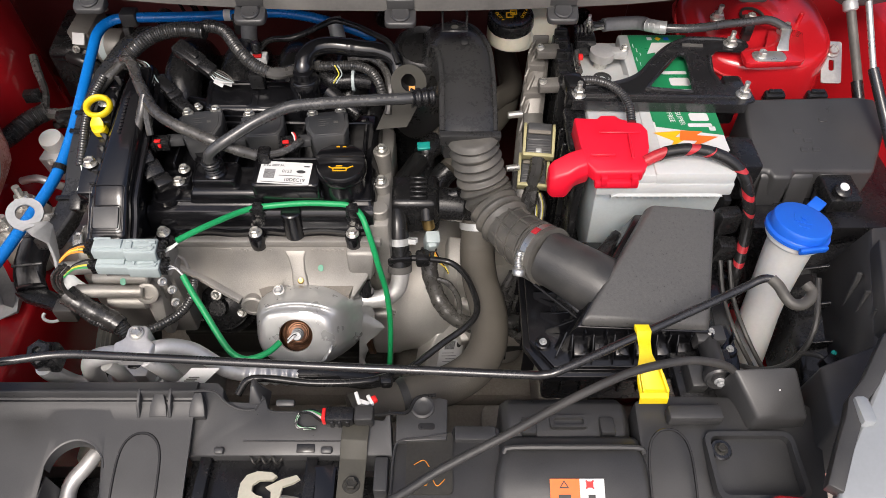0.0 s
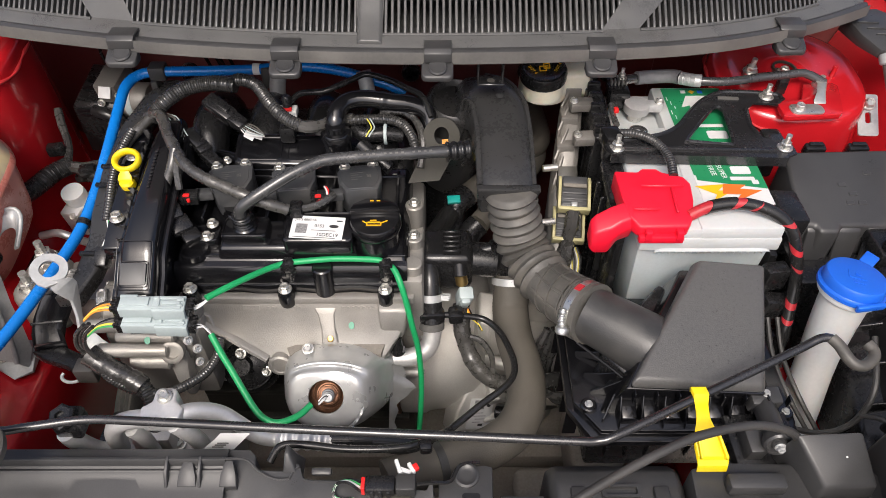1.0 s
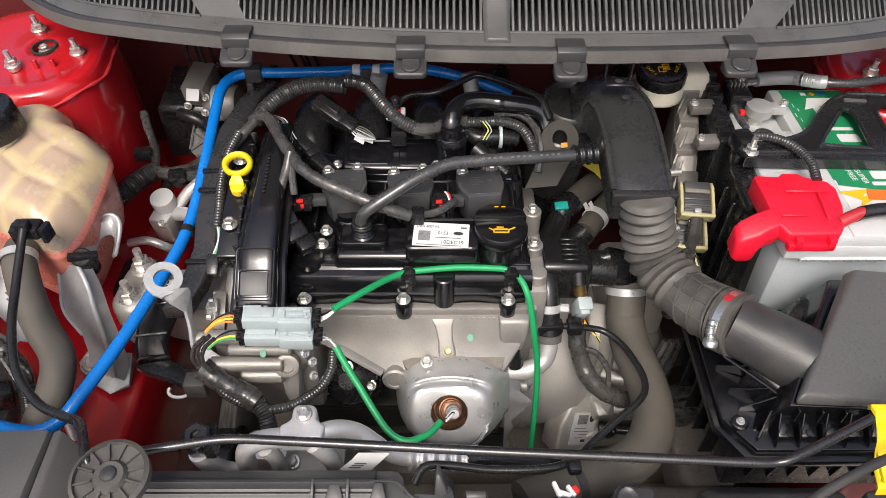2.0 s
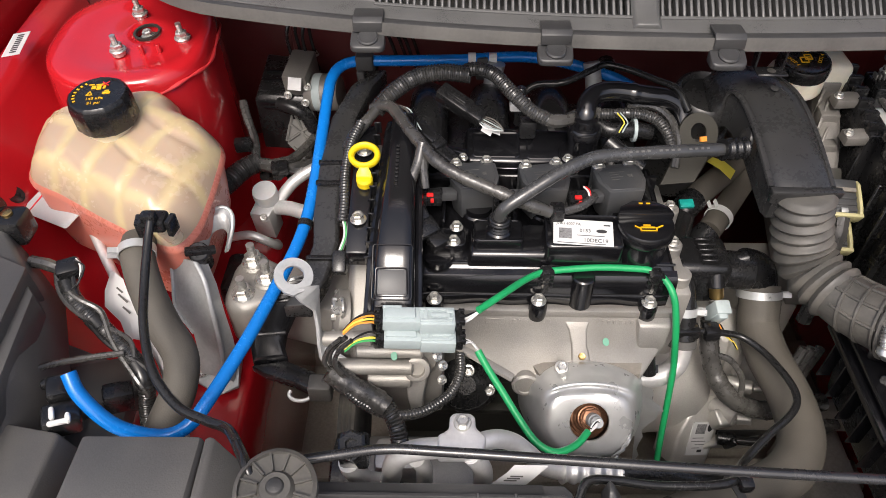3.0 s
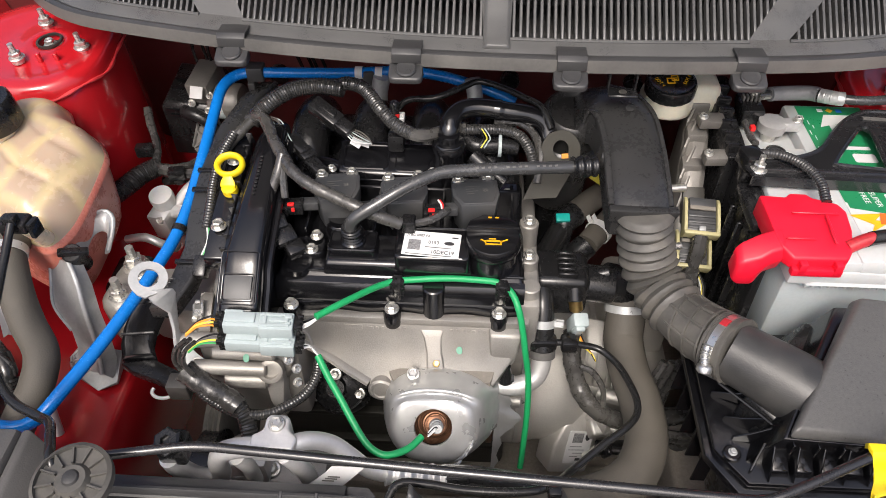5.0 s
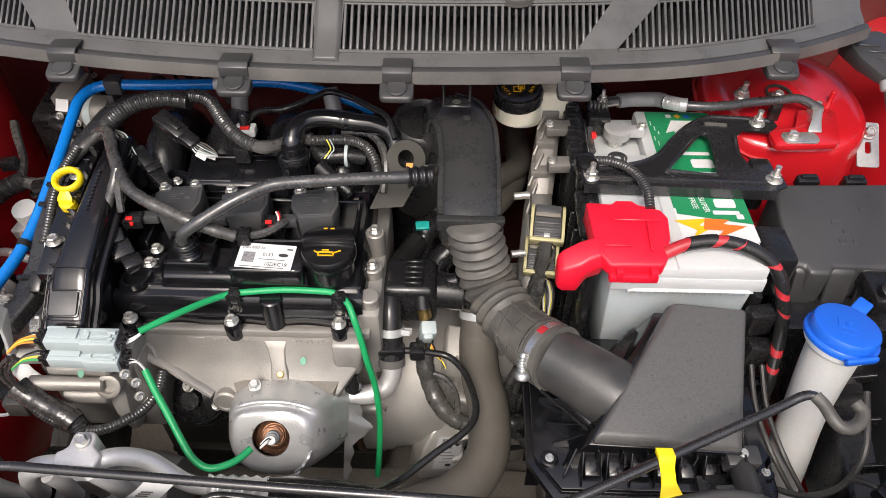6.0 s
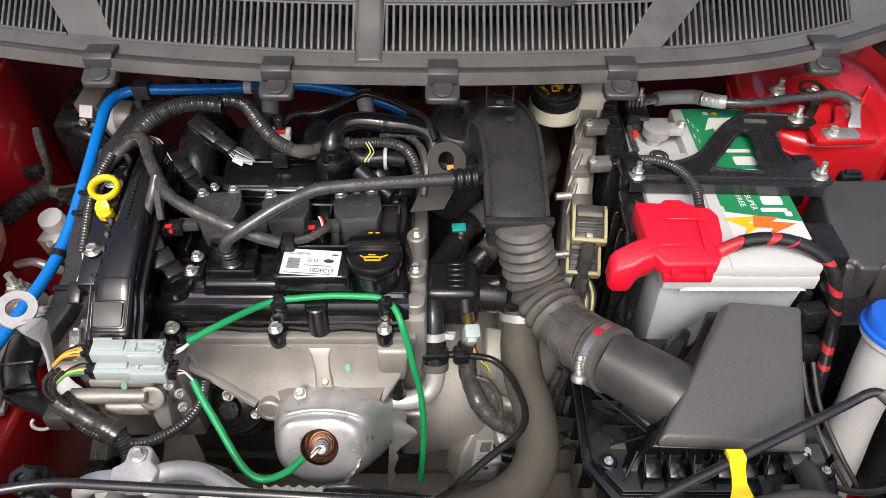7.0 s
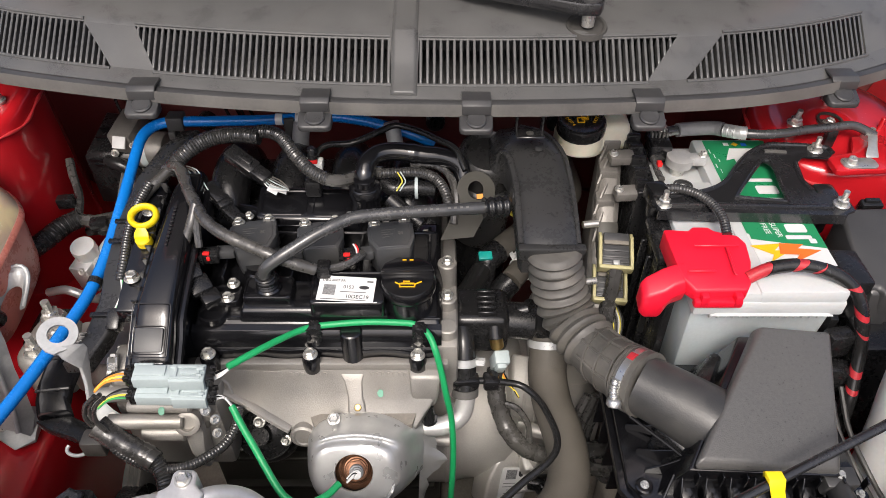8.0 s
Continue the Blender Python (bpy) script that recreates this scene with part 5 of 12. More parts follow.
def gearbox():
    t = thing("gearbox", (-0.02, 0.70, 0.32), "grey die-cast gearbox bell housing beside the engine", "gearbox")
    bm = B()
    lathe(bm, [(0.130, 0.0), (0.1365, 0.003), (0.1370, 0.040), (0.1335, 0.046), (0.1310, 0.060), (0.1290, 0.090), (0.1230, 0.112), (0.1100, 0.128), (0.08, 0.140), (0.05, 0.144)], (-0.112, 0.735, 0.515), (1, 0, 0), 64)
    part("bell_housing", bm, M_BELL, t)
    bm = B()
    span(bm, (-0.02, 0.635, 0.36), (0.14, 0.88, 0.575), 0.03, 3)
    span(bm, (0.04, 0.70, 0.56), (0.13, 0.82, 0.655), 0.015)
    part("gear_case", bm, M_BELL, t)
    # thin joint line and dowel pads on the broad flange
    bm = B()
    lathe(bm, [(0.1355, -0.0012), (0.1385, -0.0008), (0.1385, 0.0008), (0.1355, 0.0012)], (-0.083, 0.735, 0.515), (1, 0, 0), 64)
    part("joint_line", bm, M_BELL, t)
    for a in (14, 40, 66):
        y, z = 0.735 - 0.137 * math.sin(radians(a)), 0.515 + 0.137 * math.cos(radians(a))
        bm = B()
        cyl(bm, (-0.110, y, z), (-0.078, y, z), 0.0095, 16, 0.001)
        part("flange_boss", bm, M_BELL, t)
        bolt((-0.078, y, z), (1, 0, 0), 0.0065, t)
    bm = B()
    lathe(bm, [(0.132, -0.004), (0.1390, -0.003), (0.1390, 0.004), (0.132, 0.005)], (-0.117, 0.735, 0.515), (1, 0, 0), 64)
    part("engine_plate", bm, M_RUST, t, "rusty engine end plate")
    # flat pad that carries the printed sticker
    m = Matrix.Translation((0.012, 0.598, 0.480)) @ Euler((radians(62), radians(20), radians(14))).to_matrix().to_4x4()
    bm = B()
    prism(bm, [(-0.038, -0.046), (0.026, -0.046), (0.031, -0.010), (0.029, 0.034), (0.020, 0.060), (0.008, 0.062), (-0.012, 0.050), (-0.030, 0.030), (-0.039, 0.0)], -0.045, -0.0012, 0.005, 3, m=m)
    part("sticker_pad", bm, M_BELL, t)
    lab = thing("gearbox_label", (0.012, 0.604, 0.476), "white printed sticker with a grey printed square on the gearbox", "sticker")
    q = B()
    prism(q, rounded(-0.019, -0.0290, 0.0205, 0.0225, 0.0015, 2), -0.001, 0.0005, m=m)
    part("paper", q, M_PAPER, lab)
    q = B()
    box(q, (-0.0035, 0.0120, 0.0007), (0.0170, 0.0150, 0.0003))
    q.transform(m)
    part("printed_square", q, M_INK, lab)
    q = B()
    prism(q, arc(0.0125, 0.0140, 0.0042, 0, 340, 16, 0.0062), 0.0005, 0.0008, m=m)
    part("printed_oval", q, M_PRINT, lab)
    for k, (x, w) in enumerate(((-0.004, 0.020), (-0.002, 0.026), (0.002, 0.018), (-0.004, 0.014))):
        q = B()
        box(q, (x, -0.0020 - 0.0052 * k, 0.0007), (w, 0.0010, 0.0003))
        q.transform(m)
        part("print_bar", q, M_INK, lab)
    q = B()
    box(q, (0.004, -0.0225, 0.0007), (0.008, 0.004, 0.0003))
    q.transform(m)
    part("print_bar", q, M_PRINT, lab)
    # shift housing: a cast box with raised frames
    bm = B()
    loft(bm, [[(-0.006, 0.648, 0.56), (0.050, 0.640, 0.56), (0.056, 0.70, 0.56), (0.0, 0.71, 0.56)], [(0.000, 0.640, 0.610), (0.044, 0.634, 0.606), (0.050, 0.69, 0.630), (0.004, 0.70, 0.632)], [(0.004, 0.650, 0.640), (0.040, 0.645, 0.636), (0.046, 0.69, 0.652), (0.008, 0.695, 0.655)]], bev=0.005, seg=3)
    part("shift_housing", bm, M_BELL, t)
    for x in (0.006, 0.022, 0.038):
        bm = B()
        loft(bm, [[(x - 0.002, 0.640, 0.580), (x + 0.002, 0.640, 0.580), (x + 0.002, 0.630, 0.585), (x - 0.002, 0.630, 0.585)], [(x - 0.002, 0.652, 0.640), (x + 0.002, 0.652, 0.640), (x + 0.002, 0.643, 0.646), (x - 0.002, 0.643, 0.646)]], bev=0.001)
        part("casting_rib", bm, M_BELL, t)
    # lower casting arm, pin boss and fittings
    for (p0, p1, r, mm) in (((0.028, 0.625, 0.576), (0.058, 0.613, 0.580), 0.0095, M_BELL), ((0.058, 0.613, 0.580), (0.070, 0.610, 0.582), 0.0065, M_ZINC), ((0.02, 0.640, 0.510), (0.052, 0.604, 0.520), 0.013, M_BELL), ((0.052, 0.604, 0.520), (0.070, 0.600, 0.524), 0.0085, M_BELL), ((0.036, 0.598, 0.478), (0.058, 0.592, 0.482), 0.0100, M_BLACK), ((0.058, 0.592, 0.482), (0.100, 0.588, 0.484), 0.0065, M_LOOM), ((0.06, 0.65, 0.60), (0.09, 0.62, 0.61), 0.012, M_BELL)):
        bm = B()
        cyl(bm, p0, p1, r, 16, 0.001)
        part("case_fitting", bm, mm, t)
    for c, s, mm in (((0.040, 0.612, 0.508), (0.034, 0.024, 0.030), M_BELL), ((0.052, 0.590, 0.476), (0.008, 0.012, 0.036), M_BLACK), ((0.030, 0.600, 0.462), (0.030, 0.016, 0.012), M_BELL)):
        bm = B()
        box(bm, c, s, (20, 0, 14), 0.004, 3)
        part("case_bracket", bm, mm, t)
    bm = B()
    tube(bm, [(0.05, 0.64, 0.42), (0.2, 0.66, 0.44), (0.36, 0.68, 0.46)], 0.016, 12, 0.02)
    part("drive_shaft", bm, M_DARKSTEEL, t)


def accessories():
    # cast tubes at the head's front left
    t = thing("vacuum_pump_housing", (-0.42, 0.58, 0.62), "cast aluminium coolant housing with round bosses", "coolant housing")
    for (p0, p1, r) in (((-0.446, 0.546, 0.742), (-0.372, 0.542, 0.747), 0.0072), ((-0.466, 0.530, 0.735), (-0.384, 0.536, 0.727), 0.0088), ((-0.436, 0.535, 0.706), (-0.386, 0.537, 0.704), 0.0105), ((-0.486, 0.557, 0.748), (-0.428, 0.556, 0.752), 0.0090)):
        bm = B()
        cyl(bm, p0, p1, r, 18, 0.002)
        part("cast_tube", bm, M_CAST, t)
    bm = B()
    span(bm, (-0.470, 0.556, 0.60), (-0.350, 0.64, 0.735), 0.008)
    part("housing", bm, M_CAST, t)
    bm = B()
    loft(bm, [[(-0.452, 0.556, 0.745), (-0.355, 0.556, 0.752), (-0.352, 0.60, 0.756), (-0.455, 0.60, 0.750)], [(-0.456, 0.545, 0.715), (-0.358, 0.545, 0.715), (-0.352, 0.60, 0.71), (-0.460, 0.60, 0.71)], [(-0.44, 0.548, 0.69), (-0.366, 0.548, 0.69), (-0.36, 0.60, 0.68), (-0.45, 0.60, 0.68)]], bev=0.005)
    part("front_block", bm, M_CAST, t)
    bm = B()
    lathe(bm, [(0.013, -0.014), (0.0145, -0.010), (0.0145, 0.0), (0.0125, 0.0012), (0.0088, 0.001), (0.0080, -0.004), (0.0005, -0.004)], (-0.379, 0.532, 0.727), (0.05, -0.85, 0.55), 24)
    part("threaded_boss", bm, M_CAST, t)
    bm = B()
    loft(bm, [[(-0.392, 0.540, 0.715), (-0.366, 0.540, 0.715), (-0.364, 0.565, 0.712), (-0.394, 0.565, 0.712)], [(-0.392, 0.536, 0.66), (-0.374, 0.536, 0.66), (-0.372, 0.560, 0.66), (-0.394, 0.560, 0.66)], [(-0.388, 0.540, 0.62), (-0.376, 0.540, 0.62), (-0.374, 0.56, 0.62), (-0.39, 0.56, 0.62)]], bev=0.004)
    part("strut", bm, M_BELL, t)
    for x, y, z in ((-0.357, 0.540, 0.742), (-0.351, 0.542, 0.722), (-0.352, 0.538, 0.700)):
        bolt((x, y, z), (0.5, -0.6, 0.6), 0.0058, t)
    # black lower pump
    t = thing("water_pump", (-0.33, 0.58, 0.50), "black water pump housing below the head", "water pump")
    bm = B()
    lathe(bm, [(0.044, 0), (0.046, 0.012), (0.042, 0.020), (0.036, 0.024), (0.034, 0.044), (0.020, 0.050), (0.013, 0.052), (0.012, 0.064)], (-0.322, 0.622, 0.585), (0, -0.70, 0.71), 32)
    part("housing", bm, M_BLACK, t)
    bm = B()
    ring(bm, (-0.322, 0.600, 0.607), (0, -0.70, 0.71), 0.034, 0.003, 0.004)
    part("rim", bm, M_BLACK, t)
    for (x, y, z) in ((-0.320, 0.585, 0.652), (-0.327, 0.588, 0.566), (-0.293, 0.585, 0.61), (-0.352, 0.585, 0.60)):
        bm = B()
        cyl(bm, (x, y + 0.022, z - 0.022), (x, y, z), 0.0095, 12)
        part("boss", bm, M_BLACK, t)
        bolt((x, y, z), (0, -0.70, 0.71), 0.0075, t)
    # crank pulley
    t = thing("crank_pulley", (-0.49, 0.60, 0.44), "black ribbed belt pulley at the engine front", "pulley")
    bm = B()
    lathe(bm, [(0.03, 0), (0.085, 0.002), (0.088, 0.004), (0.085, 0.008), (0.088, 0.011), (0.085, 0.014), (0.088, 0.017), (0.085, 0.020), (0.088, 0.024), (0.06, 0.026), (0.05, 0.016), (0.02, 0.016)], (-0.452, 0.560, 0.555), (-1, 0, 0), 44)
    part("rim", bm, M_RUBBER, t)
    bolt((-0.469, 0.560, 0.555), (-1, 0, 0), 0.018, t)
    # air-con compressor
    t = thing("compressor", (-0.42, 0.47, 0.46), "cast aluminium air conditioning compressor low at the front", "compressor")
    bm = B()
    lathe(bm, [(0.05, 0), (0.056, 0.01), (0.056, 0.10), (0.048, 0.13), (0.02, 0.135)], (-0.445, 0.47, 0.58), (1, 0, 0), 30)
    part("body", bm, M_CAST, t)
    bm = B()
    lathe(bm, [(0.045, 0), (0.062, 0.004), (0.062, 0.026), (0.05, 0.030), (0.02, 0.028)], (-0.448, 0.47, 0.58), (-1, 0, 0), 34)
    part("clutch_pulley", bm, M_BLACK, t)
    for (x, y, z, s) in ((-0.41, 0.455, 0.645, 0.010), (-0.375, 0.46, 0.635, 0.009)):
        bm = B()
        cyl(bm, (x, y + 0.01, z - 0.05), (x, y, z), s * 1.3, 14)
        part("stud_boss", bm, M_CAST, t)
        bolt((x, y, z), (0, -0.3, 1), s, t)
    bm = B()
    span(bm, (-0.425, 0.445, 0.62), (-0.375, 0.485, 0.668), 0.008)
    part("port_block", bm, M_BELL, t)
    # bare pipes with the pale clamp block
    t = thing("refrigerant_pipe", (-0.33, 0.41, 0.68), "bare aluminium air conditioning pipes with a clamp block", "pipe")
    bm = B()
    prism(bm, [(-0.3525, 0.391), (-0.3110, 0.391), (-0.3090, 0.404), (-0.3135, 0.4075), (-0.3185, 0.412), (-0.3190, 0.4225), (-0.3235, 0.426), (-0.3380, 0.426), (-0.3420, 0.4225), (-0.3425, 0.411), (-0.3470, 0.4075), (-0.3525, 0.405)], 0.786, lambda x, y: 0.8125 + 0.10 * (y - 0.41), 0.0035, 3)
    part("clamp_block", bm, M_ALU, t, "pale block clamping the pipes")
    bolt((-0.3305, 0.4155, 0.8130), (0, -0.15, 1), size=0.0078, parent=t)
    bm = B()
    tube(bm, [(-0.322, 0.400, 0.799), (-0.309, 0.407, 0.798), (-0.296, 0.414, 0.789), (-0.281, 0.418, 0.775), (-0.266, 0.416, 0.758), (-0.251, 0.413, 0.741), (-0.235, 0.414, 0.730), (-0.215, 0.418, 0.723)], 0.0088, 16, 0.004)
    part("high_pipe", bm, M_ALU, t)
    bm = B()
    tube(bm, [(-0.345, 0.399, 0.799), (-0.368, 0.399, 0.795), (-0.386, 0.400, 0.782), (-0.395, 0.401, 0.760), (-0.397, 0.403, 0.738), (-0.402, 0.404, 0.724), (-0.412, 0.403, 0.722), (-0.424, 0.398, 0.738), (-0.431, 0.392, 0.768), (-0.4325, 0.390, 0.786)], 0.0098, 16, 0.004)
    part("low_pipe", bm, M_ALU, t)
    bm = B()
    tube(bm, [(-0.322, 0.397, 0.790), (-0.314, 0.398, 0.772), (-0.309, 0.402, 0.745), (-0.309, 0.41, 0.70)], 0.0090, 14, 0.005)
    part("down_pipe", bm, M_ALU, t)
    bm = B()
    tube(bm, [(-0.372, 0.400, 0.775), (-0.366, 0.402, 0.755), (-0.366, 0.405, 0.72)], 0.0080, 14, 0.005)
    part("down_pipe", bm, M_ALU, t)
    bm = B()
    tube(bm, [(-0.232, 0.4145, 0.729), (-0.172, 0.420, 0.716)], 0.0118, 16, 0.0016, ribbed(0.012, 0.22))
    part("crimp", bm, M_ALU, t)
    bm = B()
    tube(bm, [(-0.174, 0.420, 0.717), (-0.13, 0.424, 0.708), (-0.07, 0.43, 0.68), (-0.02, 0.44, 0.63)], 0.0125, 14, 0.01)
    part("rubber_hose", bm, M_WIRE, t)
    # black nut on the pipe end
    bm = B()
    span(bm, (-0.441, 0.385, 0.780), (-0.414, 0.410, 0.808), 0.004)
    lathe(bm, [(0.0135, 0), (0.0140, 0.002), (0.0140, 0.010), (0.0115, 0.012), (0.006, 0.012), (0.0055, 0.008)], (-0.4265, 0.3935, 0.806), (-0.1, -0.25, 1), 6)
    part("end_nut", bm, M_BLACK, t, "black union nut")
    # paper tag wrapped on the pipe
    bm = B()
    loft(bm, [[(-0.281, 0.4005, 0.766), (-0.250, 0.4005, 0.766), (-0.250, 0.4000, 0.7652), (-0.281, 0.4000, 0.7652)], [(-0.288, 0.3960, 0.7600), (-0.258, 0.3960, 0.7595), (-0.258, 0.3955, 0.7587), (-0.288, 0.3955, 0.7592)], [(-0.302, 0.3900, 0.7500), (-0.270, 0.3900, 0.7495), (-0.270, 0.3895, 0.7487), (-0.302, 0.3895, 0.7492)], [(-0.312, 0.3880, 0.738), (-0.280, 0.3880, 0.7375), (-0.280, 0.3875, 0.7367), (-0.312, 0.3875, 0.7372)]])
    tg = thing("paper_tag", (-0.28, 0.395, 0.737), "white paper tag wrapped on the aluminium pipe", "tag")
    part("paper", bm, M_PAPER, tg)
    for k in range(3):
        bm = B()
        box(bm, (-0.279 - 0.003 * k, 0.3935 - 0.001 * k, 0.7572 - 0.0022 * k), (0.012, 0.0012, 0.0006), (50, 0, 0))
        part("print_bar", bm, M_STRIP, tg)
    # coolant pipe at the gearbox end of the head
    t = thing("coolant_pipe", (-0.08, 0.60, 0.55), "bright bent aluminium coolant pipe with a rubber joint", "pipe")
    bm = B()
    tube(bm, [(-0.132, 0.578, 0.650), (-0.110, 0.580, 0.648), (-0.084, 0.584, 0.647), (-0.066, 0.592, 0.656), (-0.060, 0.602, 0.672), (-0.0605, 0.613, 0.692)], 0.0125, 18, 0.004)
    part("pipe", bm, M_ALU, t)
    bm = B()
    tube(bm, [(-0.0605, 0.606, 0.680), (-0.061, 0.620, 0.700), (-0.062, 0.634, 0.722), (-0.063, 0.652, 0.738), (-0.063, 0.680, 0.745), (-0.058, 0.716, 0.742), (-0.047, 0.748, 0.735), (-0.036, 0.775, 0.732)], 0.0150, 18, 0.005)
    part("rubber_joint", bm, M_WIRE, t)
    clamp_band("clamp", (-0.0605, 0.609, 0.684), (0, 0.5, 0.85), 0.0158, t, M_STRIP, ear=False)
    clamp_band("clamp", (-0.0620, 0.631, 0.717), (0, 0.55, 0.85), 0.0154, t, ear_dir=(1, -0.2, 0))


heat_shield()
gearbox()
accessories()


# ---- left side of the bay ----
def coolant_tank():
    t = thing("coolant_tank", (-0.74, 0.75, 0.75), "translucent quilted coolant tank tinted amber by the coolant", "coolant tank")
    outl = [(-0.848, 0.790), (-0.835, 0.806), (-0.79, 0.815), (-0.735, 0.838), (-0.700, 0.838), (-0.680, 0.812), (-0.652, 0.798), (-0.630, 0.776), (-0.626, 0.752), (-0.632, 0.690), (-0.640, 0.660), (-0.658, 0.640), (-0.690, 0.648), (-0.745, 0.672), (-0.800, 0.700), (-0.842, 0.720), (-0.850, 0.750)]
    C = Vector((-0.735, 0.742))
    ca, sa = math.cos(radians(-24)), math.sin(radians(-24))

    def ztop(x, y):
        return 0.826 + 0.30 * (y - 0.65) - 0.03 * (x + 0.63)

    def cell(px, py):
        """Depth of the moulded grooves between the pillowed cells."""
        u = ((px + 0.74) * ca + (py - 0.742) * sa) / 0.047
        v = (-(px + 0.74) * sa + (py - 0.742) * ca) / 0.050 + 0.25 * math.sin(u * 1.3)
        du, dv = abs(u - round(u)) * 0.047, abs(v - round(v)) * 0.050
        return max(math.exp(-(du / 0.0050) ** 2), math.exp(-(dv / 0.0050) ** 2))
    dense = [(p.x, p.y) for p in spline([(x, y, 0) for x, y in outl + outl[:1]], 0.0045)][:-1]

    def ringat(k, dz):
        return [(C.x + (x - C.x) * k, C.y + (y - C.y) * k, ztop(x, y) + dz) for x, y in dense]
    bm = B()
    rings = [ringat(1.0, -0.017)]
    steps = [0.992, 0.98, 0.965, 0.945] + [0.92 - 0.03 * i for i in range(30)]
    for k in steps:
        r = []
        for x, y in dense:
            px, py = C.x + (x - C.x) * k, C.y + (y - C.y) * k
            rise = 0.040 * (1 - k ** 7) + 0.006 * (1 - k)
            r.append((px, py, ztop(px, py) - 0.017 + rise - 0.0026 * cell(px, py) * min(1, (1 - k) * 9)))
        rings.append(r)
    loft(bm, rings)
    part("body", bm, M_QUILT, t, angle=80)
    bm = B()
    loft(bm, [ringat(0.97, -0.027), ringat(1.030, -0.0265), ringat(1.034, -0.0225), ringat(1.0, -0.0165), ringat(0.97, -0.0165)], cap=False)
    part("seam", bm, M_PINK, t, "pinkish moulding seam", angle=50)
    bm = B()
    loft(bm, [ringat(0.74, -0.125), ringat(0.90, -0.118), ringat(0.955, -0.095), ringat(0.985, -0.055), ringat(0.995, -0.026)])
    part("lower_body", bm, M_PINK, t, "coral-tinted lower half")
    # filler neck and cap
    cap = (-0.7465, 0.7640)
    bm = B()
    lathe(bm, [(0.030, 0.86), (0.029, 0.892), (0.031, 0.895)], (*cap, 0), (0, 0, 1), 28)
    part("filler_neck", bm, M_TANK, t)
    bm = B()
    lathe(bm, [(0.0335, 0.0), (0.0350, 0.003), (0.0345, 0.030), (0.0335, 0.035), (0.0310, 0.0375), (0.0285, 0.0375), (0.0280, 0.0362), (0.010, 0.0362)], (*cap, 0.893), (-0.02, -0.06, 1), 96, lambda u, z: 1 + 0.030 * max(0.0, math.cos(u * 2 * math.pi * 9)) ** 6)
    c = part("cap", bm, M_BLACK, t, "black ribbed screw cap with yellow warning print")
    m = Matrix.Translation((cap[0] - 0.0007, cap[1] - 0.0022, 0.9293)) @ Euler((radians(3.5), radians(-1.2), radians(8))).to_matrix().to_4x4()
    bm = B()
    for x, y, w, h in ((-0.006, 0.013, 0.005, 0.006), (0.000, 0.012, 0.005, 0.008), (0.002, 0.018, 0.012, 0.002), (-0.009, 0.0185, 0.006, 0.002), (0.006, 0.0125, 0.003, 0.006), (0.010, 0.001, 0.009, 0.004), (0.010, 0.005, 0.005, 0.002)):
        box(bm, (x, y, 0.0003), (w, h, 0.0005))
    bm.transform(m)
    part("yellow_print", bm, M_AMBER, c)
    bm = B()
    tri = [(-0.0125, -0.002), (-0.0045, -0.002), (-0.0085, 0.006)]
    tri2 = [(-0.0108, -0.0010), (-0.0062, -0.0010), (-0.0085, 0.0038)]
    plate(bm, tri, tri2, 0.0008, 0.0006, m)
    part("warning_triangle", bm, M_AMBER, c)
    for k in range(7):
        a = radians(128 + k * 13)
        bm = B()
        box(bm, (0.026 * math.cos(a), 0.026 * math.sin(a), 0.0004), (0.0022, 0.0034, 0.0005), (0, 0, 128 + k * 13 - 90))
        bm.transform(m)
        part("rim_print", bm, M_AMBER, c)
    words("145 kPa", 0.0062, m @ Matrix.Translation((-0.0115, -0.0105, 0.0004)), M_AMBER, c)
    words("21 psi", 0.0062, m @ Matrix.Translation((-0.0085, -0.0185, 0.0004)), M_AMBER, c)
    bm = B()
    for k in (-45, 45):
        box(bm, (0.007, 0.0175, 0.0012), (0.011, 0.0014, 0.0004), (0, 0, k))
    bm.transform(m)
    part("red_cross", bm, M_REDPRINT, c)
    # vent pipe stub at the front corner
    bm = B()
    cyl(bm, (-0.652, 0.640, 0.822), (-0.650, 0.618, 0.862), 0.009, 14)
    part("vent_stub", bm, M_TANK, t)
    bm = B()
    span(bm, (-0.668, 0.604, 0.862), (-0.640, 0.626, 0.878), 0.004)
    box(bm, (-0.669, 0.612, 0.866), (0.006, 0.016, 0.020), (0, 0, 10), 0.001)
    box(bm, (-0.636, 0.614, 0.866), (0.006, 0.016, 0.020), (0, 0, -10), 0.001)
    box(bm, (-0.654, 0.608, 0.882), (0.016, 0.012, 0.012), bev=0.003)
    part("quick_connector", bm, M_BLACK, t, "black quick-release connector")
    # small valve stub low at the right edge
    bm = B()
    cyl(bm, (-0.640, 0.660, 0.760), (-0.632, 0.640, 0.800), 0.012, 14)
    box(bm, (-0.630, 0.641, 0.800), (0.034, 0.010, 0.008), (0, 12, 20), 0.002)
    part("outlet_clip", bm, M_BLACK, t)
    # plain sleeve card hanging below the tank's left side
    bm = B()
    m2 = pose(-0.826, 0.726, 0.797, 14, -9, -30)
    prism(bm, rounded(-0.050, -0.030, 0.046, 0.036, 0.004, 2), -0.0006, 0.0006, m=m2)
    q = solo("plastic_sleeve", bm, M_BOTTLE, "frosted plastic sleeve hanging beside the coolant tank", "sleeve")
    bm = B()
    prism(bm, [(-0.040, 0.006), (-0.036, -0.026), (-0.034, -0.026), (-0.037, 0.006)], 0.0008, 0.0012, m=m2)
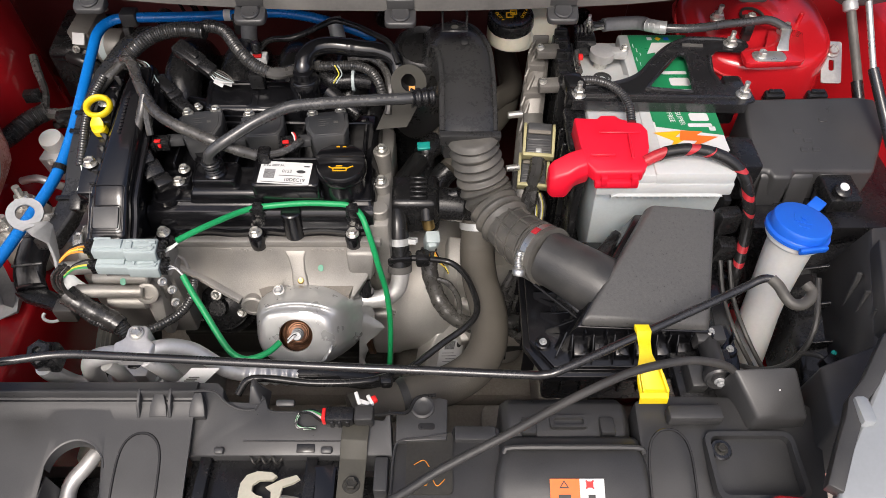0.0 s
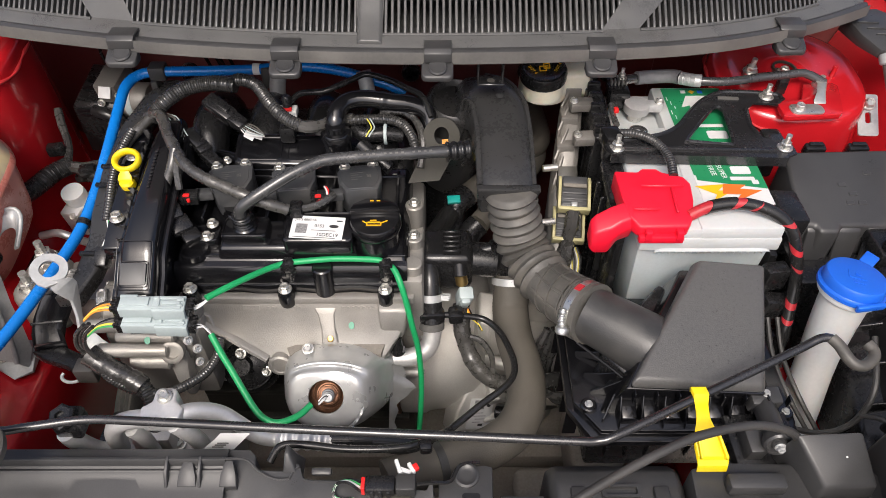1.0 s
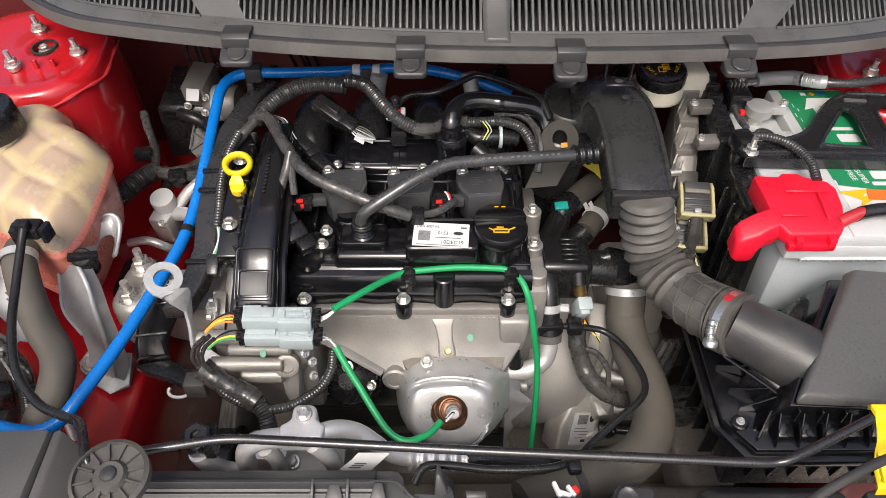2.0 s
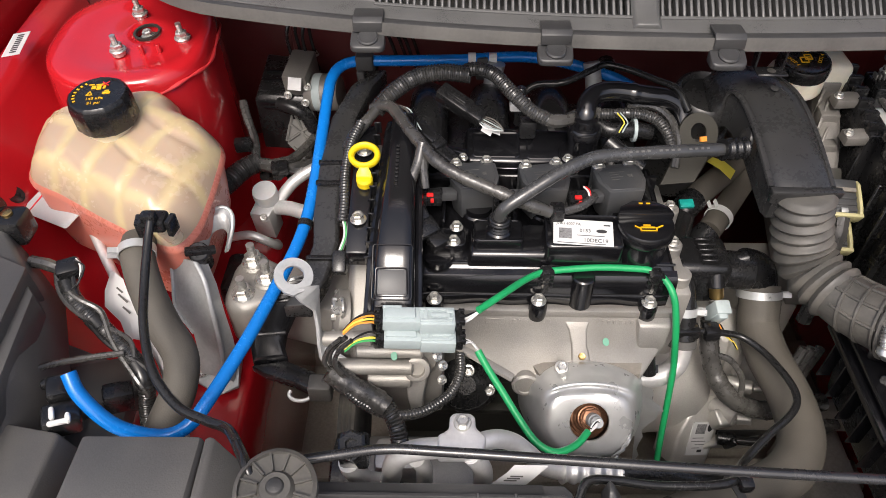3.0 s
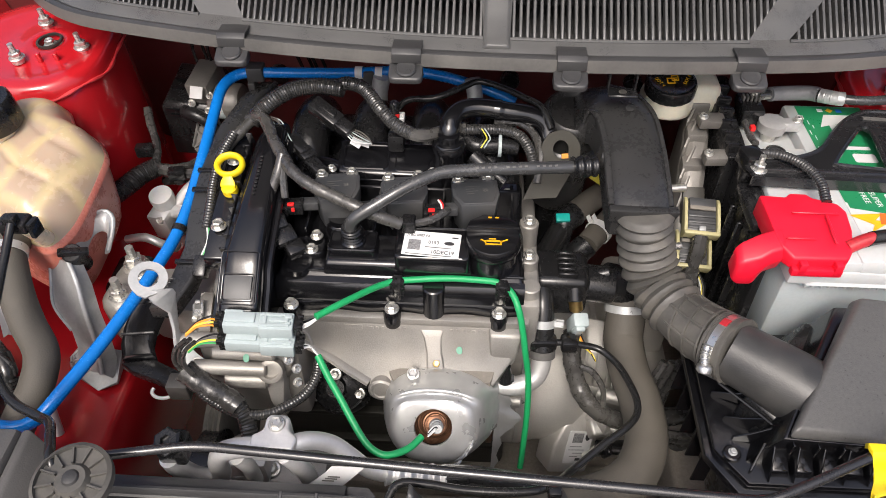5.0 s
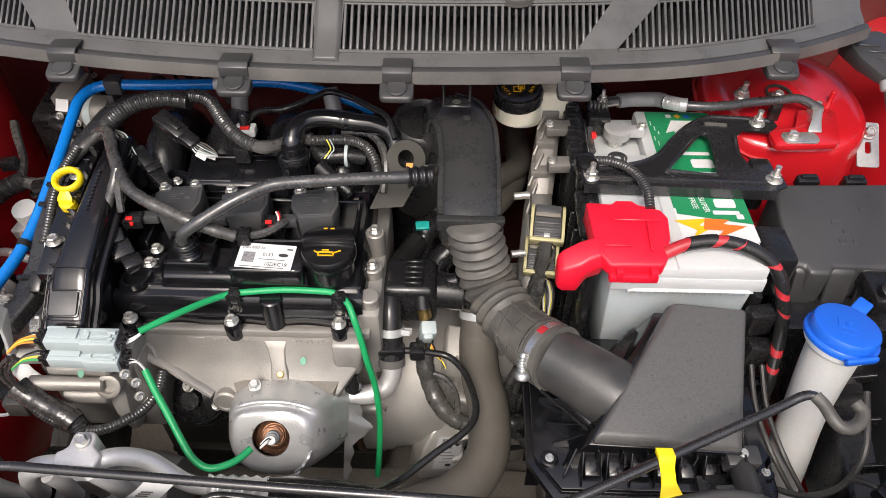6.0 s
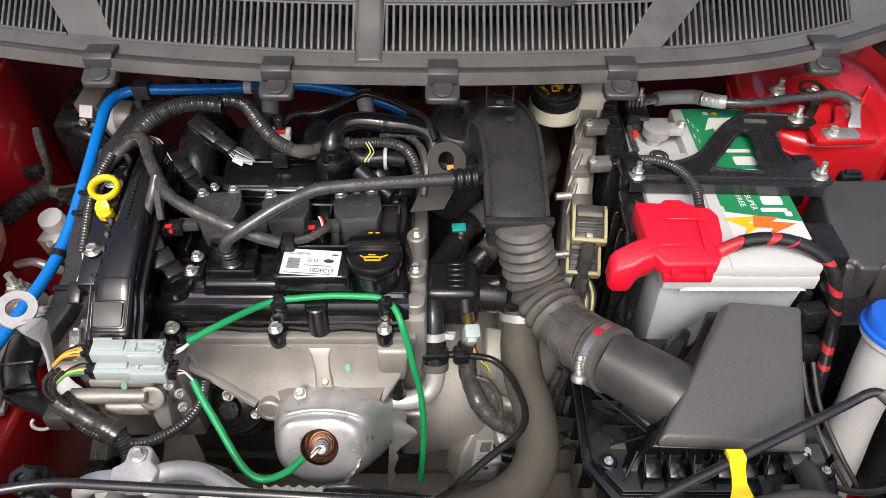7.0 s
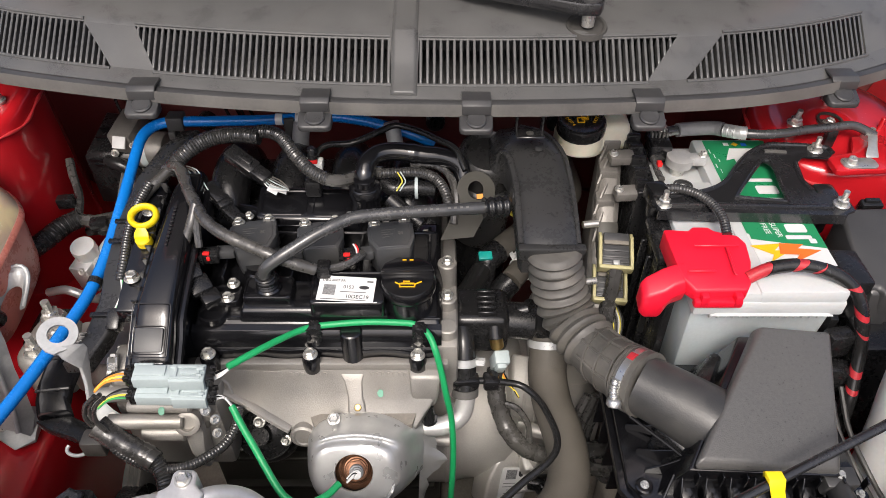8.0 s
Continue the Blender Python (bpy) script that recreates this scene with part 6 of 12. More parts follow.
    part("red_streak", bm, M_REDPRINT, q, "red printed streak")


def left_hoses():
    t = thing("coolant_hose", (-0.65, 0.55, 0.60), "dusty grey-brown rubber coolant hose from the tank", "hose", "coolant hoses")
    bm = B()
    tube(bm, [(-0.695, 0.640, 0.815), (-0.690, 0.618, 0.815), (-0.672, 0.580, 0.795), (-0.650, 0.548, 0.780), (-0.628, 0.520, 0.762), (-0.628, 0.490, 0.742), (-0.640, 0.458, 0.722), (-0.652, 0.425, 0.690), (-0.66, 0.39, 0.64)], 0.0185, 18, 0.0025, ribbed(0.005, 0.015))
    part("hose", bm, M_HOSE, t)
    clamp_band("clamp", (-0.690, 0.620, 0.818), (0.25, -0.9, -0.2), 0.019, t, ear_dir=(-1, -0.3, 0.3))
    # thin vent hose from the connector to the front
    t = thing("vent_hose", (-0.58, 0.45, 0.70), "thin black vent hose looping from the coolant tank", "hose")
    bm = B()
    tube(bm, [(-0.652, 0.604, 0.880), (-0.652, 0.585, 0.868), (-0.648, 0.545, 0.850), (-0.638, 0.500, 0.838), (-0.618, 0.455, 0.828), (-0.588, 0.424, 0.820), (-0.556, 0.408, 0.822), (-0.534, 0.396, 0.830), (-0.514, 0.368, 0.846), (-0.500, 0.345, 0.850), (-0.49, 0.33, 0.80)], 0.0046, 12, 0.006)
    part("hose", bm, M_WIRE, t)
    # blue tube round the bay
    t = thing("blue_tube", (-0.5, 0.7, 0.70), "glossy blue nylon tube routed round the engine", "tube")
    bm = B()
    tube(bm, [(-0.10, 0.912, 0.850), (-0.125, 0.918, 0.860), (-0.167, 0.927, 0.870), (-0.21, 0.934, 0.877), (-0.258, 0.937, 0.880), (-0.334, 0.928, 0.880), (-0.42, 0.926, 0.879), (-0.470, 0.924, 0.879), (-0.492, 0.915, 0.877), (-0.503, 0.895, 0.872), (-0.507, 0.870, 0.860), (-0.510, 0.80, 0.833), (-0.513, 0.735, 0.810), (-0.519, 0.685, 0.795), (-0.531, 0.634, 0.785), (-0.558, 0.546, 0.770), (-0.585, 0.473, 0.760), (-0.602, 0.447, 0.750), (-0.624, 0.437, 0.745), (-0.650, 0.433, 0.757), (-0.672, 0.435, 0.775), (-0.695, 0.448, 0.800), (-0.705, 0.462, 0.815)], 0.0074, 14, 0.006)
    part("tube", bm, M_BLUEHOSE, t)
    for x, y, z in ((-0.462, 0.926, 0.879),):
        bm = B()
        box(bm, (x, y, z), (0.024, 0.022, 0.022), bev=0.003)
        box(bm, (x - 0.006, y - 0.006, z - 0.016), (0.010, 0.02, 0.014), bev=0.002)
        part("clip", bm, M_MATT, t, "black tube clip")
    for x, mm in ((-0.318, M_WHITE), (-0.290, M_BLACK)):
        bm = B()
        ring(bm, (x, 0.930, 0.880), (1, 0, 0), 0.0076, 0.001, 0.010)
        part("band", bm, M_WHITE, t, "white marker band")
    bm = B()
    box(bm, (-0.304, 0.931, 0.868), (0.016, 0.018, 0.034), bev=0.003)
    part("clip", bm, M_MATT, t, "black tube clip")
    bm = B()
    ring(bm, (-0.5175, 0.690, 0.797), (-0.1, -1, -0.25), 0.0076, 0.0012, 0.008)
    part("tie", bm, M_BLACK, t)
    # bare pipe on the red panel, with a paper tag wrapped on it
    bm = B()
    tube(bm, [(-0.822, 0.752, 0.782), (-0.801, 0.723, 0.775), (-0.767, 0.674, 0.755), (-0.737, 0.632, 0.740), (-0.703, 0.589, 0.720), (-0.673, 0.552, 0.700), (-0.661, 0.522, 0.670), (-0.655, 0.50, 0.62)], 0.0062, 12, 0.008)
    solo("metal_pipe", bm, M_ALU, "thin bare aluminium pipe along the red inner wing", "pipe")
    tg = thing("pipe_tag", (-0.73, 0.61, 0.72), "creased white paper tag printed in grey on the aluminium pipe", "tag")
    sheet = [[(-0.749, 0.648, 0.757), (-0.740, 0.640, 0.7625), (-0.730, 0.634, 0.7575)], [(-0.750, 0.622, 0.750), (-0.738, 0.622, 0.7525), (-0.721, 0.618, 0.7500)], [(-0.746, 0.604, 0.743), (-0.730, 0.606, 0.7455), (-0.706, 0.601, 0.7375)], [(-0.726, 0.590, 0.733), (-0.714, 0.590, 0.7365), (-0.700, 0.587, 0.7310)], [(-0.711, 0.566, 0.725), (-0.705, 0.568, 0.7290), (-0.698, 0.569, 0.7250)]]
    bm = B()
    g = [[bm.verts.new(p) for p in row] for row in sheet]
    for a, b in zip(g, g[1:]):
        for k in range(2):
            bm.faces.new((a[k], a[k + 1], b[k + 1], b[k]))
    bmesh.ops.subdivide_edges(bm, edges=bm.edges[:], cuts=2, use_grid_fill=True, smooth=0.3)
    bmesh.ops.solidify(bm, geom=list(bm.faces), thickness=0.0006)
    part("paper", bm, M_PAPER, tg)
    for (x, y, z, w) in ((-0.733, 0.622, 0.7537, 0.016), (-0.725, 0.611, 0.7500, 0.018), (-0.719, 0.599, 0.7430, 0.014)):
        bm = B()
        box(bm, (x, y, z), (w, 0.0022, 0.0004), (18, 6, -38))
        part("print_bar", bm, M_STRIP, tg)


def left_looms():
    t = thing("wiring_loom", (-0.75, 0.58, 0.66), "black corrugated wiring loom on the red inner wing", "wiring loom", "wiring looms")
    run = [(-0.772, 0.603, 0.798), (-0.757, 0.579, 0.785), (-0.730, 0.560, 0.770), (-0.705, 0.541, 0.760), (-0.681, 0.522, 0.750), (-0.669, 0.504, 0.735), (-0.673, 0.492, 0.700), (-0.675, 0.47, 0.65)]
    bm = B()
    loom(bm, run, 0.0092, 12)
    part("conduit", bm, M_LOOM, t)
    # strands and tape wound along it
    C = spline(run, 0.0025)
    for k, (r_, ph, mm) in enumerate(((0.0030, 0.0, M_WIRE), (0.0026, 2.4, M_TAPE), (0.0034, 4.4, M_TAPE))):
        bm = B()
        tube(bm, [c + V(0.0102 * math.cos(0.105 * i_ + ph), 0.0102 * math.sin(0.105 * i_ + ph) * 0.7, 0.0075 + 0.004 * math.sin(0.105 * i_ + ph)) for i_, c in enumerate(C[:70])][::4], r_, 8, 0.004)
        part("strand", bm, mm, t)
    for i0, i1 in ((2, 8), (24, 30), (52, 62)):
        bm = B()
        wrap(bm, C, i0, i1, 0.0106, 1.6)
        part("tape", bm, M_WIRE, t)
    bm = B()
    taped(bm, [(-0.690, 0.524, 0.762), (-0.705, 0.520, 0.764), (-0.728, 0.512, 0.768), (-0.748, 0.500, 0.776), (-0.765, 0.484, 0.785)], 0.0036)
    part("branch", bm, M_TAPE, t)
    bm = B()
    taped(bm, [(-0.765, 0.600, 0.806), (-0.785, 0.605, 0.812), (-0.806, 0.610, 0.812)], 0.0068)
    part("branch", bm, M_TAPE, t)
    bm = B()
    box(bm, (-0.764, 0.604, 0.806), (0.026, 0.022, 0.020), (10, 0, 24), 0.005)
    part("plug", bm, M_BLACK, t)
    for k, mm in enumerate((M_WHITEWIRE, M_STRIP, M_WIRE)):
        bm = B()
        tube(bm, [(-0.756, 0.612 - 0.002 * k, 0.815), (-0.748 + 0.002 * k, 0.602, 0.813), (-0.748, 0.590 - 0.002 * k, 0.804), (-0.756, 0.582, 0.796)], 0.0012, 6, 0.003)
        part("wire", bm, mm, t)
    # black lower panel in front of the rail
    bm = B()
    loft(bm, [[(-0.86, 0.606, 0.700), (-0.742, 0.561, 0.700), (-0.700, 0.520, 0.700), (-0.690, 0.36, 0.690), (-0.86, 0.36, 0.690)], [(-0.86, 0.606, 0.672), (-0.742, 0.561, 0.672), (-0.700, 0.520, 0.672), (-0.690, 0.36, 0.665), (-0.86, 0.36, 0.665)]], bev=0.003)
    solo("splash_shield", bm, M_HEAD, "grey-black plastic splash shield below the headlamp wiring", "splash shield")
    t = thing("wiring_loom", (-0.64, 0.84, 0.70), "black corrugated wiring loom behind the coolant tank", "wiring loom", "wiring looms")
    bm = B()
    loom(bm, [(-0.672, 0.800, 0.742), (-0.655, 0.825, 0.745), (-0.640, 0.850, 0.748), (-0.620, 0.868, 0.750)], 0.0145)
    part("conduit", bm, M_LOOM, t)
    bm = B()
    taped(bm, [(-0.625, 0.865, 0.75), (-0.600, 0.862, 0.748), (-0.575, 0.860, 0.745), (-0.545, 0.870, 0.742), (-0.53, 0.90, 0.74)], 0.0095)
    part("branch", bm, M_TAPE, t)
    bm = B()
    taped(bm, [(-0.622, 0.870, 0.752), (-0.628, 0.900, 0.765), (-0.640, 0.925, 0.785), (-0.648, 0.945, 0.80)], 0.0062)
    part("branch", bm, M_TAPE, t)
    bm = B()
    taped(bm, [(-0.60, 0.862, 0.75), (-0.575, 0.885, 0.742), (-0.56, 0.925, 0.735), (-0.55, 0.97, 0.73)], 0.0075)
    part("branch", bm, M_TAPE, t)
    for p in ((-0.640, 0.884, 0.768), (-0.585, 0.852, 0.752)):
        bm = B()
        box(bm, p, (0.024, 0.016, 0.018), (0, 0, 10), 0.003)
        part("clip", bm, M_BLACK, t)
    # plug cluster low in the front corner
    t = thing("plug_cluster", (-0.72, 0.47, 0.70), "cluster of black and white electrical plugs by the headlamp", "electrical plug")
    for (p, s, mm) in (((-0.695, 0.490, 0.730), (0.030, 0.022, 0.03), M_BLACK), ((-0.722, 0.458, 0.790), (0.022, 0.026, 0.022), M_BLACK), ((-0.714, 0.428, 0.798), (0.005, 0.014, 0.007), M_WHITE), ((-0.706, 0.420, 0.796), (0.018, 0.005, 0.006), M_WHITE), ((-0.697, 0.424, 0.798), (0.005, 0.011, 0.007), M_WHITE), ((-0.735, 0.462, 0.795), (0.010, 0.010, 0.010), M_BLACK), ((-0.73, 0.52, 0.70), (0.07, 0.06, 0.03), M_MATT), ((-0.712, 0.432, 0.782), (0.034, 0.026, 0.024), M_BLACK)):
        bm = B()
        box(bm, p, s, (0, 12, 25), 0.004)
        part("plug", bm, mm, t)


def mounts():
    t = thing("engine_mount", (-0.59, 0.66, 0.60), "cast aluminium engine mount arm with three zinc nuts", "engine mount")
    bm = B()
    prism(bm, [(-0.618, 0.622), (-0.590, 0.606), (-0.560, 0.622), (-0.545, 0.655), (-0.556, 0.690), (-0.588, 0.706), (-0.615, 0.688)], 0.655, 0.735, 0.014, 3)
    loft(bm, [[(-0.56, 0.625, 0.66), (-0.56, 0.69, 0.66), (-0.56, 0.69, 0.725), (-0.56, 0.625, 0.725)], [(-0.455, 0.61, 0.64), (-0.455, 0.70, 0.64), (-0.455, 0.70, 0.73), (-0.455, 0.61, 0.73)]], bev=0.006)
    part("arm", bm, M_CAST, t)
    for x, y, z in ((-0.5885, 0.683, 0.735), (-0.566, 0.655, 0.735), (-0.5915, 0.634, 0.728)):
        bm = B()
        cyl(bm, (x, y, z - 0.03), (x, y, z + 0.004), 0.017, 18, 0.003)
        part("boss", bm, M_CAST, t)
        bolt((x, y, z + 0.004), size=0.014, parent=t, stud=True, name="flange_nut")
    bm = B()
    span(bm, (-0.640, 0.665, 0.66), (-0.59, 0.735, 0.705), 0.01)
    part("rubber_block", bm, M_WIRE, t)
    # galvanised bracket: folded wall with a ridge, arched flange behind, foot on the rail
    t = thing("mount_bracket", (-0.65, 0.62, 0.60), "galvanised steel engine mount bracket bolted to the rail", "bracket")
    wall = [[(-0.675, 0.655, 0.775), (-0.637, 0.634, 0.790), (-0.630, 0.648, 0.785)], [(-0.671, 0.632, 0.755), (-0.624, 0.615, 0.775), (-0.619, 0.631, 0.755)], [(-0.669, 0.614, 0.730), (-0.619, 0.598, 0.745), (-0.612, 0.613, 0.725)], [(-0.652, 0.600, 0.700), (-0.617, 0.588, 0.710), (-0.607, 0.602, 0.690)], [(-0.651, 0.593, 0.675), (-0.618, 0.582, 0.680), (-0.606, 0.593, 0.655)], [(-0.658, 0.584, 0.640), (-0.619, 0.571, 0.650), (-0.612, 0.577, 0.630)]]
    bm = B()
    g = [[bm.verts.new(p) for p in row] for row in wall]
    for a, b in zip(g, g[1:]):
        for k in range(2):
            bm.faces.new((a[k], a[k + 1], b[k + 1], b[k]))
    bmesh.ops.subdivide_edges(bm, edges=bm.edges[:], cuts=2, use_grid_fill=True, smooth=0.35)
    bmesh.ops.recalc_face_normals(bm, faces=bm.faces)
    bmesh.ops.solidify(bm, geom=list(bm.faces), thickness=0.003)
    part("wall", bm, M_GALV, t)
    bm = B()
    tube(bm, [r[1] for r in wall], 0.0034, 10, 0.005)
    part("ridge", bm, M_GALV, t)
    bm = B()
    tube(bm, [r[0] for r in wall[:4]], 0.0022, 8, 0.005)
    part("rolled_edge", bm, M_GALV, t)
    bm = B()
    arch = [Vector(p) for p in spline([(-0.636, 0.642, 0.788), (-0.642, 0.683, 0.790), (-0.639, 0.708, 0.795), (-0.623, 0.716, 0.800), (-0.612, 0.712, 0.795), (-0.609, 0.699, 0.785), (-0.616, 0.682, 0.762)], 0.006)]
    hub = Vector((-0.624, 0.672, 0.762))
    loft(bm, [[p, p + (hub - p) * 0.20 + Vector((0, 0, 0.005)), p + (hub - p) * 0.42, p + (hub - p) * 0.42 - Vector((0, 0, 0.003)), p - Vector((0, 0, 0.004))] for p in arch])
    part("arched_flange", bm, M_GALV, t)
    bm = B()
    tube(bm, arch, 0.0026, 8, 0.006)
    part("flange_bead", bm, M_GALV, t)
    bm = B()
    prism(bm, [(-0.678, 0.600), (-0.664, 0.580), (-0.628, 0.560), (-0.606, 0.572), (-0.610, 0.612), (-0.668, 0.618)], 0.626, lambda x, y: 0.634 + 0.35 * (y - 0.58), 0.0015)
    part("foot", bm, M_GALV, t)
    bm = B()
    lathe(bm, [(0.017, -0.004), (0.018, 0.0), (0.016, 0.003)], (-0.6560, 0.5955, 0.6430), (0, -0.25, 1), 24)
    part("washer", bm, M_ZINC, t)
    bolt((-0.6560, 0.5955, 0.6455), (0, -0.25, 1), 0.0130, t)
    # lifting eye: a ring facing up, its strap turned on edge and bent in to the block
    t = thing("lifting_eye", (-0.49, 0.56, 0.70), "zinc plated steel lifting eye bolted to the engine", "lifting eye", "lifting eyes")
    bm = B()
    me_ = Matrix.Translation((-0.5085, 0.5800, 0.8260)) @ Euler((radians(16), radians(18), radians(-4))).to_matrix().to_4x4()
    plate(bm, arc(0, 0, 0.0205, -62, 236, 30) + [(-0.004, -0.0215), (0.006, -0.0225)], arc(0.0, 0.0005, 0.0108, 0, 345, 22), 0.002, 0.004, me_)
    part("eye", bm, M_GALV, t)
    bm = B()
    rings = []
    for (x, y, z, w, a) in ((-0.500, 0.568, 0.821, 0.013, 0.15), (-0.492, 0.568, 0.812, 0.013, 0.5), (-0.487, 0.571, 0.798, 0.012, 0.9), (-0.486, 0.562, 0.778, 0.011, 1.0), (-0.486, 0.552, 0.760, 0.010, 1.0), (-0.483, 0.546, 0.744, 0.010, 0.85), (-0.473, 0.540, 0.734, 0.010, 0.45), (-0.459, 0.536, 0.729, 0.010, 0.25)):
        across = V(1 - a, 0, 0) + V(0, 0.82, 0.50) * a
        across.normalize()
        up = V(a, 0, 0) + V(0, -0.50, 0.82) * (1 - a)
        up.normalize()
        c = V(x, y, z)
        rings.append([c - across * w - up * 0.002, c + across * w - up * 0.002, c + across * w + up * 0.002, c - across * w + up * 0.002])
    loft(bm, rings, bev=0.0008)
    part("strap", bm, M_GALV, t)
    bolt((-0.464, 0.537, 0.732), (0.1, -0.5, 0.9), 0.0065, t)
    # black cable guide below it
    t = thing("cable_guide", (-0.53, 0.56, 0.66), "black plastic cable guide below the lifting eye", "cable guide")
    bm = B()
    rings = []
    for (x, y, z, w) in ((-0.516, 0.622, 0.776, 0.014), (-0.528, 0.610, 0.764, 0.017), (-0.542, 0.598, 0.748, 0.0185), (-0.552, 0.586, 0.730, 0.0185), (-0.556, 0.574, 0.714, 0.0185), (-0.552, 0.562, 0.702, 0.020)):
        rings.append([(x - w, y - 0.004, z - 0.016), (x - w, y - 0.002, z - 0.002), (x - w + 0.005, y, z + 0.003), (x + w - 0.005, y + 0.004, z + 0.003), (x + w, y + 0.004, z - 0.003), (x + w, y + 0.002, z - 0.016)])
    loft(bm, rings, bev=0.0012)
    part("channel", bm, M_COVER, t)
    for f, (x, y, z) in enumerate(((-0.537, 0.603, 0.758), (-0.5535, 0.582, 0.7235))):
        bm = B()
        box(bm, (x, y, z), (0.040, 0.004, 0.004), (45, 0, 8), 0.0012)
        part("step", bm, M_BLACK, t)
    for k in range(5):
        bm = B()
        box(bm, (-0.517 - 0.0028 * k, 0.6215 - 0.0035 * k, 0.7800 - 0.0035 * k), (0.018, 0.0012, 0.0016), (40, 0, 12))
        part("grip_rib", bm, M_BLACK, t)
    bm = B()
    prism(bm, [(-0.574, 0.556), (-0.536, 0.566), (-0.498, 0.548), (-0.478, 0.528), (-0.494, 0.520), (-0.520, 0.533), (-0.556, 0.545)], 0.684, lambda x, y: 0.697 - 0.10 * (y - 0.55) + 0.04 * abs(x + 0.525), 0.003)
    part("lower_plate", bm, M_BLACK, t)
    bm = B()
    span(bm, (-0.500, 0.512, 0.690), (-0.474, 0.534, 0.716), 0.003)
    part("end_clip", bm, M_MATT, t)
    bm = B()
    tube(bm, [(-0.512 + 0.013 * math.cos(a), 0.523 + 0.007 * math.sin(a), 0.690 + 0.003 * math.sin(a)) for a in [radians(150 + 20 * i) for i in range(13)]], 0.0022, 8, 0.003)
    part("wire_loop", bm, M_GALV, t, "bent steel wire loop")
    # channel along the front of the engine
    t = thing("harness_channel", (-0.49, 0.75, 0.76), "black plastic harness channel beside the timing cover", "harness channel")
    bm = B()
    rings = []
    for (x, y, z, w) in ((-0.448, 0.928, 0.862, 0.014), (-0.466, 0.895, 0.858, 0.015), (-0.484, 0.84, 0.846, 0.016), (-0.492, 0.76, 0.828, 0.015), (-0.493, 0.70, 0.806, 0.015), (-0.490, 0.665, 0.792, 0.015), (-0.500, 0.625, 0.775, 0.015), (-0.516, 0.590, 0.765, 0.015)):
        rings.append([(x - w, y, z - 0.02), (x - w, y, z - 0.002), (x - w + 0.004, y, z), (x + w - 0.004, y, z + 0.002), (x + w, y, z), (x + w, y, z - 0.02)])
    loft(bm, rings, bev=0.001)
    part("channel", bm, M_DUCT, t)
    for (x, y, z) in ((-0.492, 0.735, 0.824), (-0.492, 0.765, 0.831), (-0.495, 0.645, 0.786)):
        bm = B()
        box(bm, (x, y, z), (0.031, 0.006, 0.0050), (8, 0, 0), 0.001)
        part("strap", bm, M_BLACK, t)
    # thin sensor loom beside the dipstick
    t = thing("sensor_loom", (-0.468, 0.68, 0.80), "thin black corrugated sensor loom beside the dipstick", "wiring loom", "wiring looms")
    bm = B()
    loom(bm, [(-0.452, 0.775, 0.884), (-0.462, 0.750, 0.872), (-0.466, 0.715, 0.858), (-0.465, 0.680, 0.842), (-0.466, 0.660, 0.830)], 0.0058)
    part("conduit", bm, M_LOOM, t)
    for k, mm in enumerate((M_WHITEWIRE, M_GREENWIRE, M_WIRE)):
        bm = B()
        tube(bm, [(-0.466 + 0.002 * k, 0.664, 0.833), (-0.463 + 0.002 * k, 0.648, 0.822), (-0.468 + 0.002 * k, 0.632, 0.812)], 0.0012, 6, 0.003)
        part("wire", bm, mm, t)
    bm = B()
    box(bm, (-0.467, 0.622, 0.803), (0.016, 0.026, 0.018), (30, 0, 0), 0.003)
    part("plug", bm, M_BLACK, t)


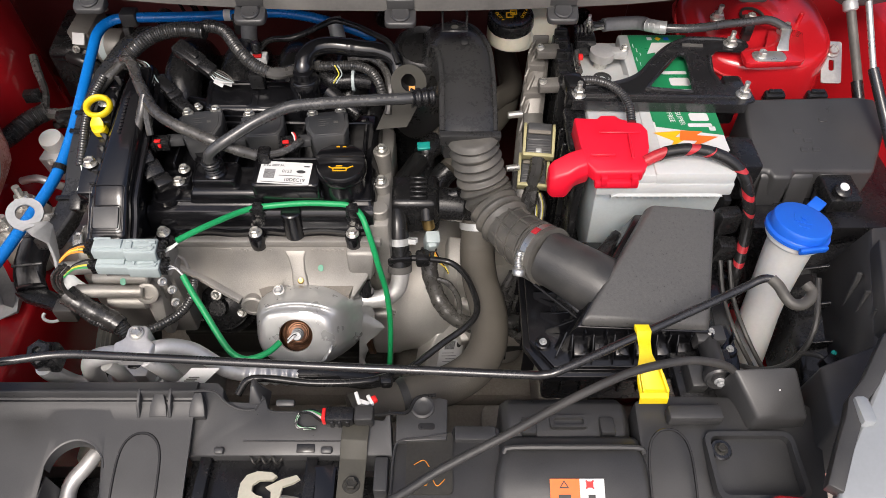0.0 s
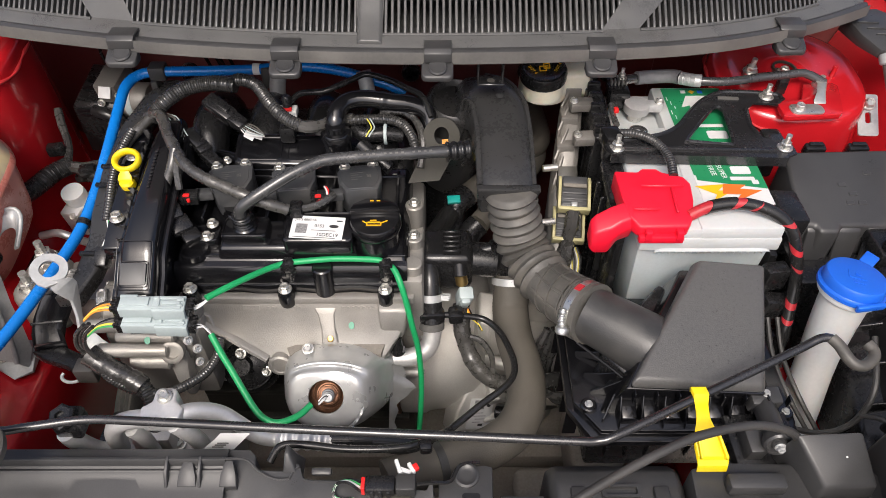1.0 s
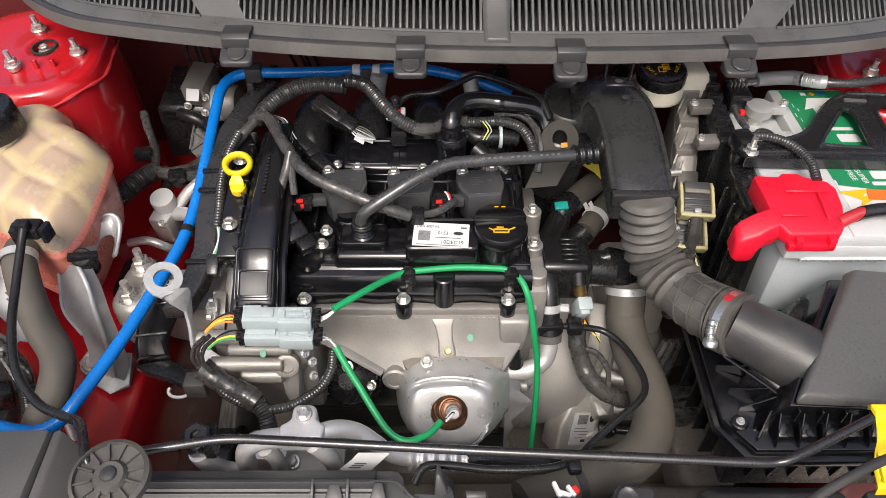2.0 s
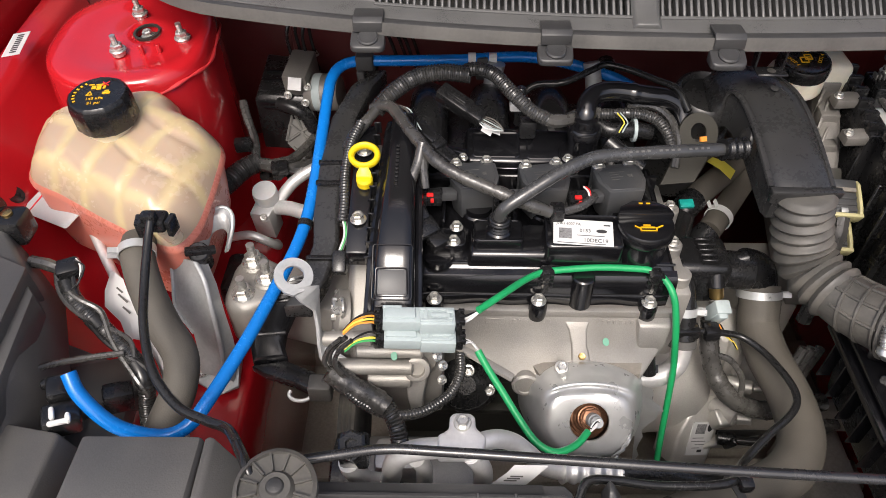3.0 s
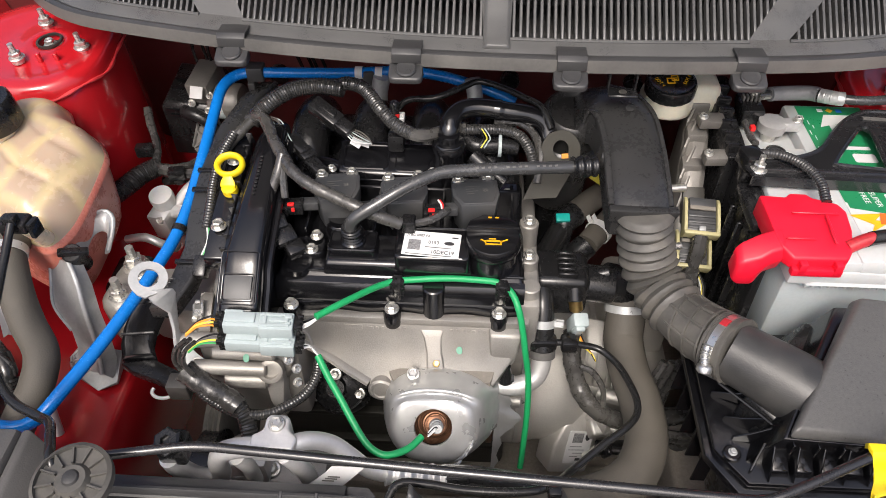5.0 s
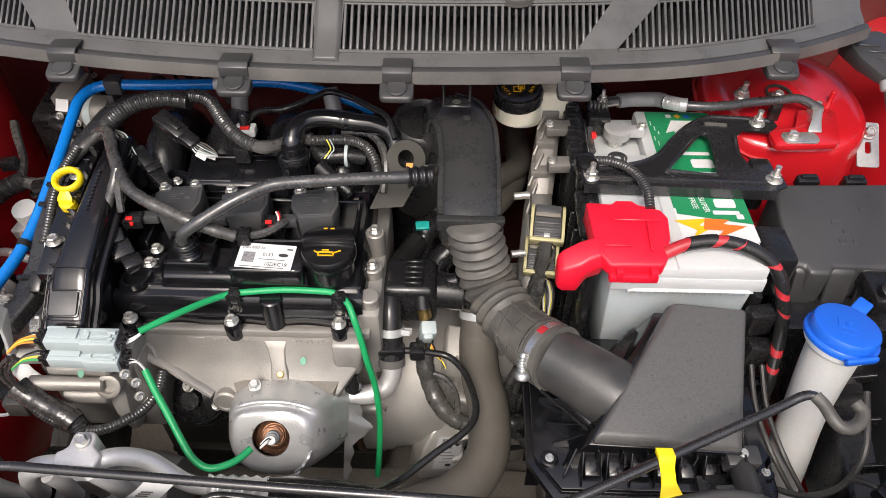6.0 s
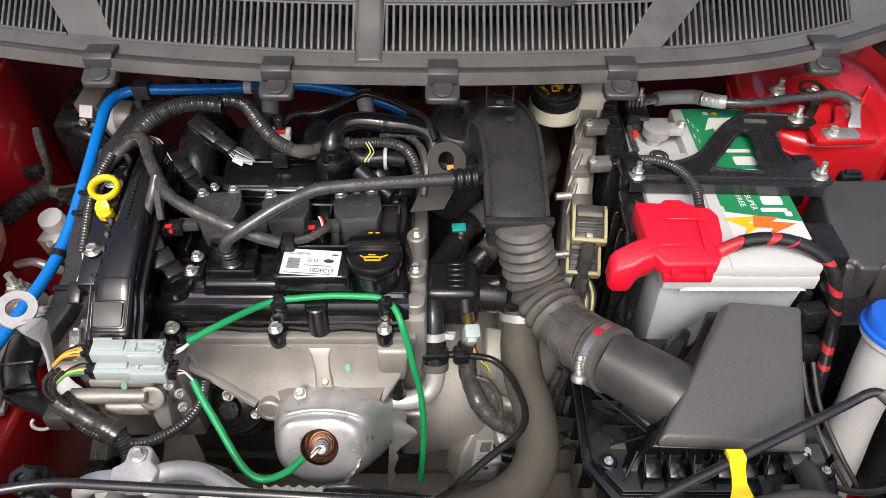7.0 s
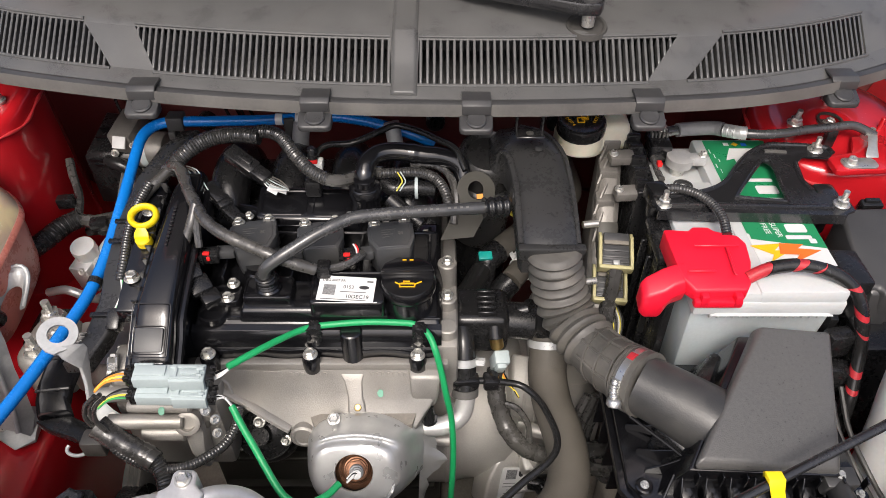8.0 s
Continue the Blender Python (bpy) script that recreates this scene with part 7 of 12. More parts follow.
def abs_unit():
    t = thing("abs_unit", (-0.60, 1.02, 0.66), "black and aluminium brake control unit with steel pipes", "brake unit")
    bm = B()
    loft(bm, [[(-0.638, 0.968, 0.700), (-0.557, 0.962, 0.700), (-0.552, 1.06, 0.690), (-0.640, 1.075, 0.690)], [(-0.637, 0.966, 0.788), (-0.556, 0.960, 0.788), (-0.552, 1.06, 0.790), (-0.640, 1.075, 0.790)], [(-0.632, 0.972, 0.797), (-0.560, 0.966, 0.797), (-0.556, 1.055, 0.806), (-0.634, 1.07, 0.806)]], bev=0.003)
    part("control_box", bm, M_BLACK, t)
    for x, y, z, w in ((-0.597, 0.9625, 0.7855, 0.066), (-0.600, 0.9635, 0.7765, 0.050), (-0.606, 1.000, 0.8020, 0.044), (-0.608, 1.022, 0.8040, 0.040)):
        bm = B()
        box(bm, (x, y, z), (w, 0.005, 0.0035), (6, 0, -4), 0.0012)
        part("box_rib", bm, M_COVER, t)
    bm = B()
    tube(bm, [(-0.612, 0.9640, 0.752), (-0.611, 0.9635, 0.742), (-0.606, 0.9630, 0.7395), (-0.602, 0.9630, 0.744), (-0.6015, 0.9630, 0.752)], 0.0012, 6, 0.003)
    part("box_rib", bm, M_COVER, t)
    bm = B()
    box(bm, (-0.569, 0.998, 0.806), (0.036, 0.062, 0.058), (10, 0, -8), 0.003)
    part("valve_block", bm, M_MODULE, t)
    bm = B()
    lathe(bm, [(0.026, 0), (0.0275, 0.004), (0.0275, 0.045), (0.024, 0.050), (0.008, 0.052)], (-0.560, 0.988, 0.788), (1, -0.12, 0.10), 28)
    part("pump_motor", bm, M_MODULE, t)
    bm = B()
    ring(bm, (-0.541, 0.986, 0.790), (1, -0.12, 0.10), 0.0277, 0.0006, 0.012)
    part("motor_label", bm, M_GREYCONN, t)
    bm = B()
    box(bm, (-0.571, 0.957, 0.822), (0.020, 0.003, 0.018), (-38, 0, -8), 0.0005)
    part("sticker", bm, M_PAPER, t)
    for (x, y, z) in ((-0.585, 0.962, 0.800), (-0.556, 0.966, 0.812), (-0.560, 0.958, 0.790)):
        bolt((x, y, z), (0, -0.9, 0.3), 0.006, t, name="port_plug")
    for i, (dx, dz) in enumerate(((-0.016, 0), (-0.005, 0.006), (0.007, 0.0), (0.016, 0.008))):
        bm = B()
        x, y, z = -0.568 + dx, 1.02 + 0.012 * (i % 2), 0.826
        tube(bm, [(x, y, z), (x - 0.004, y + 0.004, z + 0.035 + dz), (x + 0.008, y + 0.012, z + 0.055 + dz), (x + 0.06, y + 0.024, z + 0.055 + 0.5 * dz), (x + 0.13, y + 0.03, z + 0.04), (x + 0.16, y + 0.03, z - 0.03)], 0.0026, 8, 0.006)
        part("brake_pipe", bm, M_WIRE, t)
        bolt((x, y, z), size=0.006, parent=t, name="pipe_nut")
    # webbed grey lever over the plug
    bm = B()
    m = pose(-0.577, 0.955, 0.745, 58, 14, -10)
    plate(bm, [(-0.014, 0.030), (0.012, 0.034), (0.024, 0.020), (0.020, -0.012), (0.036, -0.040), (0.028, -0.046), (-0.010, -0.026), (-0.016, 0.0)], None, 0.0, 0.006, m)
    lever = part("plug_lever", bm, M_STRIP, t, "grey webbed plug lever")
    for x0, y0, x1, y1 in ((-0.012, 0.026, 0.018, 0.016), (-0.014, 0.004, 0.020, -0.008), (-0.012, 0.022, 0.016, -0.010), (-0.010, -0.022, 0.020, 0.014), (0.0, -0.028, 0.030, -0.040), (-0.014, 0.028, -0.012, -0.022)):
        bm = B()
        tube(bm, [m @ V(x0, y0, 0.002), m @ V((x0 + x1) / 2, (y0 + y1) / 2, 0.002), m @ V(x1, y1, 0.002)], 0.0022, 6, 0.01)
        part("web", bm, M_STRIP, lever)
    bm = B()
    tube(bm, [(-0.600, 0.962, 0.785), (-0.580, 0.952, 0.786), (-0.562, 0.950, 0.775), (-0.552, 0.950, 0.750)], 0.010, 10, 0.006)
    part("plug_shell", bm, M_BLACK, t)
    for k in range(3):
        bm = B()
        taped(bm, [(-0.57 + 0.012 * k, 0.952, 0.715), (-0.585 + 0.010 * k, 0.925, 0.700), (-0.605 + 0.008 * k, 0.895, 0.705 + 0.01 * k), (-0.615 + 0.02 * k, 0.868, 0.725)], 0.0075)
        part("plug_lead", bm, M_TAPE, t)


def ac_valve():
    t = thing("refrigerant_valve", (-0.605, 0.82, 0.66), "aluminium refrigerant line block with a clear cap", "refrigerant valve")
    bm = B()
    box(bm, (-0.607, 0.815, 0.690), (0.030, 0.030, 0.050), (8, 0, -12), 0.003)
    part("block", bm, M_ALU, t)
    bm = B()
    lathe(bm, [(0.017, 0), (0.0175, 0.014), (0.0165, 0.020), (0.010, 0.021)], (-0.604, 0.826, 0.718), (0.0, -0.25, 1), 24)
    part("cap", bm, M_BOTTLE, t, "milky plastic port cap")
    bolt((-0.604, 0.801, 0.706), (0, -0.8, 0.6), 0.008, t)
    bm = B()
    tube(bm, [(-0.595, 0.822, 0.705), (-0.570, 0.812, 0.712), (-0.545, 0.800, 0.715), (-0.52, 0.795, 0.715), (-0.48, 0.80, 0.70)], 0.0105, 14, 0.006)
    part("thick_pipe", bm, M_ALU, t)
    bm = B()
    tube(bm, [(-0.65, 0.775, 0.69), (-0.62, 0.770, 0.70), (-0.597, 0.768, 0.690), (-0.588, 0.780, 0.670), (-0.596, 0.80, 0.655)], 0.0062, 10, 0.005)
    tube(bm, [(-0.590, 0.830, 0.71), (-0.565, 0.845, 0.735), (-0.53, 0.86, 0.75), (-0.50, 0.87, 0.75)], 0.0085, 12, 0.006)
    part("thin_pipe", bm, M_ALU, t)


coolant_tank()
left_hoses()
left_looms()
mounts()
abs_unit()
ac_valve()


# ---- right side of the bay ----
def intake():
    t = thing("air_intake_duct", (0.03, 0.72, 0.74), "dusty black intake duct with rubber bellows and a worm clamp", "intake duct")
    # broad flat duct over the gearbox
    stations = [(0.0330, 0.655, 0, 1, 0.0315, 0.884, 0.036), (0.0325, 0.664, 0, 1, 0.0345, 0.890, 0.042), (0.0325, 0.700, 0, 1, 0.035, 0.900, 0.046), (0.0320, 0.745, -0.03, 1, 0.035, 0.911, 0.048), (0.0285, 0.785, -0.16, 1, 0.0355, 0.919, 0.050), (0.0220, 0.808, -0.36, 0.93, 0.036, 0.921, 0.052), (0.0120, 0.826, -0.64, 0.77, 0.037, 0.919, 0.054), (-0.0020, 0.837, -0.90, 0.44, 0.039, 0.913, 0.054), (-0.0160, 0.841, -1, 0.10, 0.040, 0.903, 0.050), (-0.0280, 0.841, -1, 0, 0.039, 0.890, 0.040)]
    bm = B()
    rings = []
    for (cx, cy, dx, dy, w, z, h) in stations:
        px, py = dy, -dx
        prof = [(-1, -h), (-1, -h * 0.55), (-0.97, -h * 0.28), (-0.88, -h * 0.10), (-0.72, -0.001), (-0.4, 0.0015), (0, 0.0022), (0.4, 0.0015), (0.72, -0.001), (0.88, -h * 0.10), (0.97, -h * 0.28), (1, -h * 0.55), (1, -h)]
        rings.append([(cx + px * w * k, cy + py * w * k, z + dz) for k, dz in prof])
    loft(bm, rings)
    d = part("duct", bm, M_DUCT, t, angle=50)
    bm = B()
    lathe(bm, [(0.040, -0.05), (0.041, -0.006), (0.039, 0.002), (0.034, 0.006), (0.031, 0.002), (0.029, -0.002), (0.010, -0.003)], (-0.028, 0.838, 0.886), (0.05, -0.25, 1), 40)
    part("elbow_to_throttle", bm, M_DUCT, t)
    bm = B()
    tube(bm, [(cx - dy * w * 0.96, cy + dx * w * 0.96, z - 0.006) for cx, cy, dx, dy, w, z, h in stations[1:-1]], 0.0040, 8, 0.006, flat=0.8)
    part("moulded_edge", bm, M_DUCT, t)
    bm = B()
    tube(bm, [(cx + dy * w * 0.93, cy - dx * w * 0.93, z - 0.0055) for cx, cy, dx, dy, w, z, h in stations[1:-2]], 0.0030, 8, 0.006, flat=0.8)
    part("moulded_edge", bm, M_DUCT, t)
    bm = B()
    loft(bm, [[(-0.0035, 0.652, z0), (0.069, 0.652, z0), (0.069, 0.658, z0), (-0.0035, 0.658, z0)] if z0 < 0.88 else [(-0.0045, 0.650, z0), (0.071, 0.650, z0), (0.071, 0.660, z0), (-0.0045, 0.660, z0)] for z0 in (0.870, 0.876, 0.884, 0.8885)], bev=0.0016)
    part("lip", bm, M_DUCT, t)
    bm = B()
    lathe(bm, [(0.004, 0), (0.005, 0.001), (0.002, 0.0018)], (0.028, 0.790, 0.926), (0, -0.2, 1), 14)
    part("mould_mark", bm, M_MATT, t)
    bm = B()
    lathe(bm, [(0.0150, -0.020), (0.0150, 0.0), (0.0125, 0.004), (0.006, 0.005)], (-0.003, 0.748, 0.886), (-1, 0, 0.25), 20)
    part("side_lug", bm, M_DUCT, t)
    # bellows
    path = [(0.036, 0.660, 0.882), (0.039, 0.658, 0.862), (0.045, 0.653, 0.836), (0.052, 0.645, 0.812), (0.062, 0.630, 0.795), (0.073, 0.610, 0.790), (0.083, 0.592, 0.789)]
    bm = B()

    def bel(u, s):
        k = (s / 0.0142) % 1.0
        return (0.82 + 0.21 * (1 - abs(2 * k - 1)) ** 0.65) * (0.95 + 0.10 * u)
    tube(bm, path, 0.0325, 36, 0.0017, bel)
    part("bellows", bm, M_RUBBER, t, "dusty rubber bellows")
    bm = B()
    tube(bm, [(0.080, 0.597, 0.789), (0.089, 0.581, 0.790), (0.100, 0.563, 0.794), (0.114, 0.544, 0.800)], 0.0305, 36, 0.004, lambda u, s: 0.98 + 0.08 * u)
    part("elbow", bm, M_RUBBER, t)
    ax = V(0.62, -0.72, 0.30).normalized()
    for k, (p, r) in enumerate((((0.089, 0.581, 0.790), 0.0298), ((0.099, 0.565, 0.794), 0.0305), ((0.110, 0.549, 0.799), 0.0318))):
        bm = B()
        ring(bm, p, ax, r, 0.0032, 0.0026)
        part("elbow_rib", bm, M_RUBBER, t)
    for k in range(6):
        a = radians(20 + k * 36)
        s = ax.cross(V(0, 0, 1)).normalized()
        n = s.cross(ax)
        o = (s * math.cos(a) + n * math.sin(a)) * 0.0322
        bm = B()
        tube(bm, [V(0.084, 0.590, 0.789) + o * 0.95, V(0.098, 0.567, 0.793) + o * 0.99, V(0.112, 0.547, 0.799) + o * 1.03], 0.0020, 6, 0.006)
        part("elbow_rib", bm, M_RUBBER, t)
    c = V(0.119, 0.536, 0.803)
    bm = B()
    ring(bm, c, ax, 0.0325, 0.0028, 0.020)
    ring(bm, c + ax * 0.0105, ax, 0.0328, 0.0042, 0.0032)
    ring(bm, c - ax * 0.0100, ax, 0.0328, 0.0040, 0.0032)
    ring(bm, c + ax * 0.0112, ax, 0.020, 0.0140, 0.002)
    part("cuff", bm, M_RUBBER, t)
    bm = B()
    ring(bm, c - ax * 0.0005, ax, 0.0354, 0.0010, 0.0082, 48)
    cl = part("worm_clamp", bm, M_BAND, t, "bright worm-drive hose clamp")
    sc = c + V(-0.0300, -0.0275, 0.0020)
    bm = B()
    tube(bm, [sc, sc + V(-0.001, 0.007, 0.010), sc + V(0.001, 0.0135, 0.0195)], 0.0046, 12, 0.0008, ribbed(0.0030, 0.30))
    lathe(bm, [(0.004, 0.004), (0.0072, 0.002), (0.0080, 0.0), (0.0080, -0.004), (0.0066, -0.0055), (0.0060, -0.0045), (0.001, -0.0045)], sc, (0.1, 0.45, 0.85), 18)
    box(bm, sc + V(-0.0005, -0.0022, -0.0040), (0.012, 0.0014, 0.0014), (-28, 0, 20))
    part("clamp_screw", bm, M_BAND, cl)
    bm = B()
    sv = ax.cross(V(0, 0, 1)).normalized()
    nv = sv.cross(ax)
    loft(bm, [[c + ax * q + (sv * math.cos(a) + nv * math.sin(a)) * r_ for q, r_ in ((-0.0046, 0.0358), (0.0036, 0.0358), (0.0036, 0.0367), (-0.0046, 0.0367))] for a in [radians(76 + 4 * k) for k in range(5)]])
    part("red_mark", bm, M_CABLERED, cl, "red alignment mark")
    # bracket by the lip of the scuttle
    b = thing("duct_bracket", (0.0, 0.78, 0.93), "small black steel bracket above the intake duct", "bracket")
    bm = B()
    span(bm, (-0.012, 0.772, 0.934), (0.022, 0.790, 0.937), 0.0008, 1)
    span(bm, (-0.012, 0.788, 0.934), (-0.009, 0.800, 0.972), 0.0008, 1)
    span(bm, (0.019, 0.788, 0.934), (0.022, 0.800, 0.972), 0.0008, 1)
    part("plate", bm, M_ROD, b)
    bm = B()
    lathe(bm, [(0.0045, 0), (0.005, 0.0006), (0.001, 0.0007)], (0.005, 0.780, 0.937), (0, 0, 1), 14)
    part("slot", bm, M_GASKET, b)
    b.location += Vector((0.010, 0.006, 0.014))


def air_box():
    t = thing("air_filter_box", (0.22, 0.51, 0.58), "grained black plastic air filter box with a sloping lid", "air filter box")
    top = [(0.246, 0.567, 0.857), (0.322, 0.566, 0.848), (0.2935, 0.434, 0.803), (0.1535, 0.433, 0.817)]
    mid = [(0.239, 0.572, 0.842), (0.325, 0.573, 0.835), (0.2985, 0.4310, 0.790), (0.1485, 0.4300, 0.803)]
    bm = B()
    loft(bm, [mid, top], bev=0.005, seg=4)
    part("lid", bm, M_GRAIN, t)
    # glossy skirt under the lid, recessed above the rim
    bm = B()
    loft(bm, [[(0.205, 0.590, 0.745), (0.336, 0.590, 0.745), (0.326, 0.436, 0.745), (0.128, 0.436, 0.745)],
              [(0.215, 0.585, 0.775), (0.330, 0.585, 0.775), (0.312, 0.4375, 0.768), (0.140, 0.4370, 0.772)],
              [(0.232, 0.576, 0.830), (0.326, 0.576, 0.826), (0.3000, 0.4325, 0.788), (0.1475, 0.4315, 0.801)]], bev=0.003, seg=2)
    part("skirt", bm, M_COVER, t, "glossy black moulded skirt")
    # outlet pipe with its seam ridge
    bm = B()
    tube(bm, [(0.120, 0.534, 0.803), (0.150, 0.514, 0.801), (0.178, 0.496, 0.796), (0.202, 0.482, 0.788)], 0.0328, 36, 0.006, lambda u, s: 1 + 0.20 * u ** 1.6)
    part("outlet_pipe", bm, M_PIPE, t)
    bm = B()
    tube(bm, [(0.108, 0.505, 0.784), (0.130, 0.486, 0.780), (0.152, 0.466, 0.776), (0.162, 0.456, 0.772)], 0.0018, 6, 0.005)
    part("pipe_seam", bm, M_COVER, t)
    bm = B()
    loft(bm, [[(0.135, 0.495, 0.778), (0.160, 0.466, 0.778), (0.240, 0.550, 0.80), (0.215, 0.580, 0.80)], [(0.130, 0.492, 0.742), (0.152, 0.450, 0.742), (0.26, 0.56, 0.745), (0.205, 0.595, 0.745)]], bev=0.004)
    part("lid_shoulder", bm, M_BLACK, t)
    # stiffening webs fanning out from the shoulder to the rim
    for (a, b, h) in (((0.150, 0.470, 0.776), (0.118, 0.486, 0.752), 0.016), ((0.152, 0.458, 0.778), (0.122, 0.462, 0.752), 0.016), ((0.142, 0.442, 0.776), (0.130, 0.424, 0.752), 0.016), ((0.150, 0.500, 0.776), (0.112, 0.516, 0.752), 0.014), ((0.160, 0.530, 0.776), (0.112, 0.548, 0.752), 0.014)):
        bm = B()
        a, b = V(*a), V(*b)
        d = (b - a).cross(V(0, 0, 1)).normalized() * 0.0012
        loft(bm, [[p - d - V(0, 0, h_), p + d - V(0, 0, h_), p + d, p - d] for p, h_ in ((a, h + 0.014), ((a + b) / 2 - V(0, 0, 0.002), h), (b, 0.008))], bev=0.0005, seg=1)
        part("lid_web", bm, M_COVER, t)
    # double rim with a cut corner, and the lower tray
    for (g, z0, z1, name) in ((0.0, 0.738, 0.746, "rim"), (0.006, 0.722, 0.733, "tray_rim")):
        bm = B()
        prism(bm, [(0.128 - g, 0.4135 - g), (0.338 + g, 0.4135 - g), (0.344 + g, 0.424), (0.350 + g, 0.600), (0.104 - g, 0.605), (0.102 - g, 0.450)], z0, z1, 0.0018)
        part(name, bm, M_COVER, t)
    bm = B()
    loft(bm, [[(0.118, 0.428, 0.738), (0.341, 0.424, 0.738), (0.346, 0.60, 0.738), (0.112, 0.60, 0.738)], [(0.128, 0.438, 0.62), (0.325, 0.438, 0.62), (0.33, 0.59, 0.62), (0.13, 0.59, 0.62)]], bev=0.006)
    part("tray", bm, M_BLACK, t)
    # cells along the front: dividing ribs, a sloped step in each, short pegs under the lid
    for i in range(8):
        x = 0.147 + i * 0.0240
        bm = B()
        loft(bm, [[(x - 0.0011, 0.440, 0.744), (x + 0.0011, 0.440, 0.744), (x + 0.0011, 0.4155, 0.744), (x - 0.0011, 0.4155, 0.744)], [(x - 0.0010, 0.440, 0.760), (x + 0.0010, 0.440, 0.760), (x + 0.0010, 0.4205, 0.758), (x - 0.0010, 0.4205, 0.758)], [(x - 0.0009, 0.440, 0.782), (x + 0.0009, 0.440, 0.782), (x + 0.0009, 0.4335, 0.782), (x - 0.0009, 0.4335, 0.782)]], bev=0.0004, seg=1)
        part("lid_rib", bm, M_COVER, t)
        if i < 7:
            bm = B()
            loft(bm, [[(x + 0.0035, 0.440, 0.744), (x + 0.0205, 0.440, 0.744), (x + 0.0205, 0.440, 0.7610), (x + 0.0035, 0.440, 0.7610)], [(x + 0.0030, 0.4215, 0.744), (x + 0.0210, 0.4215, 0.744), (x + 0.0205, 0.4245, 0.7540), (x + 0.0035, 0.4245, 0.7540)]], bev=0.0014)
            part("cell_step", bm, M_COVER, t)
        bm = B()
        span(bm, (x + 0.0105, 0.4268, 0.780 - 0.009 * i / 7), (x + 0.0125, 0.4340, 0.798 - 0.012 * i / 7), 0.0005, 1)
        part("peg", bm, M_COVER, t)
        bm = B()
        loft(bm, [[(x - 0.0015, 0.4275, 0.722), (x + 0.0015, 0.4275, 0.722), (x + 0.0015, 0.420, 0.722), (x - 0.0015, 0.420, 0.722)], [(x - 0.0015, 0.434, 0.66), (x + 0.0015, 0.434, 0.66), (x + 0.0015, 0.428, 0.66), (x - 0.0015, 0.428, 0.66)]])
        part("tray_rib", bm, M_BLACK, t)
    for y in (0.46, 0.49, 0.52, 0.55, 0.58):
        bm = B()
        span(bm, (0.100, y - 0.0012, 0.66), (0.116, y + 0.0012, 0.724), 0.0005, 1)
        part("tray_rib", bm, M_COVER, t)
    for (x, y) in ((0.1175, 0.444), (0.334, 0.434), (0.116, 0.590), (0.335, 0.585)):
        bm = B()
        lathe(bm, [(0.0095, -0.012), (0.0090, 0.006), (0.0075, 0.0075), (0.004, 0.0075)], (x, y, 0.744), (0, 0, 1), 18)
        part("screw_post", bm, M_COVER, t)
        bolt((x, y, 0.7515), size=0.0044, parent=t, name="screw", material=M_GALV)


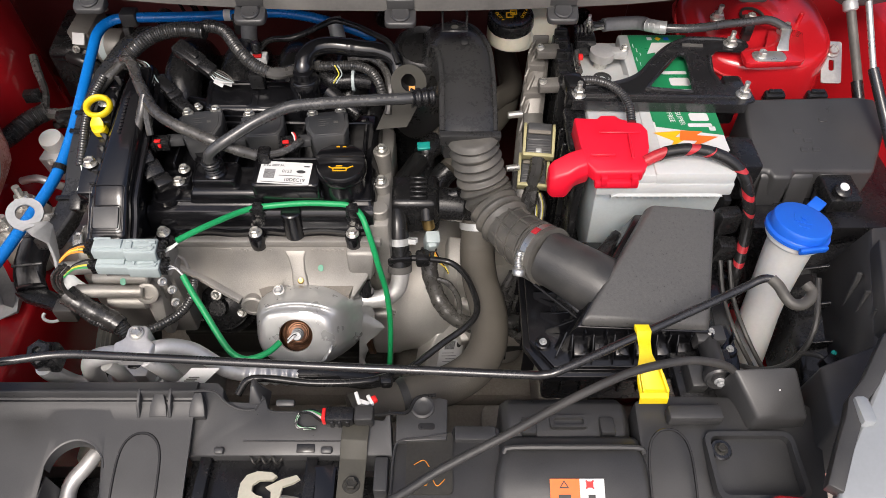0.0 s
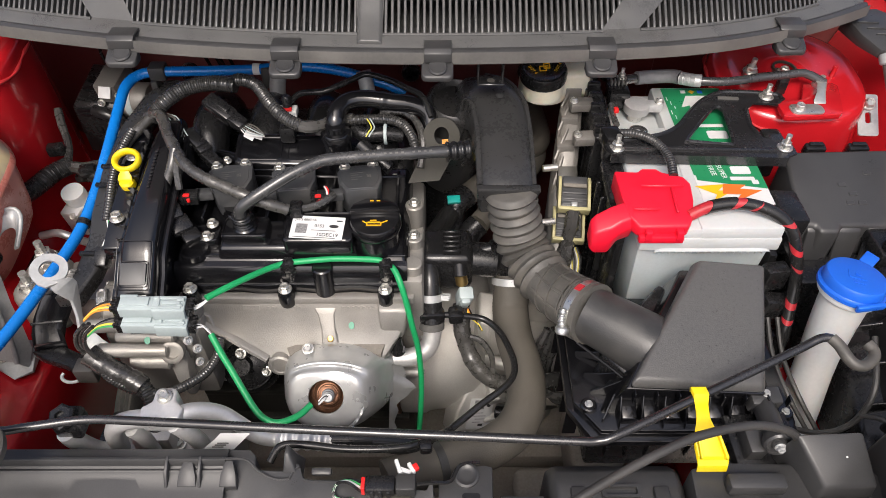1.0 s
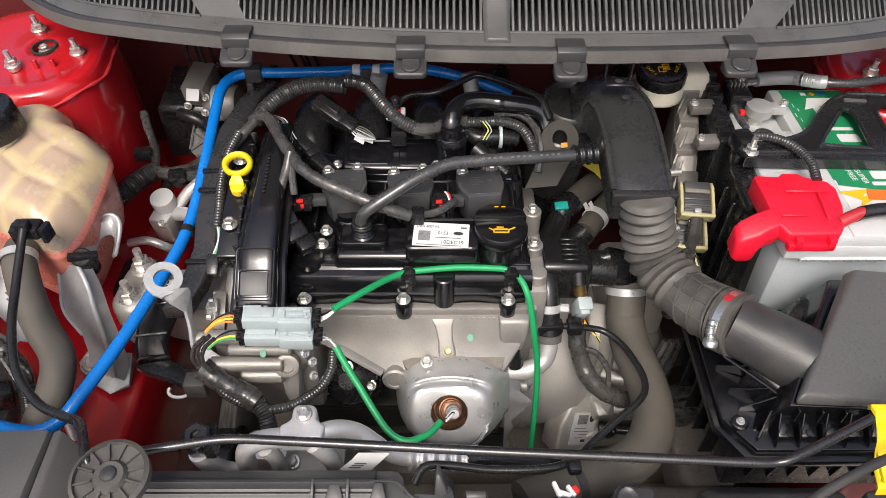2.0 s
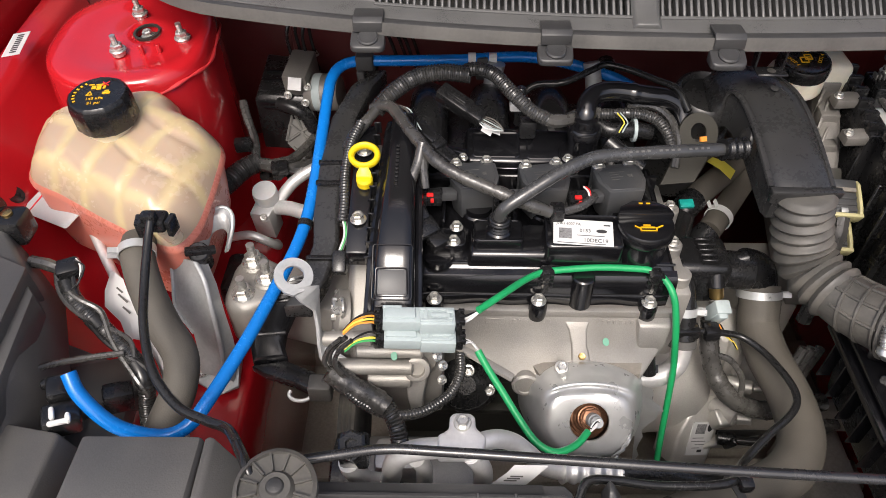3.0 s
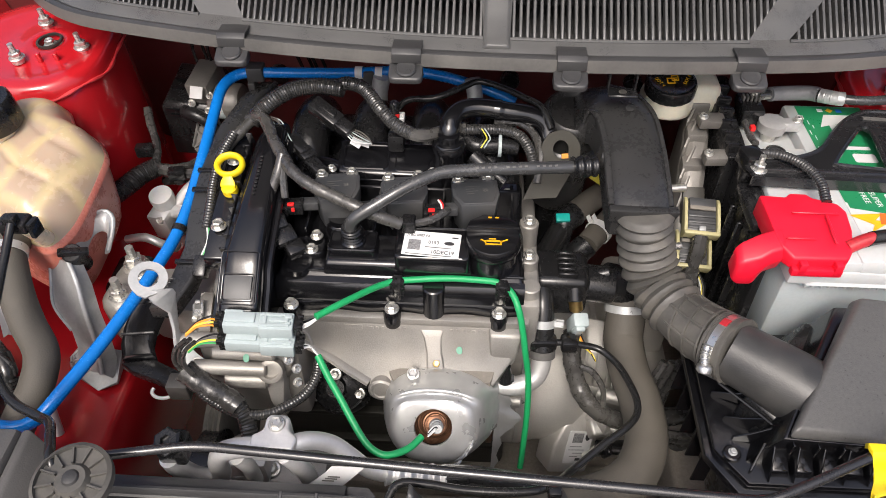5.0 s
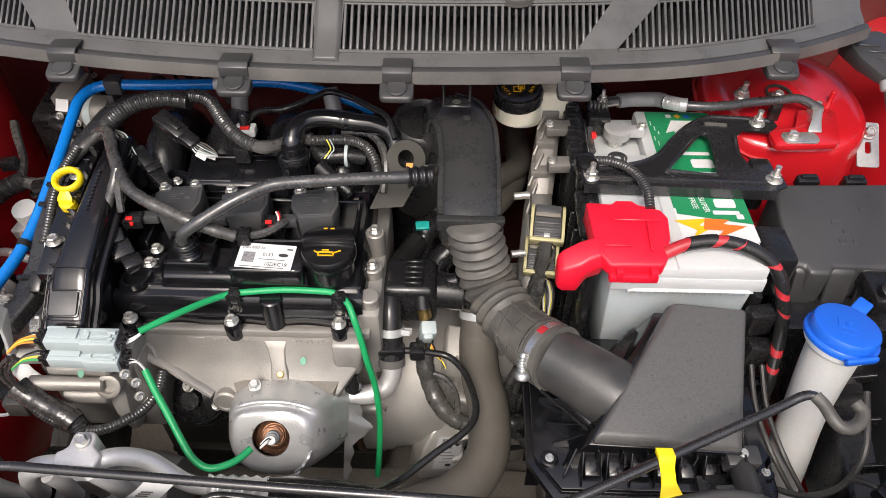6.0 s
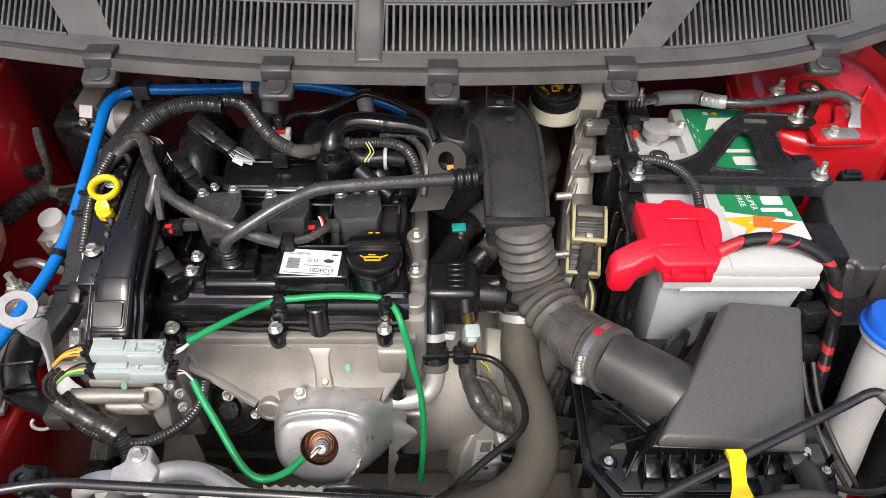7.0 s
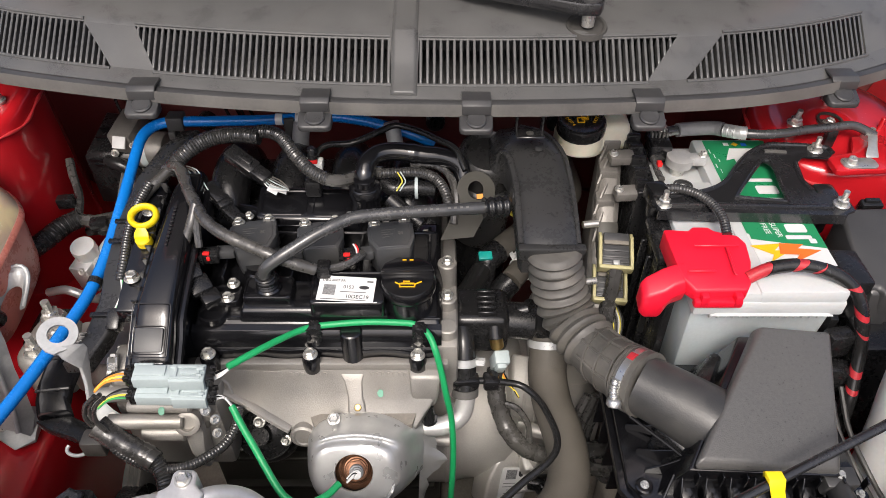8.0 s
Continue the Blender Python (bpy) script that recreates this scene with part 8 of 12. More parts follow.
def battery():
    t = thing("battery", (0.27, 0.745, 0.68), "white car battery with a green printed label on top", "battery")
    bm = B()
    loft(bm, [[(0.195, 0.615, 0.68), (0.340, 0.615, 0.68), (0.340, 0.885, 0.68), (0.195, 0.885, 0.68)], [(0.188, 0.609, 0.835), (0.348, 0.609, 0.835), (0.348, 0.890, 0.835), (0.188, 0.890, 0.835)]], bev=0.005)
    part("case", bm, M_CASE, t)
    bm = B()
    span(bm, (0.185, 0.598, 0.838), (0.351, 0.893, 0.858), 0.003)
    lid = part("lid", bm, M_BATT, t)
    bm = B()
    span(bm, (0.252, 0.5995, 0.850), (0.3505, 0.892, 0.8735), 0.005)
    part("raised_deck", bm, M_BATT, lid)
    bm = B()
    span(bm, (0.1855, 0.6000, 0.850), (0.26, 0.80, 0.8705), 0.005)
    part("terminal_deck", bm, M_BATT, lid)
    for i in range(16):
        bm = B()
        x = 0.205 + i * 0.0085
        span(bm, (x, 0.5975, 0.8335), (x + 0.002, 0.602, 0.839), 0.0005, 1)
        part("lid_tooth", bm, M_BATT, lid)
    bm = B()
    loft(bm, [[(0.205, 0.5955, 0.8395), (0.340, 0.5955, 0.8395), (0.340, 0.602, 0.8395), (0.205, 0.602, 0.8395)], [(0.212, 0.598, 0.8425), (0.333, 0.598, 0.8425), (0.333, 0.602, 0.8425), (0.212, 0.602, 0.8425)]])
    part("lid_edge", bm, M_BATT, lid)
    for x, y, r in ((0.2165, 0.789, 0.0105),):
        bm = B()
        ring(bm, (x, y, 0.8712), (0, 0, 1), r * 0.45, r * 0.35, 0.002)
        ring(bm, (x, y, 0.8712), (0, 0, 1), r * 0.95, r * 0.22, 0.002)
        part("eye_indicator", bm, M_PRINT, t, "round black charge eye")
    bm = B()
    cyl(bm, (0.222, 0.835, 0.855), (0.222, 0.835, 0.882), 0.0095, 18)
    part("negative_post", bm, M_ZINC, t)
    # label
    z = 0.8738
    bm = B()
    span(bm, (0.266, 0.640, z - 0.0002), (0.350, 0.886, z + 0.0002))
    lab = part("label", bm, M_PAPER, t, "white and green battery label")

    def lay(pts, material, name, dz=0.0004, inv=None):
        bm = B()
        plate(bm, pts, None, z + dz + 0.0003, 0.0003)
        return part(name, bm, material, lab)
    lay([(0.266, 0.886), (0.350, 0.886), (0.350, 0.868), (0.298, 0.868), (0.286, 0.840), (0.280, 0.70), (0.266, 0.70)], M_GREENLAB, "green_border")
    lay([(0.274, 0.835), (0.350, 0.862), (0.350, 0.668), (0.308, 0.676), (0.268, 0.684)], M_GREENLAB, "green_field", 0.0006)
    lay([(0.266, 0.70), (0.280, 0.70), (0.283, 0.688), (0.266, 0.694)], M_GREENLAB, "green_border")
    # large pale letter shapes, left as plain strokes
    for (cx, cy, r) in ((0.318, 0.776, 0.0135), (0.326, 0.7025, 0.0120), (0.310, 0.838, 0.0125)):
        bm = B()
        plate(bm, rounded(cx - r, cy - r * 0.62, cx + r, cy + r * 0.62, 0.003), None, z + 0.0012, 0.0003)
        part("pale_block", bm, M_PAPER, lab)
    for (cx, cy, w, h) in ((0.324, 0.6865, 0.030, 0.0065), (0.338, 0.680, 0.008, 0.008), (0.318, 0.7565, 0.030, 0.0065), (0.314, 0.796, 0.034, 0.0065), (0.322, 0.722, 0.034, 0.0065)):
        bm = B()
        plate(bm, rounded(cx - w / 2, cy - h / 2, cx + w / 2, cy + h / 2, 0.0015), None, z + 0.0012, 0.0003)
        part("pale_stroke", bm, M_PAPER, lab)
    mt = Matrix.Translation((0.2975, 0.7125, z + 0.0009)) @ Euler((0, 0, radians(-84))).to_matrix().to_4x4()
    words("SUPER", 0.0095, mt, M_PAPER, lab, "print_word")
    words("FREE", 0.0095, Matrix.Translation((0.2865, 0.7115, z + 0.0009)) @ Euler((0, 0, radians(-84))).to_matrix().to_4x4(), M_PAPER, lab, "print_word")
    for k in range(14):
        bm = B()
        box(bm, (0.2695 + 0.0035 * (k % 3), 0.86 - k * 0.011, z + 0.0007), (0.0012, 0.009, 0.0003))
        part("print_bar", bm, M_PAPER, lab)
    for k in range(3):
        bm = B()
        box(bm, (0.296 + 0.012 * k, 0.877, z + 0.0008), (0.007, 0.007, 0.0003), (0, 0, 45 * (k == 1)))
        part("print_mark", bm, (M_PAPER, M_AMBER, M_BLUECAP)[k], lab)
    lay([(0.262, 0.672), (0.300, 0.676), (0.288, 0.664), (0.306, 0.664), (0.278, 0.645), (0.285, 0.657)], M_AMBER, "amber_flash", 0.0008)
    lay([(0.297, 0.676), (0.324, 0.674), (0.315, 0.667), (0.341, 0.664), (0.302, 0.643), (0.314, 0.657), (0.292, 0.658)], M_ORANGE, "orange_flash", 0.0012)
    # tray wall left of the battery
    b = thing("battery_tray", (0.17, 0.74, 0.62), "black plastic battery tray with upright side walls", "battery tray")
    bm = B()
    span(bm, (0.168, 0.60, 0.64), (0.356, 0.90, 0.682), 0.004)
    part("floor", bm, M_BLACK, b)
    bm = B()
    span(bm, (0.168, 0.588, 0.56), (0.356, 0.596, 0.70), 0.003)
    part("front_wall", bm, M_TRAY, b, "dusty brown-grey front wall")
    bm = B()
    loft(bm, [[(0.160, 0.605, 0.64), (0.170, 0.605, 0.64), (0.170, 0.90, 0.64), (0.160, 0.90, 0.64)], [(0.172, 0.640, 0.862), (0.182, 0.640, 0.862), (0.182, 0.900, 0.880), (0.172, 0.900, 0.880)]], bev=0.002)
    part("side_wall", bm, M_BLACK, b)
    bm = B()
    span(bm, (0.158, 0.66, 0.852), (0.186, 0.735, 0.866), 0.004)
    span(bm, (0.160, 0.735, 0.86), (0.186, 0.755, 0.89), 0.004)
    part("wall_lug", bm, M_BLACK, b)
    for y in (0.66, 0.69, 0.72, 0.78, 0.82, 0.86):
        bm = B()
        span(bm, (0.156, y, 0.66), (0.164, y + 0.004, 0.84), 0.001, 1)
        part("wall_rib", bm, M_BLACK, b)
    bm = B()
    loft(bm, [[(0.352, 0.605, 0.64), (0.362, 0.605, 0.64), (0.362, 0.88, 0.64), (0.352, 0.88, 0.64)], [(0.354, 0.612, 0.815), (0.364, 0.612, 0.815), (0.364, 0.88, 0.85), (0.354, 0.88, 0.85)]], bev=0.002)
    part("side_wall", bm, M_BLACK, b)


def hold_down():
    t = thing("battery_clamp", (0.29, 0.77, 0.87), "black pressed steel battery hold-down with a triangular window", "battery clamp")
    z = 0.889
    o = [(0.166, 0.720), (0.385, 0.712), (0.398, 0.718), (0.398, 0.736), (0.380, 0.744), (0.366, 0.752), (0.360, 0.775), (0.366, 0.815), (0.378, 0.828), (0.412, 0.826), (0.420, 0.836), (0.412, 0.850), (0.352, 0.856), (0.330, 0.850), (0.306, 0.832), (0.284, 0.806), (0.262, 0.776), (0.240, 0.760), (0.210, 0.750), (0.166, 0.740)]
    h = [(0.272, 0.742), (0.318, 0.735), (0.324, 0.739), (0.331, 0.810), (0.325, 0.818), (0.316, 0.813), (0.269, 0.749)]
    bm = B()
    plate(bm, o, h, z, 0.003)
    part("plate", bm, M_ROD, t)
    # turned-up rims and pressed beads
    bm = B()
    tube(bm, [(x, y, z) for x, y in o[10:] + o[:1]], 0.0028, 8, 0.004)
    part("rim", bm, M_ROD, t)
    bm = B()
    tube(bm, [(x, y, z) for x, y in ((0.362, 0.756), (0.357, 0.78), (0.362, 0.815))], 0.0028, 8, 0.004)
    part("rim", bm, M_ROD, t)
    bm = B()
    tube(bm, [(x, y, z + 0.0005) for x, y in h + h[:2]], 0.0024, 8, 0.003)
    part("window_rim", bm, M_ROD, t)
    bm = B()
    box(bm, (0.275, 0.726, z + 0.001), (0.20, 0.006, 0.005), (0, 0, -2), 0.002)
    part("bead", bm, M_ROD, t)
    bm = B()
    loft(bm, [[(x, y0, z), (x, y0, z - 0.014), (x, y0 + 0.003, z - 0.014), (x, y0 + 0.003, z)] for x, y0 in ((0.166, 0.717), (0.385, 0.709))])
    part("front_flange", bm, M_ROD, t)
    bm = B()
    box(bm, (0.345, 0.838, z + 0.001), (0.028, 0.005, 0.002), (0, 0, -4))
    part("slot", bm, M_STRIP, t)
    for x, y in ((0.3855, 0.729), (0.3985, 0.842), (0.174, 0.729)):
        bolt((x, y, z), size=0.0095, parent=t, stud=True, name="flange_nut")
    bm = B()
    span(bm, (0.372, 0.752, 0.82), (0.398, 0.780, 0.884), 0.005)
    part("side_catch", bm, M_ROD, t)


def red_cover():
    t = thing("terminal_cover", (0.195, 0.63, 0.86), "red soft plastic positive terminal cover", "terminal cover")
    bm = B()
    m = [(0.162, 0.682), (0.190, 0.680), (0.196, 0.686), (0.214, 0.686), (0.219, 0.680), (0.244, 0.672), (0.250, 0.660), (0.247, 0.632), (0.241, 0.606), (0.236, 0.598), (0.180, 0.597), (0.170, 0.610), (0.165, 0.635)]
    prism(bm, m, 0.862, lambda x, y: 0.8885 + 0.06 * (y - 0.63) - 0.35 * max(0.0, 0.622 - y), 0.003, 3)
    part("cover", bm, M_POSRED, t)
    bm = B()
    loft(bm, [[(0.176, 0.612, 0.848), (0.176, 0.606, 0.868), (0.176, 0.610, 0.882), (0.176, 0.634, 0.887), (0.176, 0.640, 0.850)], [(0.160, 0.610, 0.842), (0.160, 0.602, 0.862), (0.160, 0.606, 0.878), (0.160, 0.630, 0.885), (0.160, 0.636, 0.846)], [(0.150, 0.600, 0.832), (0.150, 0.597, 0.854), (0.150, 0.602, 0.872), (0.150, 0.627, 0.883), (0.150, 0.632, 0.840)], [(0.132, 0.600, 0.832), (0.132, 0.597, 0.850), (0.132, 0.600, 0.866), (0.132, 0.621, 0.876), (0.132, 0.626, 0.838)], [(0.127, 0.603, 0.838), (0.127, 0.600, 0.850), (0.127, 0.603, 0.862), (0.127, 0.620, 0.869), (0.127, 0.622, 0.842)]], bev=0.003, seg=3)
    part("cable_boot", bm, M_POSRED, t)
    bm = B()
    span(bm, (0.180, 0.590, 0.858), (0.232, 0.599, 0.868), 0.002)
    for x_ in (0.186, 0.222):
        span(bm, (x_, 0.589, 0.862), (x_ + 0.008, 0.600, 0.876), 0.0015)
    part("latch", bm, M_POSRED, t)
    for (c, s) in (((0.215, 0.655, 0.8905), (0.050, 0.003, 0.002)), ((0.225, 0.632, 0.889), (0.003, 0.040, 0.002)), ((0.190, 0.618, 0.8875), (0.030, 0.003, 0.002))):
        bm = B()
        box(bm, c, s, (6, 0, 0), 0.0008, 1)
        part("bead", bm, M_POSRED, t)
    # red and black positive cable
    t = thing("positive_cable", (0.33, 0.60, 0.74), "positive battery cable wrapped in black tape with red showing", "battery cable")
    pts = [(0.240, 0.616, 0.878), (0.262, 0.622, 0.886), (0.292, 0.624, 0.890), (0.320, 0.620, 0.888), (0.345, 0.612, 0.879), (0.362, 0.602, 0.862), (0.372, 0.592, 0.835), (0.378, 0.582, 0.805), (0.376, 0.565, 0.775), (0.371, 0.545, 0.745), (0.366, 0.53, 0.70)]
    bm = B()
    tube(bm, pts, 0.0070, 14, 0.004)
    part("cable", bm, M_CABLERED, t)
    C = spline(pts, 0.0025)
    for i0, i1, sh in ((9, 20, 2.6), (23.5, 30, 3.4), (32, 47, 2.0), (48.5, 60, 3.6), (64.5, 71, 2.4), (72.5, 88, 3.4), (93, 98, 2.2), (100, 120, 3.0)):
        if i1 < len(C) - 1:
            bm = B()
            wrap(bm, C, i0, i1, 0.0076 + 0.0002 * math.sin(i0), sh)
            part("tape", bm, M_WIRE, t)

    # clipped side carrier beside the battery
    t = thing("cable_carrier", (0.375, 0.59, 0.72), "black plastic cable carrier beside the battery", "cable carrier")
    for (c, s, r) in (((0.372, 0.650, 0.835), (0.034, 0.055, 0.06), (0, 4, 0)), ((0.356, 0.592, 0.80), (0.030, 0.020, 0.035), (0, 0, 10)), ((0.362, 0.575, 0.755), (0.036, 0.022, 0.05), (0, 8, 0)), ((0.354, 0.56, 0.72), (0.03, 0.02, 0.03), (0, 0, 0))):
        bm = B()
        box(bm, c, s, r, 0.004)
        part("block", bm, M_BLACK, t)
    for dx in (0, 0.012):
        bm = B()
        taped(bm, [(0.352 + dx, 0.560, 0.76), (0.354 + dx, 0.520, 0.735), (0.362 + dx, 0.475, 0.72), (0.385 + dx, 0.44, 0.69)], 0.0030)
        part("wire", bm, M_MATT, t)


def negative_cable():
    t = thing("negative_cable", (0.33, 0.87, 0.86), "grey earth cable from the battery to the red tower", "battery cable")
    bm = B()
    tube(bm, [(0.212, 0.880, 0.893), (0.245, 0.888, 0.892), (0.275, 0.884, 0.896), (0.301, 0.862, 0.903), (0.33, 0.855, 0.905), (0.36, 0.858, 0.905), (0.395, 0.868, 0.904), (0.43, 0.872, 0.905), (0.458, 0.876, 0.905), (0.486, 0.868, 0.895)], 0.0060, 14, 0.006)
    part("cable", bm, M_PCV, t)
    bm = B()
    tube(bm, [(0.228, 0.884, 0.8925), (0.245, 0.888, 0.892), (0.275, 0.884, 0.896), (0.285, 0.876, 0.899)], 0.0095, 14, 0.003)
    part("shrink_sleeve", bm, M_GREYSLEEVE, t, "grey shrink sleeve")
    bm = B()
    tube(bm, [(0.287, 0.874, 0.899), (0.301, 0.862, 0.903), (0.310, 0.859, 0.904)], 0.0088, 14, 0.0012, ribbed(0.003, 0.08))
    part("marker", bm, M_CLAMPWHITE, t, "pale printed marker sleeve")
    bm = B()
    loft(bm, [[(x, y - w, z - 0.002), (x, y + w, z - 0.002), (x, y + w, z + 0.002), (x, y - w, z + 0.002)] for x, y, z, w in ((0.205, 0.878, 0.893, 0.010), (0.228, 0.884, 0.893, 0.009))], bev=0.001)
    part("ring_terminal", bm, M_ZINC, t)
    bolt((0.206, 0.880, 0.896), size=0.007, parent=t, stud=True)
    # post clamp
    bm = B()
    lathe(bm, [(0.017, 0), (0.0175, 0.004), (0.0175, 0.012), (0.012, 0.014), (0.0105, 0.014)], (0.222, 0.835, 0.872), (0, 0, 1), 28)
    loft(bm, [[(0.230, 0.826, 0.874), (0.230, 0.842, 0.874), (0.230, 0.842, 0.886), (0.230, 0.826, 0.886)], [(0.256, 0.828, 0.872), (0.256, 0.842, 0.872), (0.256, 0.842, 0.886), (0.256, 0.828, 0.886)]], bev=0.003)
    part("post_clamp", bm, M_ALU, t)
    bolt((0.251, 0.835, 0.886), size=0.0065, parent=t)
    bm = B()
    span(bm, (0.186, 0.845, 0.866), (0.214, 0.880, 0.892), 0.003)
    box(bm, (0.200, 0.884, 0.884), (0.026, 0.010, 0.014), bev=0.002)
    part("current_sensor", bm, M_BLACK, t, "black battery current sensor")
    for k in range(5):
        bm = B()
        span(bm, (0.189 + 0.005 * k, 0.866, 0.8915), (0.1915 + 0.005 * k, 0.876, 0.8985), 0.0006, 1)
        part("sensor_fin", bm, M_STRIP, t)
    # lug on the tower
    bm = B()
    lathe(bm, [(0.010, 0), (0.010, 0.010), (0.008, 0.012)], (0.482, 0.872, 0.884), (0, 0, 1), 18)
    loft(bm, [[(x - w, y - 0.002, z), (x + w, y - 0.002, z), (x + w, y + 0.002, z + 0.003), (x - w, y + 0.002, z + 0.003)] for x, y, z, w in ((0.482, 0.872, 0.893, 0.008), (0.478, 0.858, 0.897, 0.0065), (0.472, 0.842, 0.894, 0.006), (0.466, 0.826, 0.8895, 0.0085))], bev=0.001)
    prism(bm, rounded(0.421, 0.801, 0.466, 0.823, 0.008), 0.8885, 0.8910, 0.0006)
    part("earth_lug", bm, M_ZINC, t)
    bolt((0.433, 0.812, 0.8910), (0, -0.1, 1), 0.0080, t)
    bm = B()
    box(bm, (0.43, 0.872, 0.885), (0.014, 0.012, 0.035), (0, 0, 0), 0.003)
    part("clip", bm, M_BLACK, t)
    # sensor pigtail to the red cover
    t = thing("sensor_pigtail", (0.21, 0.75, 0.88), "thin black corrugated lead over the battery", "wiring loom", "wiring looms")
    bm = B()
    box(bm, (0.170, 0.748, 0.890), (0.024, 0.028, 0.022), (0, 0, 12), 0.004)
    part("plug", bm, M_BLACK, t)
    bm = B()
    loom(bm, [(0.176, 0.752, 0.895), (0.195, 0.748, 0.898), (0.213, 0.737, 0.899), (0.226, 0.718, 0.899), (0.232, 0.696, 0.897), (0.232, 0.672, 0.891)], 0.0055)
    part("conduit", bm, M_LOOM, t)
    bm = B()
    taped(bm, [(0.185, 0.83, 0.885), (0.182, 0.80, 0.888), (0.180, 0.770, 0.895)], 0.004)
    part("lead", bm, M_TAPE, t)
    bm = B()
    box(bm, (0.186, 0.806, 0.893), (0.006, 0.008, 0.006), bev=0.001)
    part("plug_lock", bm, M_REDPRINT, t, "red plug lock")


def fuse_box():
    t = thing("fuse_box", (0.46, 0.67, 0.72), "black plastic fuse box with a stepped lid", "fuse box")
    bm = B()
    prism(bm, [(0.388, 0.632), (0.405, 0.632), (0.408, 0.622), (0.432, 0.622), (0.436, 0.632), (0.535, 0.630), (0.565, 0.69), (0.565, 0.738), (0.540, 0.742), (0.392, 0.738)], 0.74, lambda x, y: 0.848 + 0.27 * (y - 0.632), 0.005, 3)
    part("lid", bm, M_SLAM, t)
    for (x0, x1) in ((0.396, 0.424), (0.434, 0.462), (0.470, 0.500)):
        bm = B()
        loft(bm, [[(x0, 0.636, 0.846), (x1, 0.636, 0.846), (x1, 0.628, 0.840), (x0, 0.628, 0.840)], [(x0 + 0.002, 0.612, 0.74), (x1 - 0.002, 0.612, 0.74), (x1 - 0.002, 0.606, 0.74), (x0 + 0.002, 0.606, 0.74)]], bev=0.004)
        part("front_rib", bm, M_SLAM, t)
    bm = B()
    span(bm, (0.385, 0.580, 0.50), (0.60, 0.735, 0.80), 0.008)
    part("base", bm, M_BLACK, t)
    bm = B()
    lathe(bm, [(0.006, 0), (0.010, 0.002), (0.010, 0.010), (0.007, 0.012)], (0.482, 0.598, 0.842), (0, -0.3, 1), 20)
    span(bm, (0.468, 0.585, 0.82), (0.51, 0.64, 0.842), 0.005)
    part("corner_fixing", bm, M_BLACK, t)
    bm = B()
    lathe(bm, [(0.005, 0), (0.0055, 0.003), (0.002, 0.004)], (0.482, 0.597, 0.853), (0, -0.3, 1), 16)
    part("fixing_stud", bm, M_WHITE, t)
    # moulded marks on the lid
    for (x, y) in ((0.452, 0.688), (0.462, 0.675), (0.488, 0.705), (0.455, 0.662), (0.470, 0.662)):
        bm = B()
        box(bm, (x, y, 0.848 + 0.27 * (y - 0.632) + 0.0002), (0.010, 0.006, 0.0014), (15, 0, 0), 0.0005, 1)
        part("moulded_mark", bm, M_SLAM, t)
    for (x, y) in ((0.440, 0.754), (0.496, 0.754)):
        bm = B()
        box(bm, (x, y, 0.866), (0.026, 0.012, 0.016), (10, 0, 0), 0.002)
        box(bm, (x, y, 0.875), (0.018, 0.006, 0.005), (10, 0, 0), 0.001)
        part("rear_latch", bm, M_BLACK, t)


